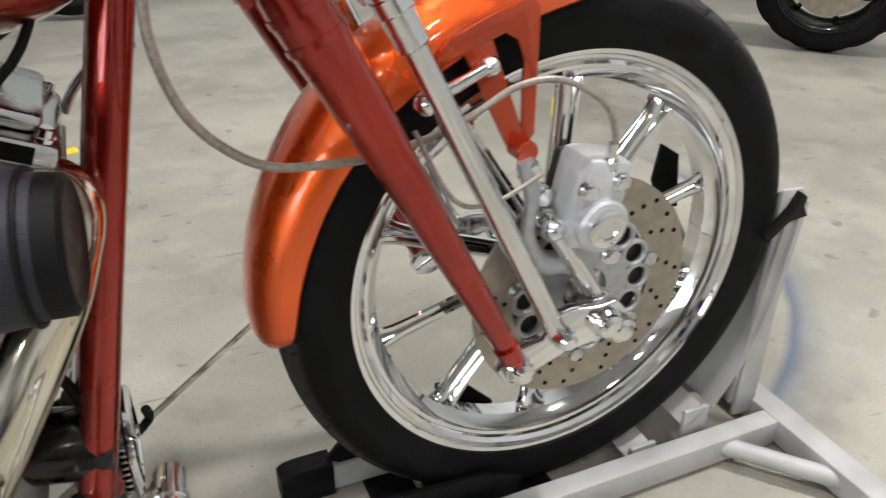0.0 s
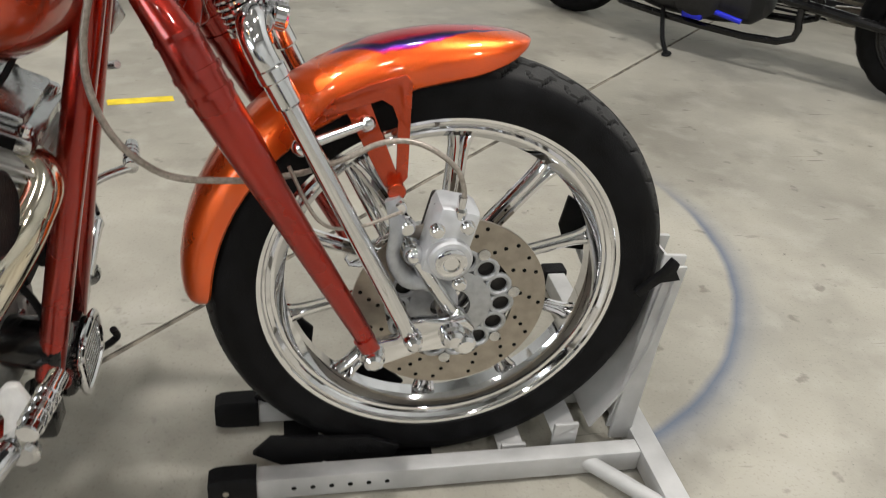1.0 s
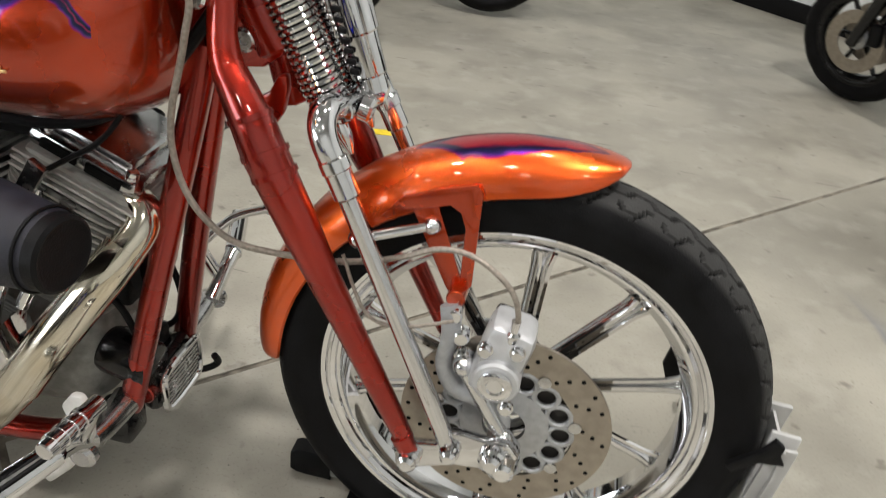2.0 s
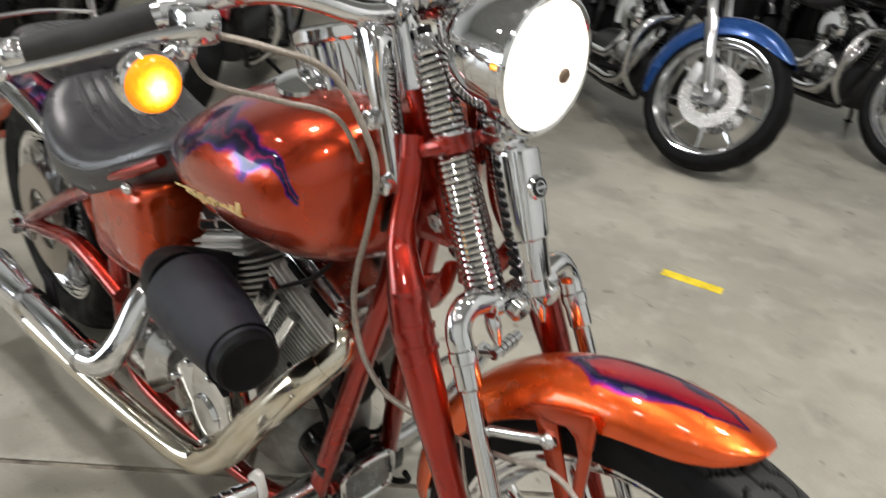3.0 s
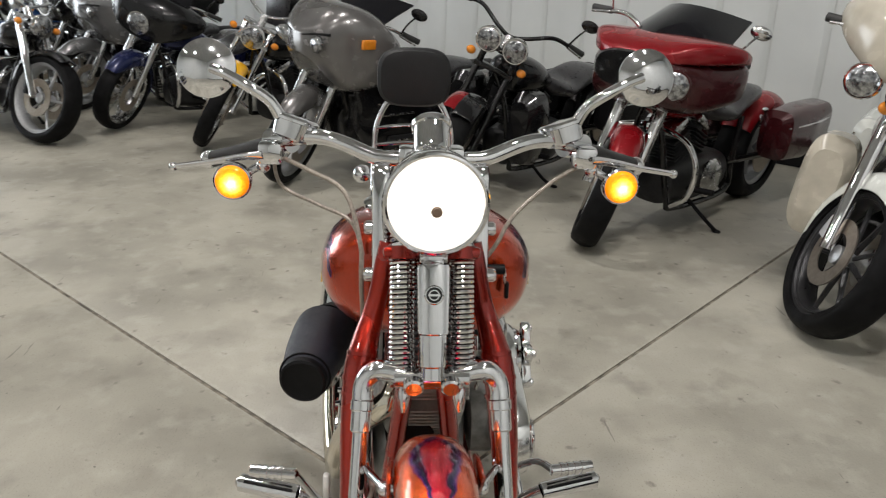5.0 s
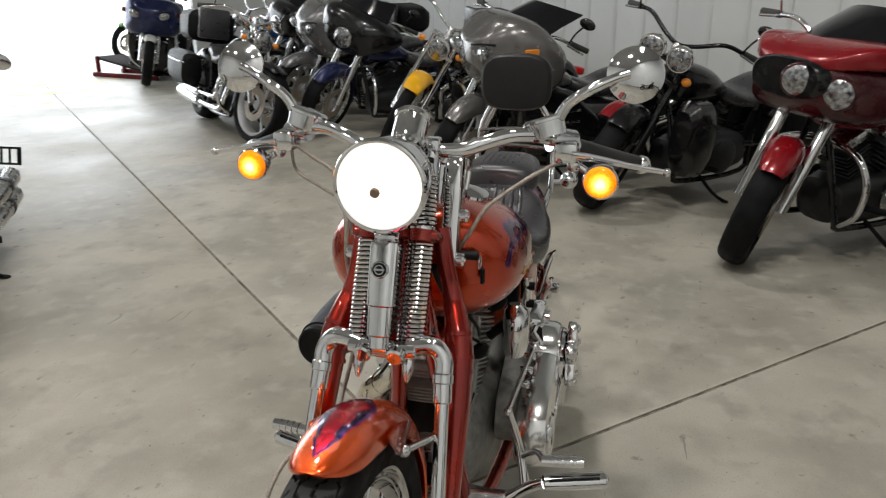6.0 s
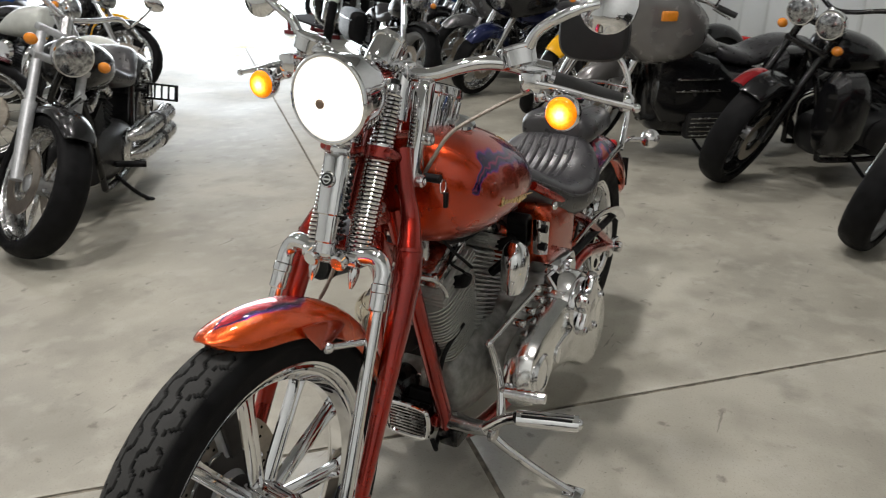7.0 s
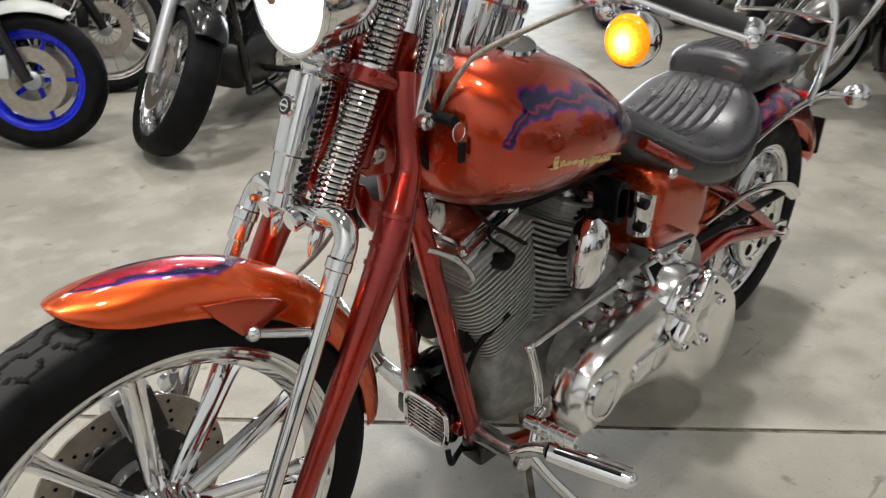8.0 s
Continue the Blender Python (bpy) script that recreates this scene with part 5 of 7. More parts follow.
# engine
CR = Vector((-0.722, 0, 0.305))
part("crankcase", rings_mesh([oval_ring(x, hw, z0, z1, 32, 3.6) for x, hw, z0, z1 in interp_rows([(-0.600, 0.05, 0.245, 0.33), (-0.612, 0.085, 0.210, 0.355), (-0.66, 0.100, 0.188, 0.385), (-0.78, 0.112, 0.180, 0.415), (-0.88, 0.116, 0.180, 0.42), (-0.98, 0.118, 0.185, 0.46), (-1.10, 0.115, 0.195, 0.46), (-1.15, 0.10, 0.22, 0.42)], 30)]), ENGINE_CASE, bike, "silver powder coated engine case")
for lean in (22.5, -22.5):
    m = Matrix.Translation(CR) @ Matrix.Rotation(radians(lean), 4, "Y")
    cyl = part("cylinder", rod(m @ Vector((0, 0, 0.06)), m @ Vector((0, 0, 0.30)), 0.072, n=32), ENGINE, bike, "finned grey cylinder")
    for k in range(18):
        s = 0.092 + k * 0.0114
        g = 0.086 + 0.022 * min(1, k / 13)
        ring = [(g * math.copysign(abs(math.cos(a)) ** 0.55, math.cos(a)), (0.80 * g + 0.008) * math.copysign(abs(math.sin(a)) ** 0.55, math.sin(a))) for a in np.linspace(0, 2 * math.pi, 36, endpoint=False)]
        part("fin", plate(ring, 0.0042, m @ Matrix.Translation((0, 0, s))), ENGINE, cyl)
    head_e = part("cylinder_head", box((-0.082, -0.088, 0.298), (0.082, 0.088, 0.338), 0.016, m), ENGINE, bike, "grey cylinder head")
    part("rocker_box", join(box((-0.078, -0.084, 0.340), (0.078, 0.084, 0.366), 0.010, m), box((-0.060, -0.070, 0.366), (0.060, 0.070, 0.384), 0.012, m)), CHROME_DULL, bike, "polished rocker box")
    for x in (-0.062, 0.062):
        for y in (-0.070, 0.070):
            part("head_bolt", bolt(m @ Vector((x, y, 0.364)), m.to_3x3() @ Vector((0, 0, 1)), 0.008, 0.012), CHROME, head_e)
    for y, o in ((-0.112, 0.022), (-0.112, -0.022)):
        part("pushrod_tube", tube([Vector((CR.x + o * 0.9 + (0.03 if lean > 0 else -0.03), -0.135, 0.42)), m @ Vector((o + 0.015 * (1 if lean > 0 else -1) * -1, y + 0.01, 0.30))], 0.0105, 14, 1), CHROME, bike)
    part("spark_lead", tube([m @ Vector((0, 0.09, 0.315)), m @ Vector((0, 0.108, 0.335)), m @ Vector((0, 0.080, 0.375)), Vector((-0.78, 0.06, 0.675))], 0.0035, 8, 6), BLACKPLASTIC, bike)
for lean in (22.5, -22.5):
    m = Matrix.Translation(CR) @ Matrix.Rotation(radians(lean), 4, "Y")
    part("spark_plug_boot", tube([m @ Vector((0.012, 0.086, 0.312)), m @ Vector((0.016, 0.112, 0.322)), m @ Vector((0.006, 0.122, 0.338))], [0.016, 0.015, 0.010], 14, 4), BLACKPLASTIC, bike, "black spark plug boot")
    # dark patches on the rocker box side, painted shade for its openings
    for u0, u1 in ((-0.058, -0.006), (0.006, 0.058)):
        part("recess_patch", box((u0, -0.0855, 0.346), (u1, -0.0835, 0.361), 0.001, m), HOLE_SHADE, bike)
    for k in range(3):
        part("head_fin", box((-0.088, -0.094, 0.300 + 0.012 * k), (0.088, 0.094, 0.3045 + 0.012 * k), 0.002, m, 1), ENGINE, bike)
part("case_flange", plate([(-0.592, 0.335), (-0.600, 0.215), (-0.66, 0.176), (-0.90, 0.170), (-0.90, 0.195), (-0.68, 0.200), (-0.622, 0.232), (-0.616, 0.335)], 0.014, side_pose(0.007), 0.003), ENGINE, bike)
for x, z in ((-0.600, 0.315), (-0.603, 0.255), (-0.635, 0.198), (-0.72, 0.182), (-0.82, 0.178)):
    for sg in (-1, 1):
        part("case_bolt", bolt((x, sg * 0.007, z), (0, sg, 0), 0.0065, 0.012), CHROME, bike)
part("oil_filter", lathe([(0.018, 0), (0.036, 0.004), (0.038, 0.012), (0.038, 0.075), (0.034, 0.084), (0.012, 0.088)], 32, along((-0.612, -0.050, 0.300), (-0.50, -0.062, 0.285))), BLACK, bike, "black oil filter")
part("front_mount", box((-0.598, -0.052, 0.385), (-0.562, 0.052, 0.470), 0.008), BLACKPLASTIC, bike, "black front engine mount")
for sg in (-1, 1):
    part("frame_foot", box((-0.612, sg * 0.092 - 0.028, 0.170), (-0.545, sg * 0.092 + 0.028, 0.222), 0.010), BLACK, bike, "black frame bracket")
    part("oil_hose", tube([(-0.600, sg * 0.045, 0.265), (-0.560, sg * 0.060, 0.285), (-0.548, sg * 0.066, 0.34), (-0.575, sg * 0.070, 0.41), (-0.64, sg * 0.085, 0.46)], 0.0055, 10, 6), BLACKPLASTIC, bike, "black oil hose")
part("regulator_mount", box((-0.580, -0.040, 0.210), (-0.556, 0.040, 0.300), 0.008), BLACKPLASTIC, bike)
# left side: primary drive


def hull_outline(c0, r0, c1, r1, n=22):
    pts = []
    d = math.atan2(c1[1] - c0[1], c1[0] - c0[0])
    dist = math.hypot(c1[0] - c0[0], c1[1] - c0[1])
    off = math.acos((r0 - r1) / dist)
    for k in range(n + 1):
        a = d + off + (2 * math.pi - 2 * off) * k / n
        pts.append((c0[0] + r0 * math.cos(a), c0[1] + r0 * math.sin(a)))
    for k in range(n + 1):
        a = d - off + 2 * off * k / n
        pts.append((c1[0] + r1 * math.cos(a), c1[1] + r1 * math.sin(a)))
    return pts


cover = [(p.x, p.z) for p in spline([Vector((x, 0, z)) for x, z in ((-0.642, 0.33), (-0.648, 0.285), (-0.668, 0.256), (-0.70, 0.250), (-0.745, 0.262), (-0.80, 0.276), (-0.89, 0.262), (-0.99, 0.222), (-1.06, 0.178), (-1.115, 0.150), (-1.17, 0.140), (-1.225, 0.160), (-1.258, 0.205), (-1.270, 0.265), (-1.252, 0.325), (-1.205, 0.380), (-1.14, 0.430), (-1.06, 0.458), (-0.97, 0.458), (-0.88, 0.446), (-0.79, 0.434), (-0.71, 0.418), (-0.662, 0.390))], 3)]
prim = part("primary_cover", plate(cover, 0.085, side_pose(0.262), 0.026), POLISHED, bike, "polished chrome primary drive cover")
part("primary_inner", plate(hull_outline((-0.790, 0.335), 0.075, (-1.060, 0.365), 0.150), 0.055, side_pose(0.178), 0.006), ENGINE_CASE, bike, "grey inner primary housing")
part("derby_cover", lathe([(0.074, 0), (0.076, 0.006), (0.072, 0.014), (0.055, 0.019), (0.030, 0.021), (0.004, 0.022)], 44, along((-0.985, 0.256, 0.408), (-0.985, 1, 0.408))), CHROME, prim)
star = [(0.070 + 0.018 * math.cos(5 * (a - 0.55)) + 0.006 * math.cos(2 * (a - 1.7)), a) for a in np.linspace(0, 2 * math.pi, 60, endpoint=False)]
part("derby_plate", plate([(-0.980 + r * math.cos(a), 0.412 + r * math.sin(a)) for r, a in star], 0.026, side_pose(0.300), 0.007), CHROME, prim, "star shaped clutch cover")
for k in range(5):
    a = 0.55 + 2 * math.pi * k / 5
    part("derby_bolt", lathe([(0.0105, 0), (0.0105, 0.007), (0.008, 0.010), (0.005, 0.010)], 16, along((-0.980 + 0.074 * math.cos(a), 0.296, 0.412 + 0.074 * math.sin(a)), (-0.980 + 0.074 * math.cos(a), 1.0, 0.412 + 0.074 * math.sin(a)))), CHROME, prim)
    # dark cap painted as the shaded socket of the bolt
    part("socket_cap", lathe([(0.0048, 0), (0.0048, 0.0006)], 12, along((-0.980 + 0.074 * math.cos(a), 0.3061, 0.412 + 0.074 * math.sin(a)), (-0.980 + 0.074 * math.cos(a), 1.0, 0.412 + 0.074 * math.sin(a)))), HOLE_SHADE, prim)
part("derby_window", box((-0.998, 0.2985, 0.402), (-0.964, 0.3012, 0.426), 0.001), CHROME_DULL, prim)
part("clutch_housing", lathe([(0.100, 0), (0.100, 0.055), (0.094, 0.068), (0.080, 0.076), (0.010, 0.078)], 44, along((-0.990, 0.185, 0.395), (-0.990, 1, 0.395))), POLISHED, prim)
frame_m = Matrix.Translation((-0.950, 0.205, 0.480)) @ Matrix.Rotation(radians(-52), 4, "X") @ Matrix.Rotation(radians(8), 4, "Y")
part("window_frame", box((-0.032, -0.028, -0.010), (0.032, 0.028, 0.006), 0.005, frame_m), CHROME, prim)
# near-black panel painted as the shaded opening of the window
part("window_patch", box((-0.023, -0.019, 0.004), (0.023, 0.019, 0.0072), 0.002, frame_m), HOLE_SHADE, prim)
part("pulley_boss", lathe([(0.050, 0), (0.052, 0.005), (0.048, 0.010), (0.042, 0.009), (0.038, 0.006), (0.010, 0.007)], 36, along((-0.712, 0.259, 0.332), (-0.712, 1, 0.332))), CHROME, prim)
part("inspection_cover", plate(hull_outline((-0.83, 0.335), 0.026, (-0.905, 0.338), 0.030), 0.007, side_pose(0.268), 0.002), CHROME, prim)
for x, z in ((-0.675, 0.375), (-0.672, 0.290), (-0.78, 0.412), (-0.80, 0.298), (-1.16, 0.385), (-1.232, 0.265), (-1.16, 0.168)):
    part("cover_bolt", bolt((x, 0.246, z), (0, 1, 0), 0.007, 0.010), CHROME, prim)
for k, x in enumerate((-0.74, -0.80, -0.86, -0.92)):
    part("mount_lug", box((x - 0.008, 0.172, 0.432 + 0.008 * k), (x + 0.008, 0.205, 0.450 + 0.008 * k), 0.004), CHROME, prim)
part("starter_cover", join(box((-1.10, 0.12, 0.462), (-0.955, 0.21, 0.522), 0.018), rod((-1.03, 0.20, 0.49), (-1.03, 0.222, 0.49), 0.026)), CHROME, bike, "chrome starter cover")
part("horn_cover", rings_mesh([[Vector((-0.752 + w * math.copysign(abs(math.cos(a)) ** 0.8, math.cos(a)) + dx, 0.165 + dy + 0.032 * s * math.sin(a), z)) for a in np.linspace(0, 2 * math.pi, 28, endpoint=False)] for z, w, s, dx, dy in ((0.515, 0.020, 0.5, 0.006, -0.005), (0.522, 0.034, 0.8, 0.005, 0), (0.55, 0.040, 1.0, 0.003, 0.002), (0.585, 0.042, 1.0, 0, 0.002), (0.612, 0.038, 1.0, 0, 0.002), (0.632, 0.028, 0.85, -0.002, 0), (0.645, 0.012, 0.4, -0.003, -0.003))]), CHROME, bike, "chrome shield-shaped horn cover")
part("horn_bracket", tube([(-0.765, 0.10, 0.55), (-0.76, 0.15, 0.60)], 0.012, 10, 1), BLACKPLASTIC, bike)
coil_cover = part("coil_cover", plate([(-0.880, 0.664), (-0.950, 0.640), (-0.944, 0.548), (-0.890, 0.566)], 0.024, side_pose(0.180), 0.005), CHROME, bike, "chrome coil cover")
for z in (0.590, 0.638):
    part("cover_stud", rod((-0.893, 0.172, z), (-0.893, 0.192, z), 0.011, n=18), BLACKPLASTIC, coil_cover)
part("coil", join(*[rod((-0.865 - 0.001 * k, 0.10, 0.66 - 0.012 * k), (-0.865 - 0.001 * k, 0.155, 0.66 - 0.012 * k), 0.020, n=16) for k in range(5)]), BLACKPLASTIC, bike)
part("shift_rod", join(tube([(-0.810, 0.205, 0.508), (-0.70, 0.190, 0.480), (-0.590, 0.176, 0.452)], 0.0062, 12, 1), ball((-0.810, 0.205, 0.508), 0.011, n=14), ball((-0.590, 0.176, 0.452), 0.011, n=14)), CHROME, bike, "chrome shift linkage")
part("shift_lever", join(tube([(-0.590, 0.178, 0.452), (-0.592, 0.205, 0.36), (-0.560, 0.225, 0.27)], [0.008, 0.009, 0.012], 12, 5), tube([(-0.588, 0.212, 0.34), (-0.540, 0.250, 0.388), (-0.480, 0.272, 0.408)], 0.008, 12, 5)), CHROME, bike)
part("shift_peg", join(rod((-0.478, 0.265, 0.410), (-0.490, 0.355, 0.412), 0.012), *[rod((-0.481 - 0.002 * k, 0.286 + 0.015 * k, 0.4105), (-0.4818 - 0.002 * k, 0.294 + 0.015 * k, 0.4107), 0.0142, n=16) for k in range(4)]), CHROME, bike, "chrome shifter peg")
for sg in (-1, 1):
    p0, p1 = Vector((-0.550, sg * 0.266, 0.304)), Vector((-0.597, sg * 0.398, 0.300))
    peg = part("foot_peg", join(tube([p0, p0.lerp(p1, 0.5), p1], [0.0125, 0.0140, 0.0135], 20, 4, flat=1.45), ball(p1, 0.0132, 0.013, 0.0132, n=16)), CHROME, bike, "chrome foot peg with rubber inlays")
    for k in (-1, 0, 1):
        off = Vector((0.009 * k, 0, 0.0128 - 0.002 * abs(k)))
        part("peg_rubber", tube([p0.lerp(p1, 0.10) + off, p0.lerp(p1, 0.92) + off], 0.0035, 8, 1), BLACKPLASTIC, peg)
    part("peg_clevis", tube([(-0.560, sg * 0.190, 0.245), (-0.552, sg * 0.232, 0.285), p0], [0.015, 0.013, 0.015], 14, 4), CHROME, bike)
# right side: brake pedal, cam cover, intake, exhaust
part("brake_pedal", tube([(-0.560, -0.200, 0.255), (-0.538, -0.225, 0.300), (-0.505, -0.245, 0.360), (-0.484, -0.262, 0.402)], [0.011, 0.009, 0.008, 0.009], 12, 5), CHROME, bike)
part("brake_peg", join(rod((-0.480, -0.258, 0.406), (-0.490, -0.352, 0.408), 0.012), *[rod((-0.483 - 0.002 * k, -0.286 - 0.015 * k, 0.4065), (-0.4838 - 0.002 * k, -0.294 - 0.015 * k, 0.4067), 0.0142, n=16) for k in range(4)]), CHROME, bike, "chrome brake pedal peg")
part("pedal_guard", plate([(-0.560, 0.352), (-0.545, 0.352), (-0.533, 0.318), (-0.537, 0.280), (-0.552, 0.245), (-0.585, 0.200), (-0.622, 0.162), (-0.630, 0.172), (-0.628, 0.190), (-0.600, 0.225), (-0.578, 0.262), (-0.570, 0.300), (-0.578, 0.328)], 0.014, side_pose(-0.198), 0.005), GUARD_PALE, bike, "pale crescent shaped pedal guard")
part("cam_cover", plate([(-0.655, 0.330), (-0.675, 0.265), (-0.74, 0.245), (-0.83, 0.255), (-0.865, 0.31), (-0.850, 0.385), (-0.800, 0.432), (-0.735, 0.440), (-0.680, 0.410)], 0.075, side_pose(-0.115), 0.014), CHROME, bike, "chrome cam cover")
part("timer_cover", lathe([(0.040, 0), (0.042, 0.004), (0.036, 0.010), (0.020, 0.012), (0.003, 0.012)], 32, along((-0.735, -0.188, 0.340), (-0.735, -1, 0.340))), CHROME, bike)
for x, z in ((-0.672, 0.33), (-0.69, 0.275), (-0.76, 0.26), (-0.835, 0.28), (-0.845, 0.36), (-0.79, 0.42), (-0.72, 0.425)):
    part("cam_bolt", bolt((x, -0.186, z), (0, -1, 0), 0.007, 0.010), CHROME, bike)
part("gear_cover", rings_mesh([oval_ring(x, hw, z0, z1, 24, 2.6, -0.14) for x, hw, z0, z1 in ((-0.92, 0.03, 0.27, 0.36), (-0.95, 0.06, 0.24, 0.40), (-1.05, 0.062, 0.24, 0.40), (-1.09, 0.03, 0.28, 0.36))]), CHROME_DULL, bike, "polished gearbox side cover")
air0, air1 = Vector((-0.735, -0.214, 0.610)), Vector((-0.505, -0.243, 0.604))
air = part("air_filter", lathe([(0.030, 0.006), (0.055, 0.008), (0.067, 0.018), (0.067, 0.05), (0.062, 0.12), (0.050, 0.205), (0.047, 0.214)], 40, along(air0, air1)), FILTER, bike, "black cloth covered cone air filter")
part("filter_cap", lathe([(0.0478, 0.214), (0.047, 0.228), (0.042, 0.2315), (0.036, 0.229), (0.004, 0.230)], 40, along(air0, air1)), BLACKPLASTIC, air, "black rubber end cap")
part("filter_band", tube([along(air0, air1) @ Vector((0.0510 * math.cos(a), 0.0510 * math.sin(a), 0.206)) for a in np.linspace(0, 2 * math.pi, 36, endpoint=False)], 0.0022, 8, 1, closed=True), BLACKPLASTIC, air)
part("intake_elbow", tube([(-0.735, -0.214, 0.610), (-0.81, -0.195, 0.59), (-0.82, -0.15, 0.58), (-0.785, -0.09, 0.57)], [0.056, 0.050, 0.040, 0.033], 20, 5), BLACKPLASTIC, bike, "black intake elbow")
part("intake_bracket", plate([(-0.62, 0.655), (-0.60, 0.64), (-0.665, 0.54), (-0.69, 0.545)], 0.012, side_pose(-0.125), 0.003), CHROME_DULL, bike)
PIPE1 = [(-0.590, -0.050, 0.580), (-0.540, -0.055, 0.580), (-0.515, -0.072, 0.553), (-0.548, -0.125, 0.490), (-0.605, -0.160, 0.405), (-0.668, -0.182, 0.310), (-0.735, -0.195, 0.240), (-0.80, -0.206, 0.218), (-0.92, -0.222, 0.216), (-1.15, -0.244, 0.224), (-1.36, -0.258, 0.236)]
ex1 = part("front_exhaust", tube(PIPE1, [0.022, 0.024, 0.026, 0.027, 0.028, 0.029, 0.029, 0.027, 0.025, 0.026, 0.030], 24, 8), CHROME_WARM, bike, "chrome exhaust pipe with a cream reflection in its colour")
part("heat_shield", tube([(-0.528, -0.098, 0.525), (-0.550, -0.130, 0.488), (-0.608, -0.165, 0.402), (-0.660, -0.184, 0.322)], [0.0285, 0.030, 0.031, 0.0315], 24, 8), CHROME_WARM, ex1)
part("muffler", tube([(-1.34, -0.256, 0.232), (-1.40, -0.250, 0.228), (-1.60, -0.238, 0.214), (-1.72, -0.232, 0.208)], [0.033, 0.037, 0.046, 0.050], 28, 6), CHROME, ex1)
# dark end cap, painted shade for the open bore
part("bore_cap", tube([(-1.716, -0.2322, 0.2082), (-1.723, -0.2319, 0.2079)], 0.042, 24, 1), HOLE_SHADE, ex1)
ex2 = part("rear_exhaust", tube([(-0.960, -0.075, 0.530), (-0.985, -0.12, 0.500), (-0.985, -0.175, 0.440), (-0.985, -0.220, 0.372), (-1.010, -0.250, 0.325), (-1.07, -0.263, 0.308), (-1.20, -0.266, 0.306), (-1.37, -0.268, 0.300)], [0.024, 0.026, 0.028, 0.029, 0.030, 0.030, 0.029, 0.028], 24, 8), CHROME, bike, "chrome exhaust elbow from the rear cylinder")
part("muffler", tube([(-1.345, -0.268, 0.301), (-1.38, -0.269, 0.299), (-1.57, -0.271, 0.285), (-1.745, -0.273, 0.271)], [0.029, 0.033, 0.043, 0.053], 28, 6), CHROME, ex2, "chrome slash cut muffler")
# same dark end cap for the shaded bore of the upper muffler
part("bore_cap", tube([(-1.741, -0.273, 0.2713), (-1.748, -0.2731, 0.2707)], 0.046, 24, 1), HOLE_SHADE, ex2)
for x, y, z in ((-1.06, -0.262, 0.309), (-1.34, -0.268, 0.301)):
    part("pipe_clamp", tube([(x, y, z), (x - 0.014, y, z)], 0.0345, 24, 1), CHROME, ex2)
part("exhaust_bracket", plate([(-1.28, 0.26), (-1.30, 0.36), (-1.35, 0.36), (-1.35, 0.26)], 0.006, side_pose(-0.225)), BLACKPLASTIC, bike)
# regulator at the foot of the frame
reg = part("regulator", box((-0.560, -0.060, 0.190), (-0.528, 0.056, 0.276), 0.014), BLACK, bike, "black finned regulator with chrome face")
for k in range(8):
    part("regulator_fin", box((-0.532, -0.050, 0.203 + 0.0085 * k), (-0.514, 0.046, 0.2068 + 0.0085 * k), 0.0015), CHROME_DULL, reg)
# dark sheet behind the fins, painted shade for the gaps between them
part("fin_gap_sheet", box((-0.5305, -0.048, 0.200), (-0.5265, 0.044, 0.268), 0.001), HOLE_SHADE, reg)
part("regulator_rim", tube([(-0.517, y, z) for y, z in ((-0.058, 0.212), (-0.042, 0.194), (0.038, 0.194), (0.054, 0.212), (0.054, 0.256), (0.038, 0.274), (-0.042, 0.274), (-0.058, 0.256))], 0.0062, 10, 3, closed=True), CHROME, reg)
part("oil_cooler_line", tube([(-0.50, 0.075, 0.215), (-0.50, 0.085, 0.19), (-0.53, 0.07, 0.18), (-0.58, 0.06, 0.20)], 0.006, 10, 6), BLACKPLASTIC, bike)
part("horn", lathe([(0.02, 0), (0.045, 0.01), (0.045, 0.03), (0.03, 0.035)], 28, along((-0.56, -0.02, 0.45), (-0.50, -0.02, 0.46))), BLACKPLASTIC, bike)
part("frame_bracket", plate([(-0.455, 0.735), (-0.435, 0.742), (-0.425, 0.715), (-0.445, 0.690), (-0.46, 0.70)], 0.008, side_pose(0.095), 0.002), CHROME_DULL, bike)
part("engine_mount", tube([(-0.44, 0.075, 0.655), (-0.47, 0.098, 0.640), (-0.50, 0.105, 0.610), (-0.515, 0.105, 0.585)], 0.0055, 12, 5), CHROME_DULL, bike)
# two black blocks added to keep the space under the tank dark
part("tank_gap_block", box((-0.80, -0.06, 0.640), (-0.62, 0.06, 0.700), 0.012), BLACKPLASTIC, bike, "black block added to darken the gap under the tank")
part("rear_gap_block", box((-0.93, -0.075, 0.610), (-0.82, 0.075, 0.700), 0.014), BLACKPLASTIC, bike)
for sg in (-1, 1):
    part("wiring_loom", tube([(-0.40, sg * 0.055, 0.86), (-0.47, sg * 0.070, 0.765), (-0.58, sg * 0.075, 0.688), (-0.74, sg * 0.085, 0.675), (-0.95, sg * 0.080, 0.665)], [0.008, 0.009, 0.008, 0.008, 0.008], 10, 6), BLACKPLASTIC, bike, "black wiring loom under the tank")
    part("coil_lead", tube([(-0.50, sg * 0.080, 0.745), (-0.53, sg * 0.110, 0.690), (-0.60, sg * 0.105, 0.640), (-0.66, sg * 0.095, 0.600)], 0.0038, 8, 5), BLACKPLASTIC, bike)
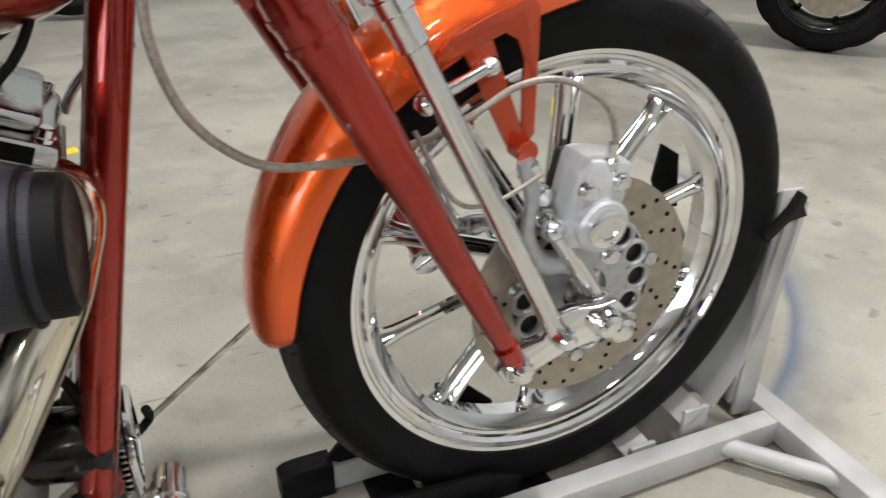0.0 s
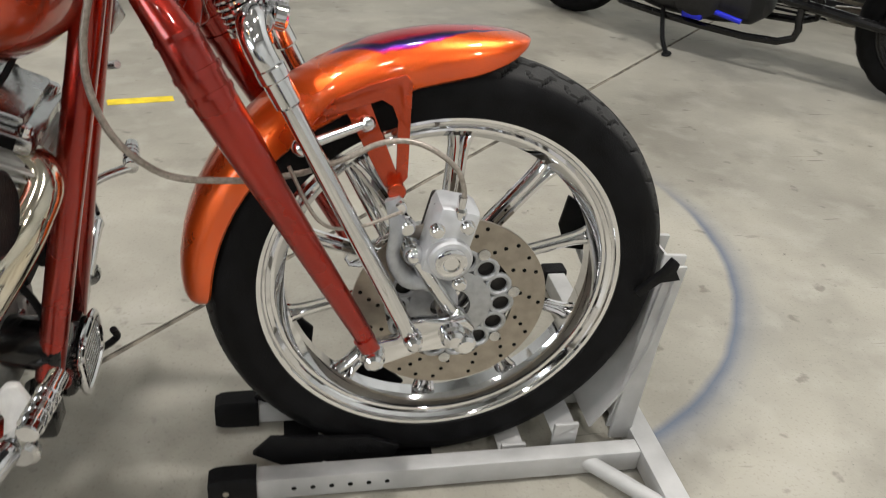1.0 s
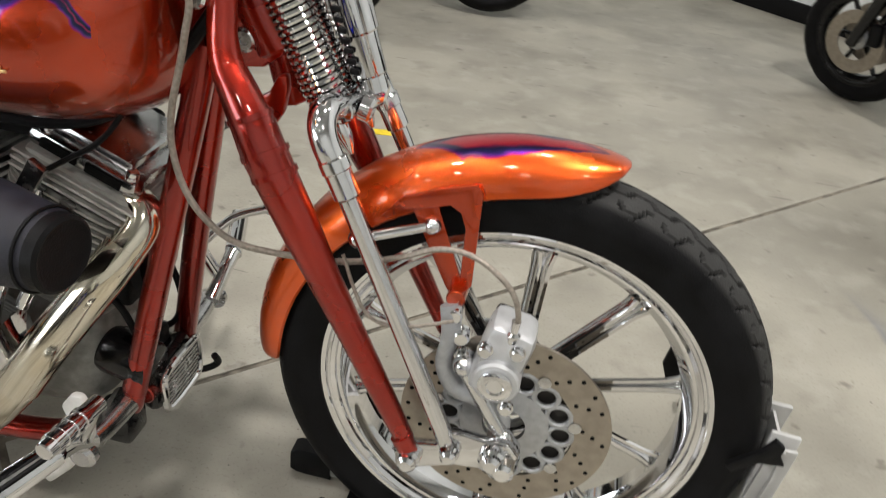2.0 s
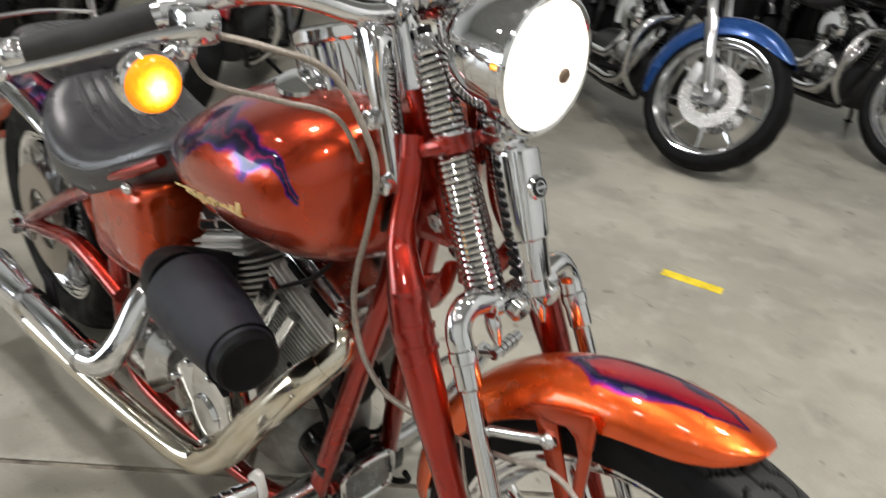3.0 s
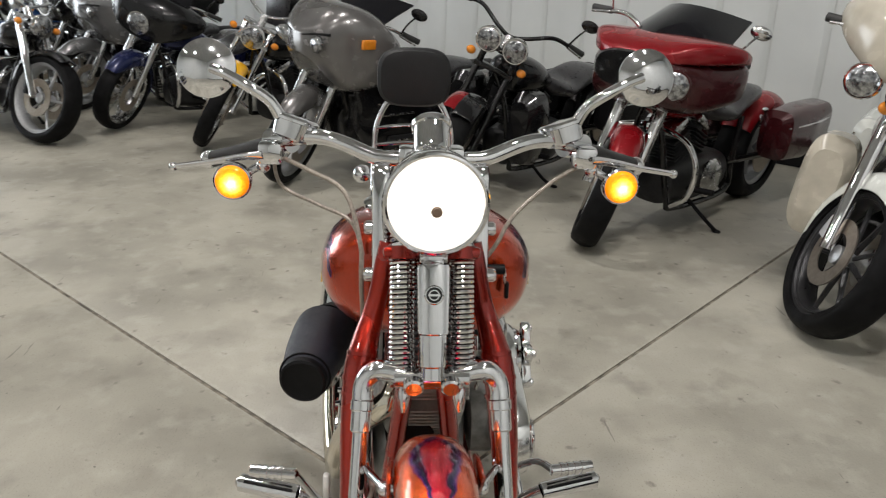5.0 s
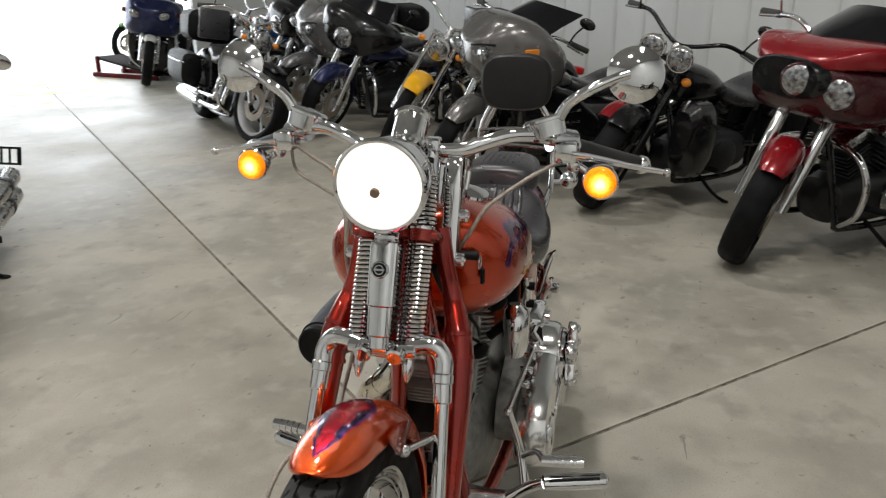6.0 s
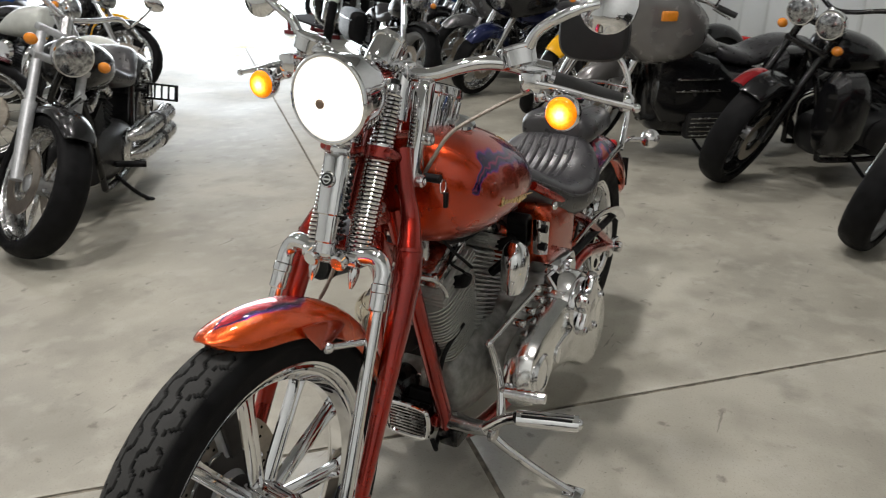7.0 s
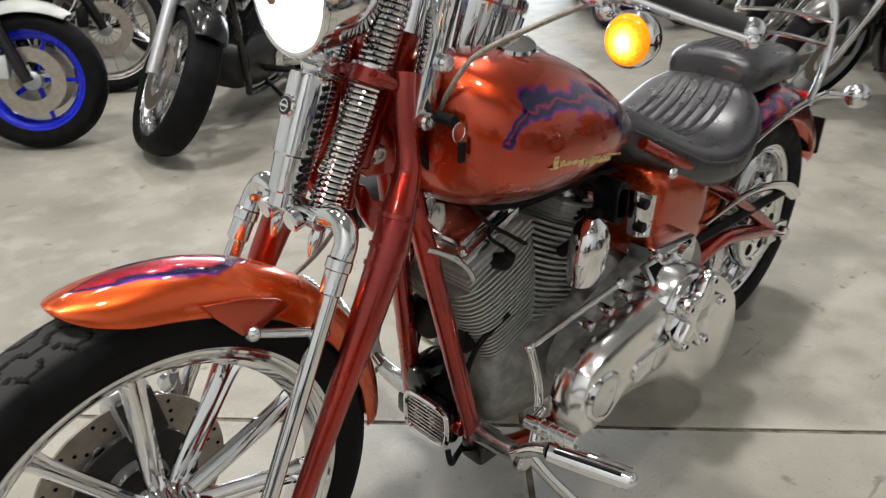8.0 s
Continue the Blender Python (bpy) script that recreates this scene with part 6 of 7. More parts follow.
# clutch cable, throttle cables, key
part("clutch_cable", tube([(-0.522, 0.275, 1.045), (-0.505, 0.225, 1.02), (-0.455, 0.15, 0.97), (-0.436, 0.118, 0.92), (-0.445, 0.085, 0.87)], 0.004, 8, 6), CABLE, bike)
part("throttle_cable", tube([(-0.545, -0.285, 1.045), (-0.53, -0.27, 1.00), (-0.495, -0.20, 0.975), (-0.46, -0.14, 0.955), (-0.435, -0.118, 0.90)], 0.0036, 8, 6), CABLE, bike)
fob = part("key_fob", box((-0.444, 0.139, 0.818), (-0.430, 0.147, 0.850), 0.004), BLACKPLASTIC, bike, "black key fob on a ring")
part("key_ring", tube([(-0.435 + 0.012 * math.cos(a), 0.138, 0.862 + 0.014 * math.sin(a)) for a in np.linspace(0, 2 * math.pi, 16, endpoint=False)], 0.0015, 6, 1, closed=True), CHROME, fob)
part("ignition_switch", rod((-0.428, 0.10, 0.878), (-0.428, 0.136, 0.878), 0.009), BLACKPLASTIC, bike)
part("kickstand", join(tube([(-0.64, 0.150, 0.185), (-0.655, 0.20, 0.135), (-0.70, 0.30, 0.050), (-0.722, 0.355, 0.012)], [0.014, 0.012, 0.011, 0.011], 14, 4), box((-0.75, 0.335, 0.0), (-0.70, 0.385, 0.012), 0.004)), CHROME, bike, "chrome side stand folded out")
part("stand_spring", spring((-0.64, 0.155, 0.17), (-0.69, 0.275, 0.065), 0.006, 0.006, 0.0014, 16, 5), CHROME, bike)

# ---- wheel chock under the front wheel ----
chock = thing("wheel_chock", "grey steel wheel chock with black plastic feet holding the front wheel", "wheel chock")
for sg in (-1, 1):
    ry = -0.102 if sg < 0 else 0.072
    rail = part("side_rail", box((-0.280, ry - 0.016, 0.008), (0.374, ry + 0.016, 0.052), 0.003), GREY_STEEL, chock)
    part("end_cap", rings_mesh([[Vector((x, ry + y * 0.0185, max(0.0, 0.029 + z * h))) for y, z in ((-1, -0.85), (-0.85, -1), (0.85, -1), (1, -0.85), (1, 0.85), (0.85, 1), (-0.85, 1), (-1, 0.85))] for x, h in ((-0.278, 0.029), (-0.325, 0.029), (-0.342, 0.027), (-0.352, 0.021))]), BLACKPLASTIC, rail, "black plastic end cap")
    part("cap_screw", lathe([(0.005, 0), (0.005, 0.002), (0.002, 0.003)], 12, along((-0.325, ry + sg * 0.0185, 0.032), (-0.325, sg, 0.032))), STEEL, rail)
    # dark caps on the rail, painted shade for its row of holes
    for k in range(6):
        part("rail_hole_cap", lathe([(0.0042, 0), (0.0042, 0.0005)], 12, along((-0.22 + 0.03 * k, ry + sg * 0.0162, 0.030), (-0.22 + 0.03 * k, sg * 1.0, 0.030))), HOLE_SHADE, rail)
    part("post", box((-0.020, -0.004, 0.0), (0.020, 0.004, 0.375), 0.002, Matrix.Translation((0.358, sg * 0.058, 0.030)) @ Matrix.Rotation(radians(4), 4, "Y") @ Matrix.Rotation(radians(sg * 4), 4, "X")), GREY_STEEL, chock)
    part("post_flange", box((0.340, sg * 0.058 - 0.022, 0.032), (0.380, sg * 0.058 + 0.003, 0.376), 0.002), GREY_STEEL, chock) if sg > 0 else part("post_web", plate([(0.334, 0.05), (0.374, 0.05), (0.400, 0.39), (0.367, 0.39)], 0.005, side_pose(-0.046)), GREY_STEEL, chock)
    part("outrigger", box((0.374, 0.0 if sg > 0 else -0.46, 0.010), (0.416, 0.46 if sg > 0 else 0.0, 0.052), 0.003), GREY_STEEL, chock)
    part("outrigger_foot", box((0.367, sg * 0.46 - 0.02, 0.0), (0.423, sg * 0.46 + 0.02, 0.058), 0.006), BLACKPLASTIC, chock)
    part("brace", rod((0.27, sg * 0.10, 0.031), (0.394, sg * 0.24, 0.031), 0.014), GREY_STEEL, chock)
for x, h, t in ((0.155, 0.060, 20), (0.245, 0.100, 32)):
    part("cradle_plate", box((-0.022, -0.078, 0.0), (0.022, 0.078, 0.005), 0.0015, Matrix.Translation((x, 0, h - 0.032)) @ Matrix.Rotation(radians(-t), 4, "Y")), GREY_STEEL, chock)
    for sg in (-1, 1):
        part("cradle_leg", box((x - 0.022, sg * 0.074 - 0.004, 0.030), (x + 0.022, sg * 0.074 + 0.004, h - 0.012), 0.002), GREY_STEEL, chock)
part("stop_plate", rings_mesh([[Vector((x + dx, y, z)) for dx, y in ((0, -0.058), (0.004, -0.058), (0.004, 0.058), (0, 0.058))] for x, z in ((0.296, 0.06), (0.342, 0.14), (0.369, 0.24), (0.378, 0.34), (0.378, 0.392))]), GREY_STEEL, chock)
for sg in (-1, 1):
    part("stop_pad", plate([(0.312, 0.356), (0.350, 0.394), (0.362, 0.416), (0.376, 0.406), (0.374, 0.392), (0.384, 0.376), (0.352, 0.372), (0.322, 0.346)], 0.010, side_pose(sg * 0.062 + 0.005), 0.002), BLACKPLASTIC, chock, "black plastic pad")
    part("rear_cradle", plate([(-0.285, 0.062), (-0.255, 0.095), (-0.10, 0.082), (-0.045, 0.058), (-0.06, 0.022), (-0.18, 0.016), (-0.235, 0.030)], 0.010, side_pose(sg * 0.066 + 0.005), 0.002), BLACKPLASTIC, chock, "black plastic rocking cradle")
part("cradle_floor", box((-0.235, -0.062, 0.0005), (0.02, 0.062, 0.0045), 0.001), BLACKPLASTIC, chock)
part("cradle_axle", rod((-0.17, -0.10, 0.030), (-0.17, 0.10, 0.030), 0.006), GREY_STEEL, chock)
part("front_paddle", plate([(0.222, 0.40), (0.230, 0.455), (0.262, 0.435), (0.275, 0.35), (0.24, 0.355)], 0.008, side_pose(0.078), 0.002), BLACKPLASTIC, chock)
part("rear_paddle", plate([(-0.245, 0.205), (-0.215, 0.240), (-0.182, 0.205), (-0.185, 0.165), (-0.225, 0.150)], 0.008, side_pose(0.078), 0.002), BLACKPLASTIC, chock)
part("low_paddle", plate([(-0.115, 0.135), (-0.075, 0.130), (-0.02, 0.075), (-0.04, 0.045), (-0.12, 0.055)], 0.008, side_pose(0.078), 0.002), BLACKPLASTIC, chock)
for p, q in (((-0.20, 0.086, 0.04), (-0.215, 0.084, 0.17)), ((-0.07, 0.086, 0.04), (-0.07, 0.084, 0.07)), ((0.35, 0.066, 0.20), (0.255, 0.086, 0.375))):
    part("paddle_arm", tube([p, q], 0.006, 8, 1), GREY_STEEL, chock)

# ---- the other parked motorcycles ----


def paint(name, colour, metal=0.2):
    return mat(name, colour, 0.25, metal, 0.08, 12, 0.0, 0.45, 0.04, spec=0.35)


P_WHITE, P_CREAM, P_RED, P_MAROON = paint("white_paint", (0.62, 0.64, 0.60), 0.0), paint("cream_paint", (0.50, 0.46, 0.38), 0.0), paint("red_paint", (0.22, 0.006, 0.010)), paint("maroon_paint", (0.045, 0.006, 0.008))
P_BLACK, P_GREY, P_SILVER, P_BLUE = paint("gloss_black_paint", (0.006, 0.006, 0.007)), paint("warm_grey_paint", (0.150, 0.145, 0.142), 0.5), paint("silver_paint", (0.22, 0.22, 0.225), 0.6), paint("blue_paint", (0.012, 0.06, 0.22), 0.3)
P_NAVY, P_YELLOW, P_GREEN, P_BLUERIM = paint("navy_paint", (0.012, 0.018, 0.07), 0.3), paint("yellow_paint", (0.80, 0.42, 0.01), 0.0), paint("green_plastic", (0.07, 0.24, 0.02), 0.0), paint("bright_blue_rim", (0.01, 0.02, 0.62), 0.1)
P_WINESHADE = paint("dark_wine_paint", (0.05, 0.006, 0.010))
DARK_WHEEL = mat("dark_cast_wheel", (0.03, 0.03, 0.032), 0.35, 0.4, 0.2, 40, 0.1)
DARK_ENGINE = mat("dark_engine_finish", (0.018, 0.018, 0.019), 0.42, 0.3, 0.2, 60, 0.2)
SCREEN = mat("smoked_screen", (0.006, 0.006, 0.008), 0.08, 0.0, 0.1, 10, 0.0, 0.2, spec=0.35)


def simple_tyre(cx, r, half, r_rim, y0=0.0, n=64, grooves=True, m=None):
    def tread(j, n_, u):
        return 0.006 if grooves and (j % 4 == 0) and 0.08 < abs(u) < 0.5 else 0.0

    bm = tyre_mesh(cx, r, y0, r, r_rim, half, tread, n, 17)
    if m is not None:
        bm.transform(m)
    return bm


def turned(bm, m):
    bm.transform(m)
    return bm


def parked_bike(label, place, heading, steer=24, lean=8, style="cruiser", body=None, second=None, wheel=None, fwheel=0.33, rwheel=0.33, base=1.62, rake=30, spokes=9, fairing="", bags=False, fend=True, fend_paint=None, fork=None, guard=True, lamps=1, trunk=False, width=0.065, group="parked motorcycles", engine=None, bars=0.34, knobby=False, lift=0.0, lampz=0.0):
    """A parked motorcycle; origin on the floor under the front axle, x forward; the fork turned by steer, the whole leaning on its stand."""
    body, second, wheel, fork, engine = body or P_BLACK, second or body or P_BLACK, wheel or CHROME_DULL, fork or CHROME, engine or DARK_ENGINE
    root = thing("parked_motorcycle", label, "motorcycle", group)
    root.matrix_basis = Matrix.Translation(place) @ Matrix.Rotation(radians(heading), 4, "Z") @ Matrix.Rotation(radians(-lean), 4, "X")
    ra = math.tan(radians(rake))
    headz = 0.86
    headp = Vector((-ra * (headz - fwheel) + 0.02, 0, headz))
    axis = Vector((-ra, 0, 1)).normalized()
    S = Matrix.Translation(headp) @ Matrix.Rotation(radians(steer), 4, axis) @ Matrix.Translation(-headp)
    F = lambda bm: turned(bm, S)
    G = F if lamps != 3 else (lambda bm: bm)
    rr = fwheel * (0.82 if fwheel > 0.31 else 0.74)
    # front wheel
    fw = part("front_wheel", F(turned(wheel_rim(0, fwheel, rr, width * 0.75, n=48), Matrix())), wheel, root)
    part("tyre", simple_tyre(0, fwheel, width, rr - 0.006, m=S, n=88 if knobby else 64), RUBBER, fw)
    for k in range(spokes):
        a = 2 * math.pi * k / spokes
        d = Vector((math.cos(a), 0, math.sin(a)))
        c = Vector((0, 0, fwheel))
        part("spoke", F(tube([c + d * 0.03, c + d * (rr - 0.035)], [0.014, 0.010] if spokes < 14 else 0.003, 6, 1, flat=0.7)), wheel, fw)
    part("hub", F(lathe([(0.02, -0.07), (0.04, -0.06), (0.04, 0.06), (0.02, 0.07)], 20, Matrix.Translation((0, 0, fwheel)) @ Matrix.Rotation(radians(90), 4, "X"))), ALLOY, fw)
    for sg in (-1, 1):
        part("brake_disc", F(lathe([(0.145, sg * 0.074 - 0.003), (0.145, sg * 0.074 + 0.003), (0.085, sg * 0.074 + 0.003), (0.085, sg * 0.074 - 0.003)], 36, Matrix.Translation((0, 0, fwheel)) @ Matrix.Rotation(radians(90), 4, "X"), closed=True)), CHROME_DULL if wheel is CHROME else DISC, fw)
        part("caliper", F(box((-0.13, sg * 0.09 - 0.02, fwheel + 0.01), (-0.07, sg * 0.09 + 0.02, fwheel + 0.11), 0.012)), BLACKPLASTIC if second is P_BLACK else CALIPER, fw)
        lo, hi = Vector((0.0, sg * 0.105, fwheel)), Vector((headp.x, sg * 0.105, headz)) + axis * 0.06
        fk = part("fork_leg", F(tube([lo, lo.lerp(hi, 0.52)], [0.026, 0.031], 18, 1)), CHROME if fork is CHROME else fork, root)
        part("fork_tube", F(tube([lo.lerp(hi, 0.50), hi], 0.021 if style != "bagger" else 0.03, 16, 1)), fork, fk)
        part("turn_signal", F(ball(headp + Vector((0.06, sg * 0.17, 0.02)), 0.026, 0.030, 0.026, 16)), AMBER, root, "amber turn signal")
    for dz in (-0.04, 0.07):
        part("fork_yoke", F(box((headp.x - ra * dz - 0.03, -0.13, headz + dz - 0.015), (headp.x - ra * dz + 0.03, 0.13, headz + dz + 0.015), 0.008)), fork if fork is not CHROME else CHROME_DULL, root)
    if fend:
        full = fend == "full"
        part("front_fender", F(arc_guard((0, fwheel), [(200 if full else 165, fwheel + 0.016, 0.07, 0.05), (170 if full else 140, fwheel + 0.034, 0.085, 0.085 if full else 0.05), (120, fwheel + 0.04, 0.088, 0.10 if full else 0.055), (85, fwheel + 0.04, 0.086, 0.09 if full else 0.05), (60, fwheel + 0.034, 0.072, 0.06 if full else 0.03), (48 if full else 58, fwheel + 0.030, 0.05, 0.02)], 0.08)), fend_paint or body, root)
    # lamps
    if lamps == 1:
        c = headp + Vector((0.13, 0, 0.02 + lampz))
        hl = part("headlight", F(lathe([(0.088, 0), (0.092, -0.01), (0.088, -0.05), (0.06, -0.10), (0.02, -0.12)], 28, along(c, c + Vector((1, 0, 0))))), CHROME if not fairing else body, root)
        part("lens", F(lathe([(0.083, 0), (0.07, 0.012), (0.04, 0.022), (0.005, 0.026)], 28, along(c, c + Vector((1, 0, 0))))), LENS_CLEAR, hl, "clear headlight lens")
    elif lamps >= 2:
        for y, r in ((-0.088, 0.074), (0.088, 0.074)) if lamps == 2 else ((-0.215, 0.066), (0, 0.112), (0.215, 0.066)):
            c = headp + (Vector((0.15 - abs(y) * 0.3 + (0.08 if lamps == 3 else 0.0), y, 0.03 + lampz)) if fairing != "shark" else Vector((0.280, y, 0.085)))
            hl = part("headlight", G(lathe([(r, 0), (r + 0.006, -0.008), (r, -0.05), (r * 0.6, -0.09)], 24, along(c, c + Vector((1, 0, 0))))), CHROME if fairing != "shark" else second, root)
            part("lens", G(lathe([(r * 0.93, 0), (r * 0.7, 0.012), (r * 0.1, 0.02)], 24, along(c, c + Vector((1, 0, 0))))), LENS_CLEAR, hl, "clear headlight lens")
    # bars
    bx = headp + axis * 0.15
    bar = [bx + Vector((-0.02, 0, 0.02)), bx + Vector((-0.03, 0.10, 0.05)), bx + Vector((-0.08, bars * 0.7, 0.11)), bx + Vector((-0.16, bars, 0.09)), bx + Vector((-0.24, bars + 0.10, 0.06))]
    part("handlebar", F(tube([Vector((p.x, -p.y, p.z)) for p in bar[:0:-1]] + bar, 0.013, 12, 5)), CHROME if second is not P_BLACK or fork is CHROME else BLACK, root)
    part("riser", F(rod(headp + axis * 0.06, bx + Vector((-0.02, 0, 0.02)), 0.03)), CHROME_DULL, root)
    for sg in (-1, 1):
        f = lambda p: Vector((p.x, sg * p.y, p.z))
        part("grip", F(tube([f(bar[3]), f(bar[4])], 0.019, 12, 1)), GRIP, root)
        part("lever", F(tube([f(bar[3]) + Vector((0.05, 0, 0)), f(bar[4]) + Vector((0.06, 0, -0.01))], 0.007, 8, 1)), CHROME_DULL, root)
        mp = f(bar[3]) + Vector((0.0, sg * 0.07, 0.16))
        ms = part("mirror", F(join(tube([f(bar[3]) + Vector((0.02, 0, 0.01)), f(bar[3]) + Vector((0.04, sg * 0.03, 0.09)), mp], 0.006, 8, 4), ball(mp, 0.02, 0.058, 0.036, 16))), CHROME if second is not P_BLACK else BLACK, root)
    # body
    tank_rows = [(headp.x - 0.06, 0.06, 0.72, 0.84), (headp.x - 0.10, 0.13, 0.68, 0.89), (headp.x - 0.22, 0.165, 0.66, 0.90), (headp.x - 0.36, 0.15, 0.66, 0.86), (headp.x - 0.50, 0.10, 0.67, 0.77), (headp.x - 0.55, 0.05, 0.68, 0.73)]
    part("fuel_tank", rings_mesh([oval_ring(x, hw, a, b, 28, 2.4) for x, hw, a, b in interp_rows(tank_rows, 22)]), body, root)
    sx = headp.x - 0.50
    seat_rows = [(sx, 0.08, 0.66, 0.75), (sx - 0.06, 0.13, 0.62, 0.74), (sx - 0.22, 0.17, 0.60, 0.70), (sx - 0.36, 0.15, 0.62, 0.76), (sx - 0.50, 0.13, 0.66, 0.79), (sx - 0.66, 0.09, 0.67, 0.77)]
    part("seat", rings_mesh([oval_ring(x, hw, a, b, 24, 2.8) for x, hw, a, b in interp_rows(seat_rows, 22)]), LEATHER, root, "black leather seat")
    rx = -base
    part("rear_fender", arc_guard((rx, rwheel), [(30, rwheel + 0.03, 0.10, 0.06), (70, rwheel + 0.045, 0.11, 0.08), (110, rwheel + 0.05, 0.11, 0.09), (150, rwheel + 0.05, 0.10, 0.07), (172, rwheel + 0.045, 0.07, 0.03)], 0.1), body, root)
    part("tail_light", box((rx - rwheel - 0.09, -0.05, rwheel + 0.18), (rx - rwheel - 0.02, 0.05, rwheel + 0.25), 0.012), RED_LENS, root)
    rwid = width * 1.5
    rw = part("rear_wheel", wheel_rim(rx, rwheel, rwheel * 0.72, rwid * 0.75, n=40), wheel, root)
    part("tyre", simple_tyre(rx, rwheel, rwid, rwheel * 0.70), RUBBER, rw)
    for k in range(7):
        a = 2 * math.pi * k / 7
        part("spoke", tube([(rx, 0, rwheel), (rx + (rwheel * 0.62) * math.cos(a), 0, rwheel + (rwheel * 0.62) * math.sin(a))], 0.014, 6, 1, flat=0.7), wheel, rw)
    part("rear_disc", lathe([(0.14, 0.10), (0.14, 0.106), (0.03, 0.106), (0.03, 0.10)], 28, Matrix.Translation((rx, 0, rwheel)) @ Matrix.Rotation(radians(-90), 4, "X"), closed=True), DISC, rw)
    for sg in (-1, 1):
        part("swingarm", tube([(rx + 0.60, sg * 0.13, 0.36), (rx, sg * 0.135, rwheel)], 0.022, 10, 1), BLACK, root)
        part("frame_tube", tube([(headp.x, 0, 0.80), (headp.x - 0.05, sg * 0.08, 0.60), (headp.x - 0.12, sg * 0.14, 0.25), (headp.x - 0.20, sg * 0.15, 0.18), (rx + 0.58, sg * 0.15, 0.18), (rx + 0.52, sg * 0.13, 0.35), (rx + 0.48, sg * 0.12, 0.62)], 0.017, 10, 4), BLACK, root)
        part("shock", join(tube([(rx + 0.10, sg * 0.14, rwheel + 0.02), (rx + 0.22, sg * 0.14, 0.64)], 0.018, 10, 1), spring((rx + 0.12, sg * 0.14, rwheel + 0.08), (rx + 0.21, sg * 0.14, 0.60), 0.026, 0.026, 0.005, 9, 5)), CHROME_DULL, root)
        part("foot_peg", rod((headp.x - 0.30, sg * 0.16, 0.28), (headp.x - 0.32, sg * 0.31, 0.29), 0.017), BLACKPLASTIC, root)
    # engine
    ex = headp.x - 0.34
    part("crankcase", rings_mesh([oval_ring(x, hw, a, b, 24, 3.0) for x, hw, a, b in ((ex + 0.20, 0.08, 0.22, 0.36), (ex + 0.17, 0.13, 0.18, 0.40), (ex, 0.17, 0.16, 0.44), (ex - 0.25, 0.18, 0.17, 0.44), (ex - 0.42, 0.15, 0.19, 0.42), (ex - 0.46, 0.09, 0.22, 0.38))]), engine, root)
    for lean_c in (24, -24):
        mc = Matrix.Translation((ex - 0.05, 0, 0.30)) @ Matrix.Rotation(radians(lean_c), 4, "Y")
        cy = part("cylinder", rod(mc @ Vector((0, 0, 0.10)), mc @ Vector((0, 0, 0.34)), 0.065), engine, root)
        for k in range(8):
            part("fin", box((-0.085, -0.088, 0.12 + k * 0.022), (0.085, 0.088, 0.128 + k * 0.022), 0.003, mc, 1), engine, cy)
        part("rocker_cover", box((-0.08, -0.085, 0.31), (0.08, 0.085, 0.37), 0.02, mc), CHROME_DULL if second is not P_BLACK else BLACK, cy)
    for sg in (-1, 1):
        part("engine_cover", lathe([(0.11, 0), (0.115, 0.015), (0.09, 0.035), (0.03, 0.045), (0.004, 0.046)], 28, along((ex - 0.18 * (sg > 0), sg * 0.165, 0.31), (ex - 0.18 * (sg > 0), sg * 1.0, 0.31))), CHROME_DULL if second is not P_BLACK else engine, root)
    part("air_cleaner", lathe([(0.085, 0), (0.09, 0.02), (0.075, 0.05), (0.02, 0.06)], 28, along((ex - 0.05, -0.14, 0.55), (ex - 0.05, -1.0, 0.55))), CHROME, root)
    for k, z in ((0, 0.22), (1, 0.32)):
        exh = part("exhaust", tube([(ex + 0.12 - 0.25 * k, -0.08, 0.52), (ex + 0.16 - 0.22 * k, -0.16, 0.44), (ex + 0.05 - 0.15 * k, -0.20, z + 0.02), (ex - 0.20, -0.21, z), (rx + 0.45, -0.215, z)], 0.026, 14, 5), CHROME, root)
        part("muffler", tube([(rx + 0.48, -0.215, z), (rx + 0.40, -0.22, z), (rx - 0.20, -0.235, z + 0.04)], [0.030, 0.045, 0.048], 18, 3), CHROME if style != "race" else STEEL, exh)
    part("kickstand", join(tube([(ex - 0.02, 0.15, 0.20), (ex - 0.08, 0.24, 0.10), (ex - 0.14, 0.30, 0.30 * math.tan(radians(lean)) + 0.006)], 0.011, 10, 3), ball((ex - 0.14, 0.30, 0.30 * math.tan(radians(lean)) + 0.008), 0.022, 0.03, 0.010, 12)), BLACKPLASTIC, root, "black side stand folded out")
    if guard:
        for sg in (-1, 1):
            part("engine_guard", tube([(headp.x - 0.10, sg * 0.06, 0.62), (headp.x - 0.08, sg * 0.22, 0.58), (headp.x - 0.07, sg * 0.30, 0.46), (headp.x - 0.09, sg * 0.27, 0.30), (headp.x - 0.14, sg * 0.15, 0.20)], 0.016, 12, 5), CHROME, root, "chrome engine guard bar")
    if bags:
        for sg in (-1, 1):
            bag = part("saddlebag", rings_mesh([oval_ring(x, hw, a, b, 28, 3.6, sg * 0.26) for x, hw, a, b in ((rx + 0.32, 0.05, 0.42, 0.62), (rx + 0.28, 0.10, 0.36, 0.66), (rx, 0.115, 0.34, 0.68), (rx - 0.28, 0.105, 0.38, 0.68), (rx - 0.34, 0.06, 0.44, 0.64))]), BLACKPLASTIC if fairing == "wing" or body is P_BLACK else P_MAROON if second is P_MAROON else body, root)
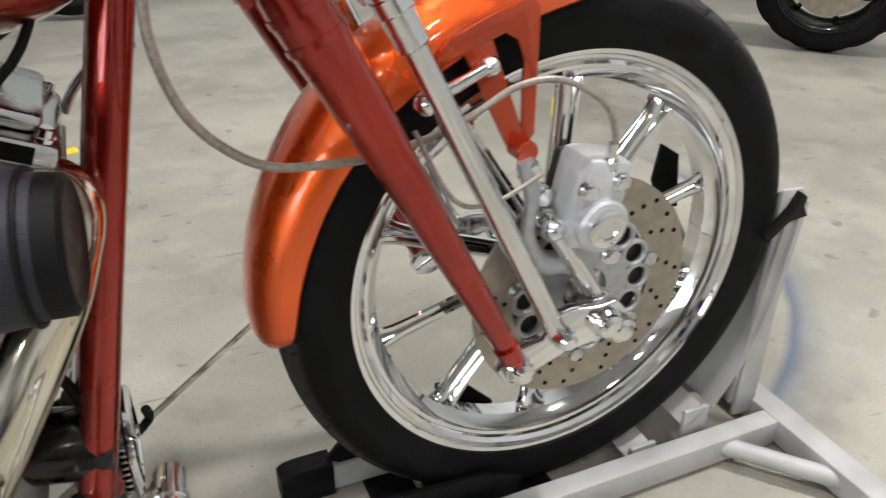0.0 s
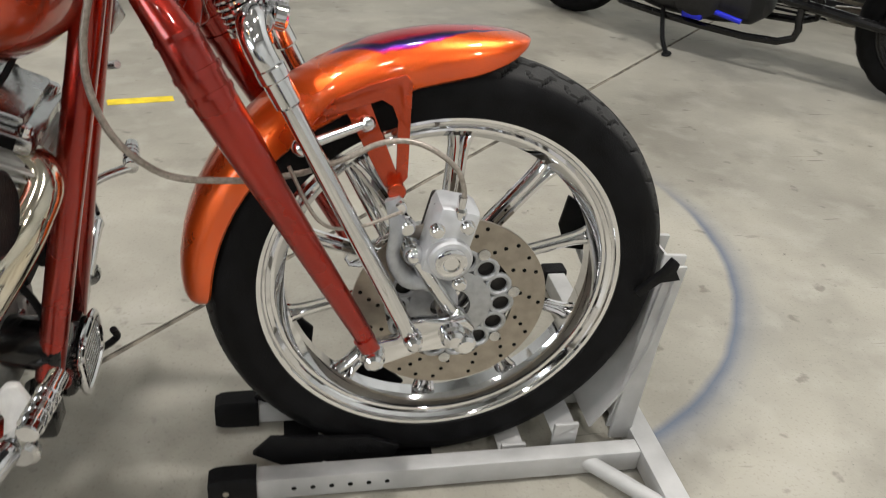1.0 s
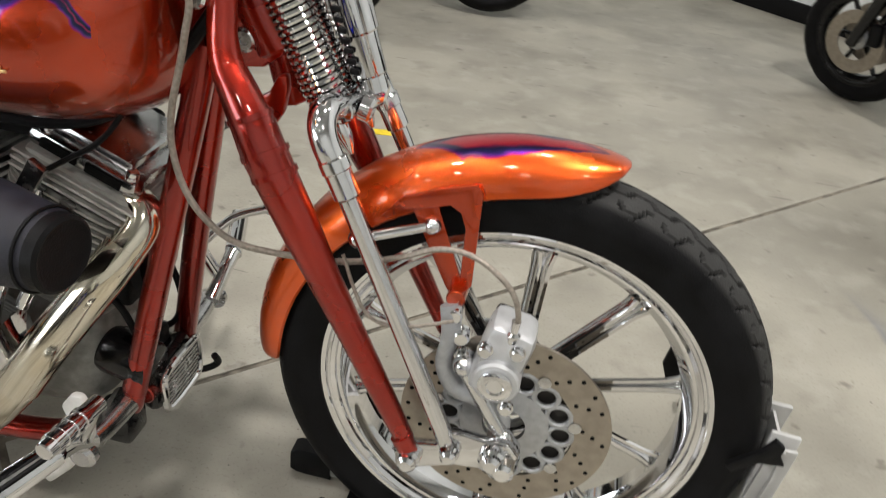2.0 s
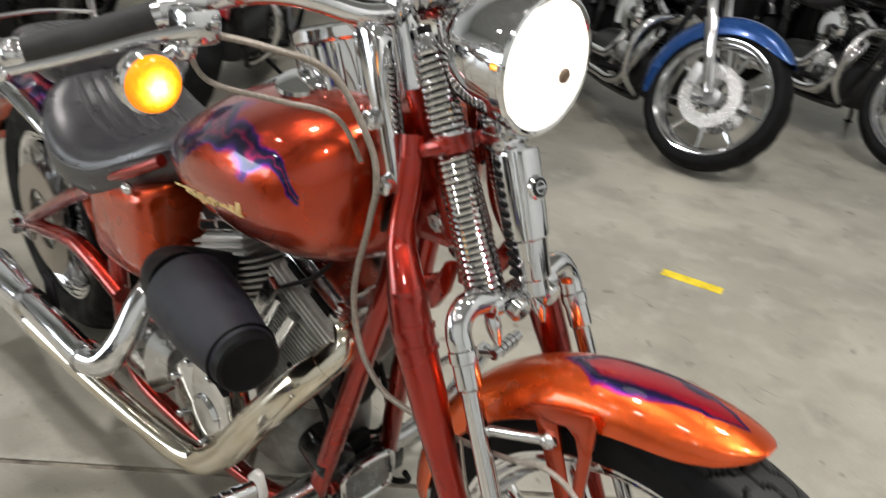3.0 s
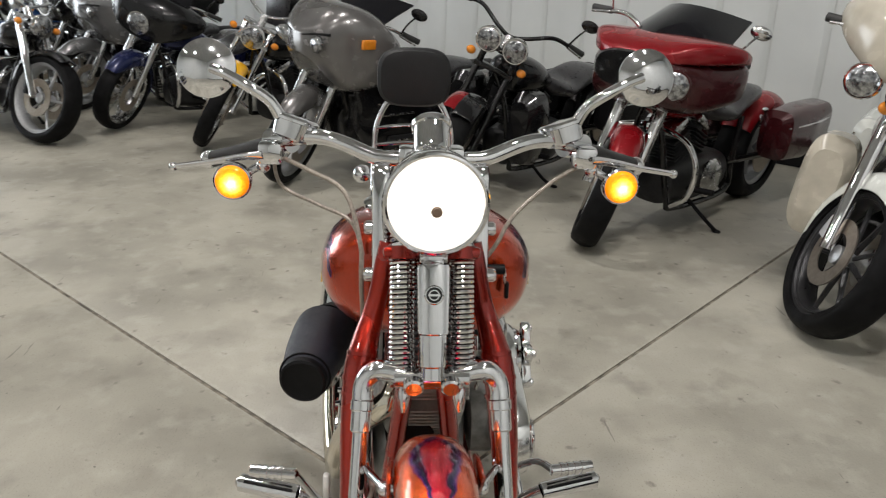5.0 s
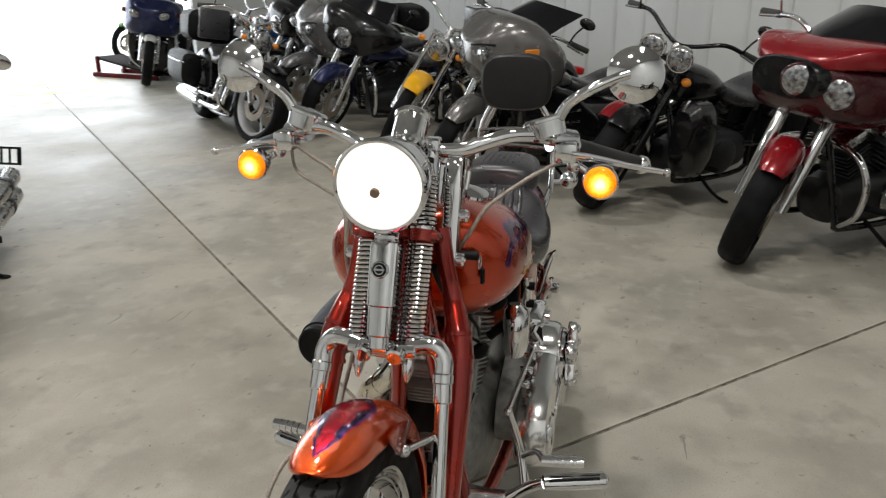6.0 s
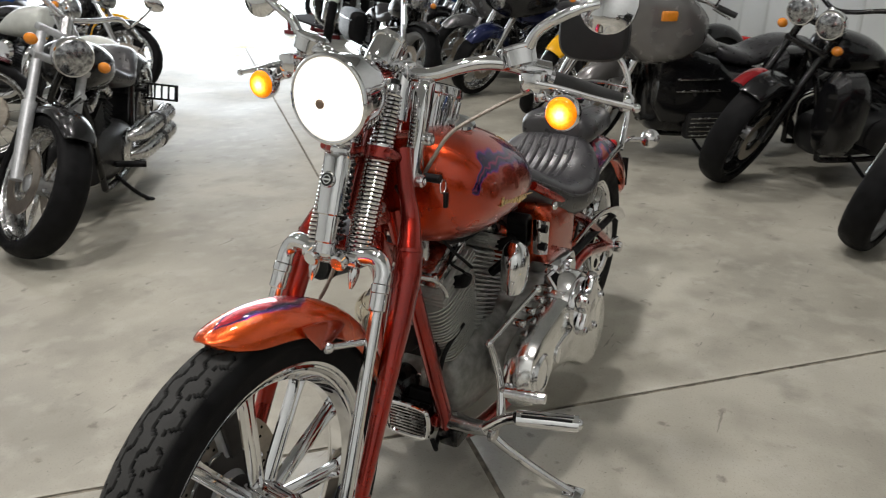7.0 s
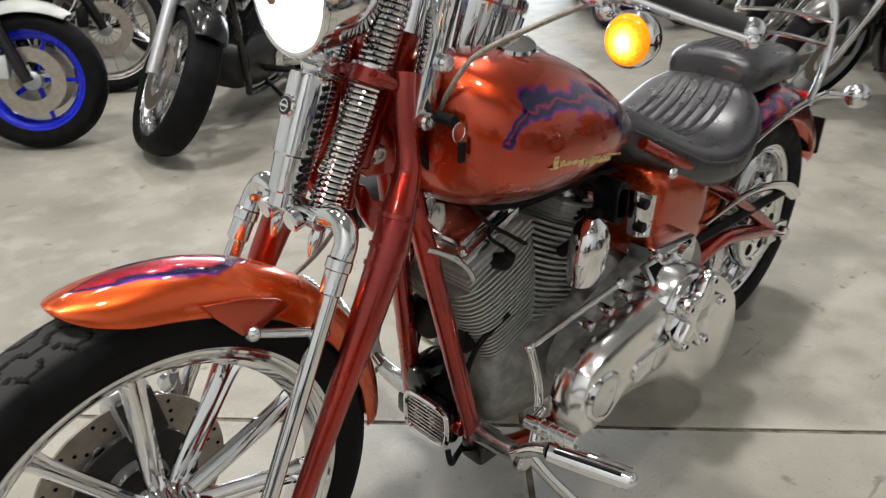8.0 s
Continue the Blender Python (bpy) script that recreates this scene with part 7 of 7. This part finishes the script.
            part("bag_trim", tube([(rx + 0.30, sg * 0.345, 0.57), (rx, sg * 0.378, 0.58), (rx - 0.30, sg * 0.355, 0.59)], 0.006, 8, 3), CHROME, bag)
    if trunk:
        part("top_case", rings_mesh([oval_ring(x, hw, a, b, 28, 4.0) for x, hw, a, b in ((rx + 0.02, 0.16, 0.82, 1.06), (rx - 0.02, 0.24, 0.78, 1.10), (rx - 0.30, 0.25, 0.78, 1.10), (rx - 0.38, 0.20, 0.82, 1.05))]), BLACKPLASTIC, root, "black top case")
        part("backrest", box((rx + 0.04, -0.16, 0.82), (rx + 0.10, 0.16, 1.12), 0.03), LEATHER, root)
    if fairing == "shark" or fairing == "wing":
        low = 0.66 if fairing == "wing" else 0.995
        rows = [(headp.x + 0.26, 0.05, max(low, 0.88), max(low + 0.02, 1.00)), (headp.x + 0.22, 0.20, max(low, 0.83), 1.06), (headp.x + 0.08, 0.33, low, 1.18 if low < 0.9 else 1.115), (headp.x - 0.10, 0.40, low, 1.16 if low < 0.9 else 1.105), (headp.x - 0.22, 0.40, low + (0.06 if low < 0.9 else 0.0), 1.06), (headp.x - 0.28, 0.36, low + (0.12 if low < 0.9 else 0.01), max(1.0, low + 0.02))]
        fa = part("fairing", rings_mesh([oval_ring(x, hw, a, b, 44, 3.8 if fairing == "wing" else 5.5) for x, hw, a, b in interp_rows(rows, 22)]), body, root)
        part("windscreen", rings_mesh([[Vector((headp.x + 0.17 - 0.40 * t - 0.20 * u * u, u * (0.31 - 0.05 * t), 1.06 + 0.19 * t + off - 0.06 * u * u)) for u in np.linspace(-1, 1, 9)] + [Vector((headp.x + 0.166 - 0.40 * t - 0.20 * u * u, u * (0.31 - 0.05 * t), 1.054 + 0.19 * t + off - 0.06 * u * u)) for u in np.linspace(1, -1, 9)] for t, off in ((0, 0), (0.3, 0.01), (0.6, 0.01), (1.0, 0))]), SCREEN, fa, "smoked windscreen")
        if fairing == "shark":
            part("lamp_panel", rings_mesh([[Vector((headp.x + x, w * math.copysign(abs(math.cos(a)) ** 0.7, math.cos(a)), 0.945 + 0.092 * k * math.copysign(abs(math.sin(a)) ** 0.8, math.sin(a)))) for a in np.linspace(0, 2 * math.pi, 36, endpoint=False)] for x, w, k in ((0.20, 0.215, 1.1), (0.258, 0.195, 1.0), (0.272, 0.180, 0.93))]), BLACK, fa, "black headlight surround")
            part("lower_cowl", rings_mesh([oval_ring(x, hw, a, b, 40, 4.2) for x, hw, a, b in interp_rows([(headp.x + 0.264, 0.12, 0.85, 1.02), (headp.x + 0.20, 0.23, 0.79, 1.03), (headp.x + 0.04, 0.335, 0.74, 1.03), (headp.x - 0.20, 0.395, 0.78, 1.03), (headp.x - 0.27, 0.37, 0.84, 1.02)], 14)]), second, fa)
        if fairing == "wing":
            for sg in (-1, 1):
                lp = part("headlamp_unit", ball((headp.x + 0.205, sg * 0.150, 0.945), 0.045, 0.125, 0.058, 24, Matrix.Rotation(radians(-sg * 24), 3, "Z").to_4x4() @ Matrix.Rotation(radians(sg * 12), 4, "X")), LENS_CLEAR, fa)
                part("lamp_brow", tube([(headp.x + 0.252, sg * 0.03, 0.985), (headp.x + 0.240, sg * 0.13, 1.006), (headp.x + 0.185, sg * 0.26, 1.020)], 0.008, 8, 4), BLACKPLASTIC, fa)
                part("lower_fairing", rings_mesh([oval_ring(x, 0.05, a, b, 20, 3.0, sg * 0.26) for x, a, b in ((headp.x - 0.04, 0.40, 0.72), (headp.x - 0.10, 0.30, 0.80), (headp.x - 0.42, 0.26, 0.70), (headp.x - 0.62, 0.28, 0.52))]), second, root)
                for k in range(2):
                    part("vent_slat", box((headp.x - 0.46, sg * 0.318 - 0.006, 0.50 + 0.075 * k), (headp.x - 0.16, sg * 0.318 + 0.006, 0.512 + 0.075 * k), 0.003), CHROME_DULL, fa)
                part("valve_cover", box((headp.x - 0.72, sg * 0.29 - 0.04, 0.19), (headp.x - 0.26, sg * 0.29 + 0.04, 0.36), 0.02), DARK_ENGINE, root)
                for k in range(5):
                    part("cover_rib", box((headp.x - 0.70, sg * 0.333 - 0.004, 0.215 + 0.028 * k), (headp.x - 0.28, sg * 0.333 + 0.004, 0.224 + 0.028 * k), 0.002), CHROME_DULL, root)
                part("signal_strip", box((headp.x - 0.06, sg * 0.385 - 0.012, 0.95), (headp.x + 0.04, sg * 0.385 + 0.012, 1.01), 0.01), AMBER, fa)
    if fairing == "wing":
        part("engine_shroud", rings_mesh([oval_ring(x, hw, a, b, 24, 3.4) for x, hw, a, b in ((headp.x - 0.06, 0.14, 0.24, 0.66), (headp.x - 0.12, 0.24, 0.18, 0.68), (headp.x - 0.50, 0.28, 0.15, 0.62), (headp.x - 0.86, 0.24, 0.18, 0.60), (headp.x - 0.94, 0.14, 0.24, 0.55))]), P_BLACK, root)
    if "batwing" in fairing:
        rows = [(x, w, a + lift, b + lift) for x, w, a, b in ((headp.x + 0.20, 0.05, 0.90, 0.98), (headp.x + 0.17, 0.22, 0.80, 1.10), (headp.x + 0.06, 0.35, 0.82, 1.16), (headp.x - 0.08, 0.42, 0.88, 1.14), (headp.x - 0.16, 0.40, 0.94, 1.08))]
        fa = part("fairing", G(rings_mesh([oval_ring(x, hw, a, b, 36, 2.6) for x, hw, a, b in interp_rows(rows, 18)])), second, root)
        c = headp + Vector((0.205, 0, 0.07))
        if not lift:
            part("fairing_lamp", F(lathe([(0.098, 0), (0.10, -0.02), (0.09, -0.06)], 32, along(c, c + Vector((1, 0, 0))))), CHROME, fa)
            part("fairing_lens", F(lathe([(0.09, 0.001), (0.07, 0.014), (0.01, 0.024)], 32, along(c, c + Vector((1, 0, 0))))), LENS_CLEAR, fa)
        part("windscreen", G(rings_mesh([[Vector((headp.x + 0.07 - 0.16 * t - 0.12 * u * u, u * (0.27 - 0.05 * t), 1.12 + lift + 0.14 * t)) for u in (-1, -0.5, 0, 0.5, 1)] + [Vector((headp.x + 0.064 - 0.16 * t - 0.12 * u * u, u * (0.27 - 0.05 * t), 1.12 + lift + 0.14 * t)) for u in (1, 0.5, 0, -0.5, -1)] for t in (0, 0.5, 1.0)])), SCREEN, fa)
    if "lowers" in fairing:
        for sg in (-1, 1):
            part("leg_shield", rings_mesh([oval_ring(x, w, a, b, 24, 3.2, sg * 0.25) for x, w, a, b in ((headp.x + 0.02, 0.07, 0.38, 0.68), (headp.x - 0.03, 0.105, 0.28, 0.74), (headp.x - 0.14, 0.105, 0.26, 0.74), (headp.x - 0.22, 0.07, 0.32, 0.66))]), second, root)
    if fairing == "sport":
        rows = [(headp.x + 0.24, 0.04, 0.86, 0.94), (headp.x + 0.16, 0.15, 0.76, 1.02), (headp.x, 0.22, 0.60, 1.02), (headp.x - 0.16, 0.25, 0.34, 0.92), (headp.x - 0.40, 0.24, 0.24, 0.72), (headp.x - 0.62, 0.18, 0.26, 0.46), (headp.x - 0.70, 0.08, 0.30, 0.38)]
        fa = part("fairing", rings_mesh([oval_ring(x, hw, a, b, 32, 2.8) for x, hw, a, b in interp_rows(rows, 26)]), body, root)
        part("tail_cowl", rings_mesh([oval_ring(x, hw, a, b, 20, 2.4) for x, hw, a, b in ((rx + 0.30, 0.14, 0.66, 0.80), (rx, 0.11, 0.74, 0.88), (rx - 0.25, 0.05, 0.84, 0.92))]), second, root)
        for sg in (-1, 1):
            part("running_lamp", ball((headp.x + 0.17, sg * 0.10, 0.88), 0.03, 0.05, 0.025, 14), LENS_CLEAR, fa)
    return root


ROW = -45
parked_bike("white and cream touring motorcycle with three headlights and chrome", (-1.97, 1.72, 0), ROW + 4, 34, 9, "bagger", P_WHITE, P_CREAM, DARK_WHEEL, 0.335, 0.33, 1.62, 28, 9, "batwing lowers", True, "full", P_WHITE, lamps=3, width=0.075, lift=0.20, lampz=0.11)
parked_bike("dark red touring motorcycle with twin headlights and smoked screen", (-3.01, 1.03, 0), ROW - 4, 34, 4, "bagger", P_RED, P_MAROON, ALLOY, 0.32, 0.33, 1.62, 27, 7, "shark", True, "full", P_RED, lamps=2, width=0.07)
twin = parked_bike("black cruiser with red front fender tip and twin round headlights", (-3.87, 0.26, 0), ROW, 30, 9, "cruiser", P_BLACK, P_BLACK, BLACK, 0.33, 0.33, 1.62, 30, 7, "lowers", True, True, P_BLACK, fork=BLACK, lamps=2, width=0.075, guard=False, lampz=0.11)
red_tip = part("fender_tip", arc_guard((0, 0.33), [(92, 0.372, 0.052, 0.03), (75, 0.371, 0.050, 0.03), (60, 0.366, 0.040, 0.016)], 0.04), P_RED, twin, "red fender tip")
red_tip.matrix_local = Matrix.Rotation(radians(15), 4, "Z")
parked_bike("warm grey touring motorcycle with full fairing and long black seat", (-4.19, -0.73, 0), ROW - 8, 36, 6, "bagger", P_GREY, P_BLACK, ALLOY, 0.32, 0.31, 1.68, 27, 6, "wing", True, "full", P_GREY, lamps=0, guard=False, width=0.07)
parked_bike("black cruiser with bright yellow front fender", (-5.18, -1.44, 0), ROW + 8, 42, 8, "cruiser", P_BLACK, P_SILVER, CHROME_DULL, 0.34, 0.33, 1.68, 34, 16, "", False, True, P_YELLOW, lamps=1, width=0.055)
parked_bike("navy blue touring motorcycle with black bat-wing fairing", (-5.86, -2.37, 0), ROW, 32, 8, "bagger", P_NAVY, P_BLACK, CHROME_DULL, 0.33, 0.33, 1.62, 28, 9, "batwing", True, "full", P_NAVY, lamps=2, trunk=True, width=0.07)
parked_bike("silver grey touring motorcycle with fairing", (-6.75, -3.04, 0), ROW, 18, 8, "bagger", P_SILVER, P_BLACK, ALLOY, 0.33, 0.33, 1.62, 28, 9, "wing", True, "full", P_SILVER, lamps=0, width=0.07)
parked_bike("black touring motorcycle with chrome crash bars", (-7.60, -3.78, 0), ROW, 14, 8, "bagger", P_BLACK, P_BLACK, CHROME_DULL, 0.33, 0.33, 1.62, 28, 9, "batwing", True, "full", P_BLACK, lamps=1, trunk=True, width=0.07, fork=CHROME)
parked_bike("blue and silver touring motorcycle with black seat", (-8.45, -4.52, 0), ROW, 20, 8, "bagger", P_BLUE, P_SILVER, CHROME_DULL, 0.33, 0.33, 1.62, 28, 9, "", True, "full", P_BLUE, lamps=1, trunk=True, width=0.07)
parked_bike("plain black cruiser at the end of the row", (-9.25, -5.25, 0), ROW, 16, 8, "cruiser", P_BLACK, P_BLACK, CHROME_DULL, 0.33, 0.33, 1.62, 30, 9, "", False, True, P_BLACK, lamps=1, width=0.065, fork=CHROME)
parked_bike("black six-cylinder cruiser with hard bags parked along the aisle", (-5.3, -2.80, 0), 45, 18, 9, "bagger", P_BLACK, P_BLACK, ALLOY, 0.34, 0.34, 1.69, 30, 5, "", True, True, P_BLACK, lamps=1, trunk=True, width=0.078, fork=CHROME)
parked_bike("dark blue touring motorcycle with black top case", (-8.75, -6.2, 0), 25, 10, 8, "bagger", P_NAVY, P_BLACK, ALLOY, 0.33, 0.33, 1.62, 28, 5, "wing", True, True, P_WHITE, lamps=0, trunk=True)
parked_bike("green off-road motorcycle near the doorway", (-11.5, -8.35, 0.0), -25, 6, 4, "race", P_GREEN, P_BLACK, BLACK, 0.35, 0.33, 1.46, 27, 20, "", False, True, P_GREEN, fork=BLACK, guard=False, lamps=1, width=0.05, knobby=True)
# row on the other side of the aisle
power_cruiser = parked_bike("silver and black power cruiser with wide front tyre", (-1.185, -2.30, 0), 37, 41, 8, "cruiser", P_BLACK, P_SILVER, CHROME_DULL, 0.325, 0.33, 1.68, 33, 5, "", False, True, P_BLACK, fork=ALLOY, guard=False, lamps=1, width=0.072)
for z, y in ((0.30, 0.25), (0.40, 0.24)):
    can = part("side_muffler", tube([(-0.80, 0.17, z - 0.02), (-0.88, y, z), (-1.12, y + 0.03, z + 0.015), (-1.36, y + 0.05, z + 0.03)], [0.026, 0.045, 0.052, 0.054], 20, 4), CHROME_DULL, power_cruiser, "brushed twin muffler")
    part("muffler_band", tube([(-1.12, y + 0.03, z + 0.015), (-1.155, y + 0.0335, z + 0.017)], 0.0555, 20, 1), DARK_WHEEL, can)
for sg in (-1, 1):
    part("clamp_arm", tube([(-0.20, sg * 0.12, 0.70), (-0.27, sg * 0.03, 0.62)], 0.016, 10, 1), CHROME_DULL, power_cruiser)
plate_frame = part("plate_bracket", join(box((-1.455, 0.15, 0.475), (-1.445, 0.34, 0.487), 0.002), box((-1.455, 0.15, 0.563), (-1.445, 0.34, 0.575), 0.002), box((-1.455, 0.33, 0.475), (-1.445, 0.342, 0.575), 0.002), rod((-1.45, 0.06, 0.525), (-1.45, 0.16, 0.525), 0.012)), BLACKPLASTIC, power_cruiser, "black side plate bracket")
part("plate_mesh", join(*[box((-1.453, 0.16 + 0.040 * k, 0.485), (-1.447, 0.172 + 0.040 * k, 0.565), 0.001) for k in range(5)]), BLACKPLASTIC, plate_frame)
parked_bike("white sports motorcycle with bright blue wheels", (-0.79, -2.77, 0), 140, 6, 7, "race", P_WHITE, P_WHITE, P_BLUERIM, 0.30, 0.32, 1.42, 24, 5, "sport", False, True, P_WHITE, fork=BLACK, guard=False, lamps=0, width=0.062)
parked_bike("dark green and black adventure motorcycle with knobbly tyres", (-1.42, -3.48, 0), 150, 8, 7, "race", P_BLACK, P_BLACK, STEEL, 0.34, 0.33, 1.5, 27, 18, "", False, True, P_BLACK, fork=BLACK, guard=False, lamps=1, width=0.055, knobby=True)
parked_bike("maroon cruiser with spoked chrome wheels", (-2.05, -4.0, 0), 130, 14, 8, "cruiser", P_WINESHADE, P_BLACK, CHROME_DULL, 0.34, 0.33, 1.62, 31, 18, "", True, True, P_WINESHADE, lamps=1)
parked_bike("white and black cruiser with chrome headlight", (-3.15, -4.35, 0), 100, 18, 8, "cruiser", P_WHITE, P_BLACK, CHROME_DULL, 0.33, 0.33, 1.62, 31, 9, "", True, "full", P_WHITE, lamps=1)
parked_bike("black cruiser with leather bags", (-4.3, -5.3, 0), 100, 18, 8, "cruiser", P_BLACK, P_SILVER, CHROME_DULL, 0.33, 0.33, 1.62, 31, 9, "", True, True, P_BLACK, lamps=1)
parked_bike("yellow and blue sports motorcycle", (-5.3, -6.6, 0), 110, 10, 7, "race", P_YELLOW, P_BLUE, BLACK, 0.30, 0.32, 1.42, 24, 5, "sport", False, True, P_YELLOW, fork=BLACK, guard=False, lamps=0)
# beyond the front wheel
parked_bike("black cruiser with blue front fender, polished wheel and chrome fork", (-1.26, 2.64, 0), ROW + 14, 34, 8, "cruiser", P_BLACK, P_SILVER, CHROME, 0.335, 0.33, 1.62, 31, 9, "", False, "full", P_BLUE, lamps=1, width=0.072)
parked_bike("black cruiser with chrome wheels and engine guard", (-0.58, 3.57, 0), ROW + 14, 30, 8, "cruiser", P_BLACK, P_SILVER, CHROME, 0.335, 0.33, 1.62, 31, 9, "", True, True, P_BLACK, lamps=1, width=0.065)
sport = parked_bike("black sports motorcycle with blue details on its stand", (1.31, 3.04, 0), 130, 4, 9, "race", P_BLACK, P_BLACK, BLACK, 0.30, 0.32, 1.72, 24, 6, "sport", False, True, P_BLACK, fork=BLACK, guard=False, lamps=0, width=0.062)
part("stand_bracket", box((-0.80, 0.13, 0.20), (-0.70, 0.20, 0.25), 0.01), P_BLUERIM, sport, "bright blue stand bracket")
part("gear_linkage", rod((-0.98, 0.19, 0.24), (-0.86, 0.20, 0.26), 0.012), P_BLUERIM, sport)
# red lifting ramp by the doorway
RAMP_RED = mat("matt_red_steel", (0.10, 0.010, 0.010), 0.75, 0.0, 0.3, 12, 0.2, spec=0.08)
RAMP_DECK = mat("dark_ramp_deck", (0.02, 0.016, 0.016), 0.8, 0.0, 0.3, 12, 0.2, spec=0.05)
ramp = thing("loading_ramp", "dark red steel loading ramp lying on the floor", "ramp", place=Matrix.Translation((-9.75, -7.0, 0)) @ Matrix.Rotation(radians(75), 4, "Z"))
part("ramp_deck", box((-0.66, -0.25, 0.0), (0.66, 0.25, 0.03), 0.004, Matrix.Translation((0, 0, 0.16)) @ Matrix.Rotation(radians(9), 4, "Y")), RAMP_DECK, ramp)
for sg in (-1, 1):
    part("ramp_side", box((-0.70, sg * 0.27 - 0.02, 0.0), (0.70, sg * 0.27 + 0.02, 0.06), 0.004), RAMP_RED, ramp)
    part("ramp_leg", box((-0.64, sg * 0.24 - 0.02, 0.0), (-0.58, sg * 0.24 + 0.02, 0.30), 0.004), RAMP_RED, ramp)
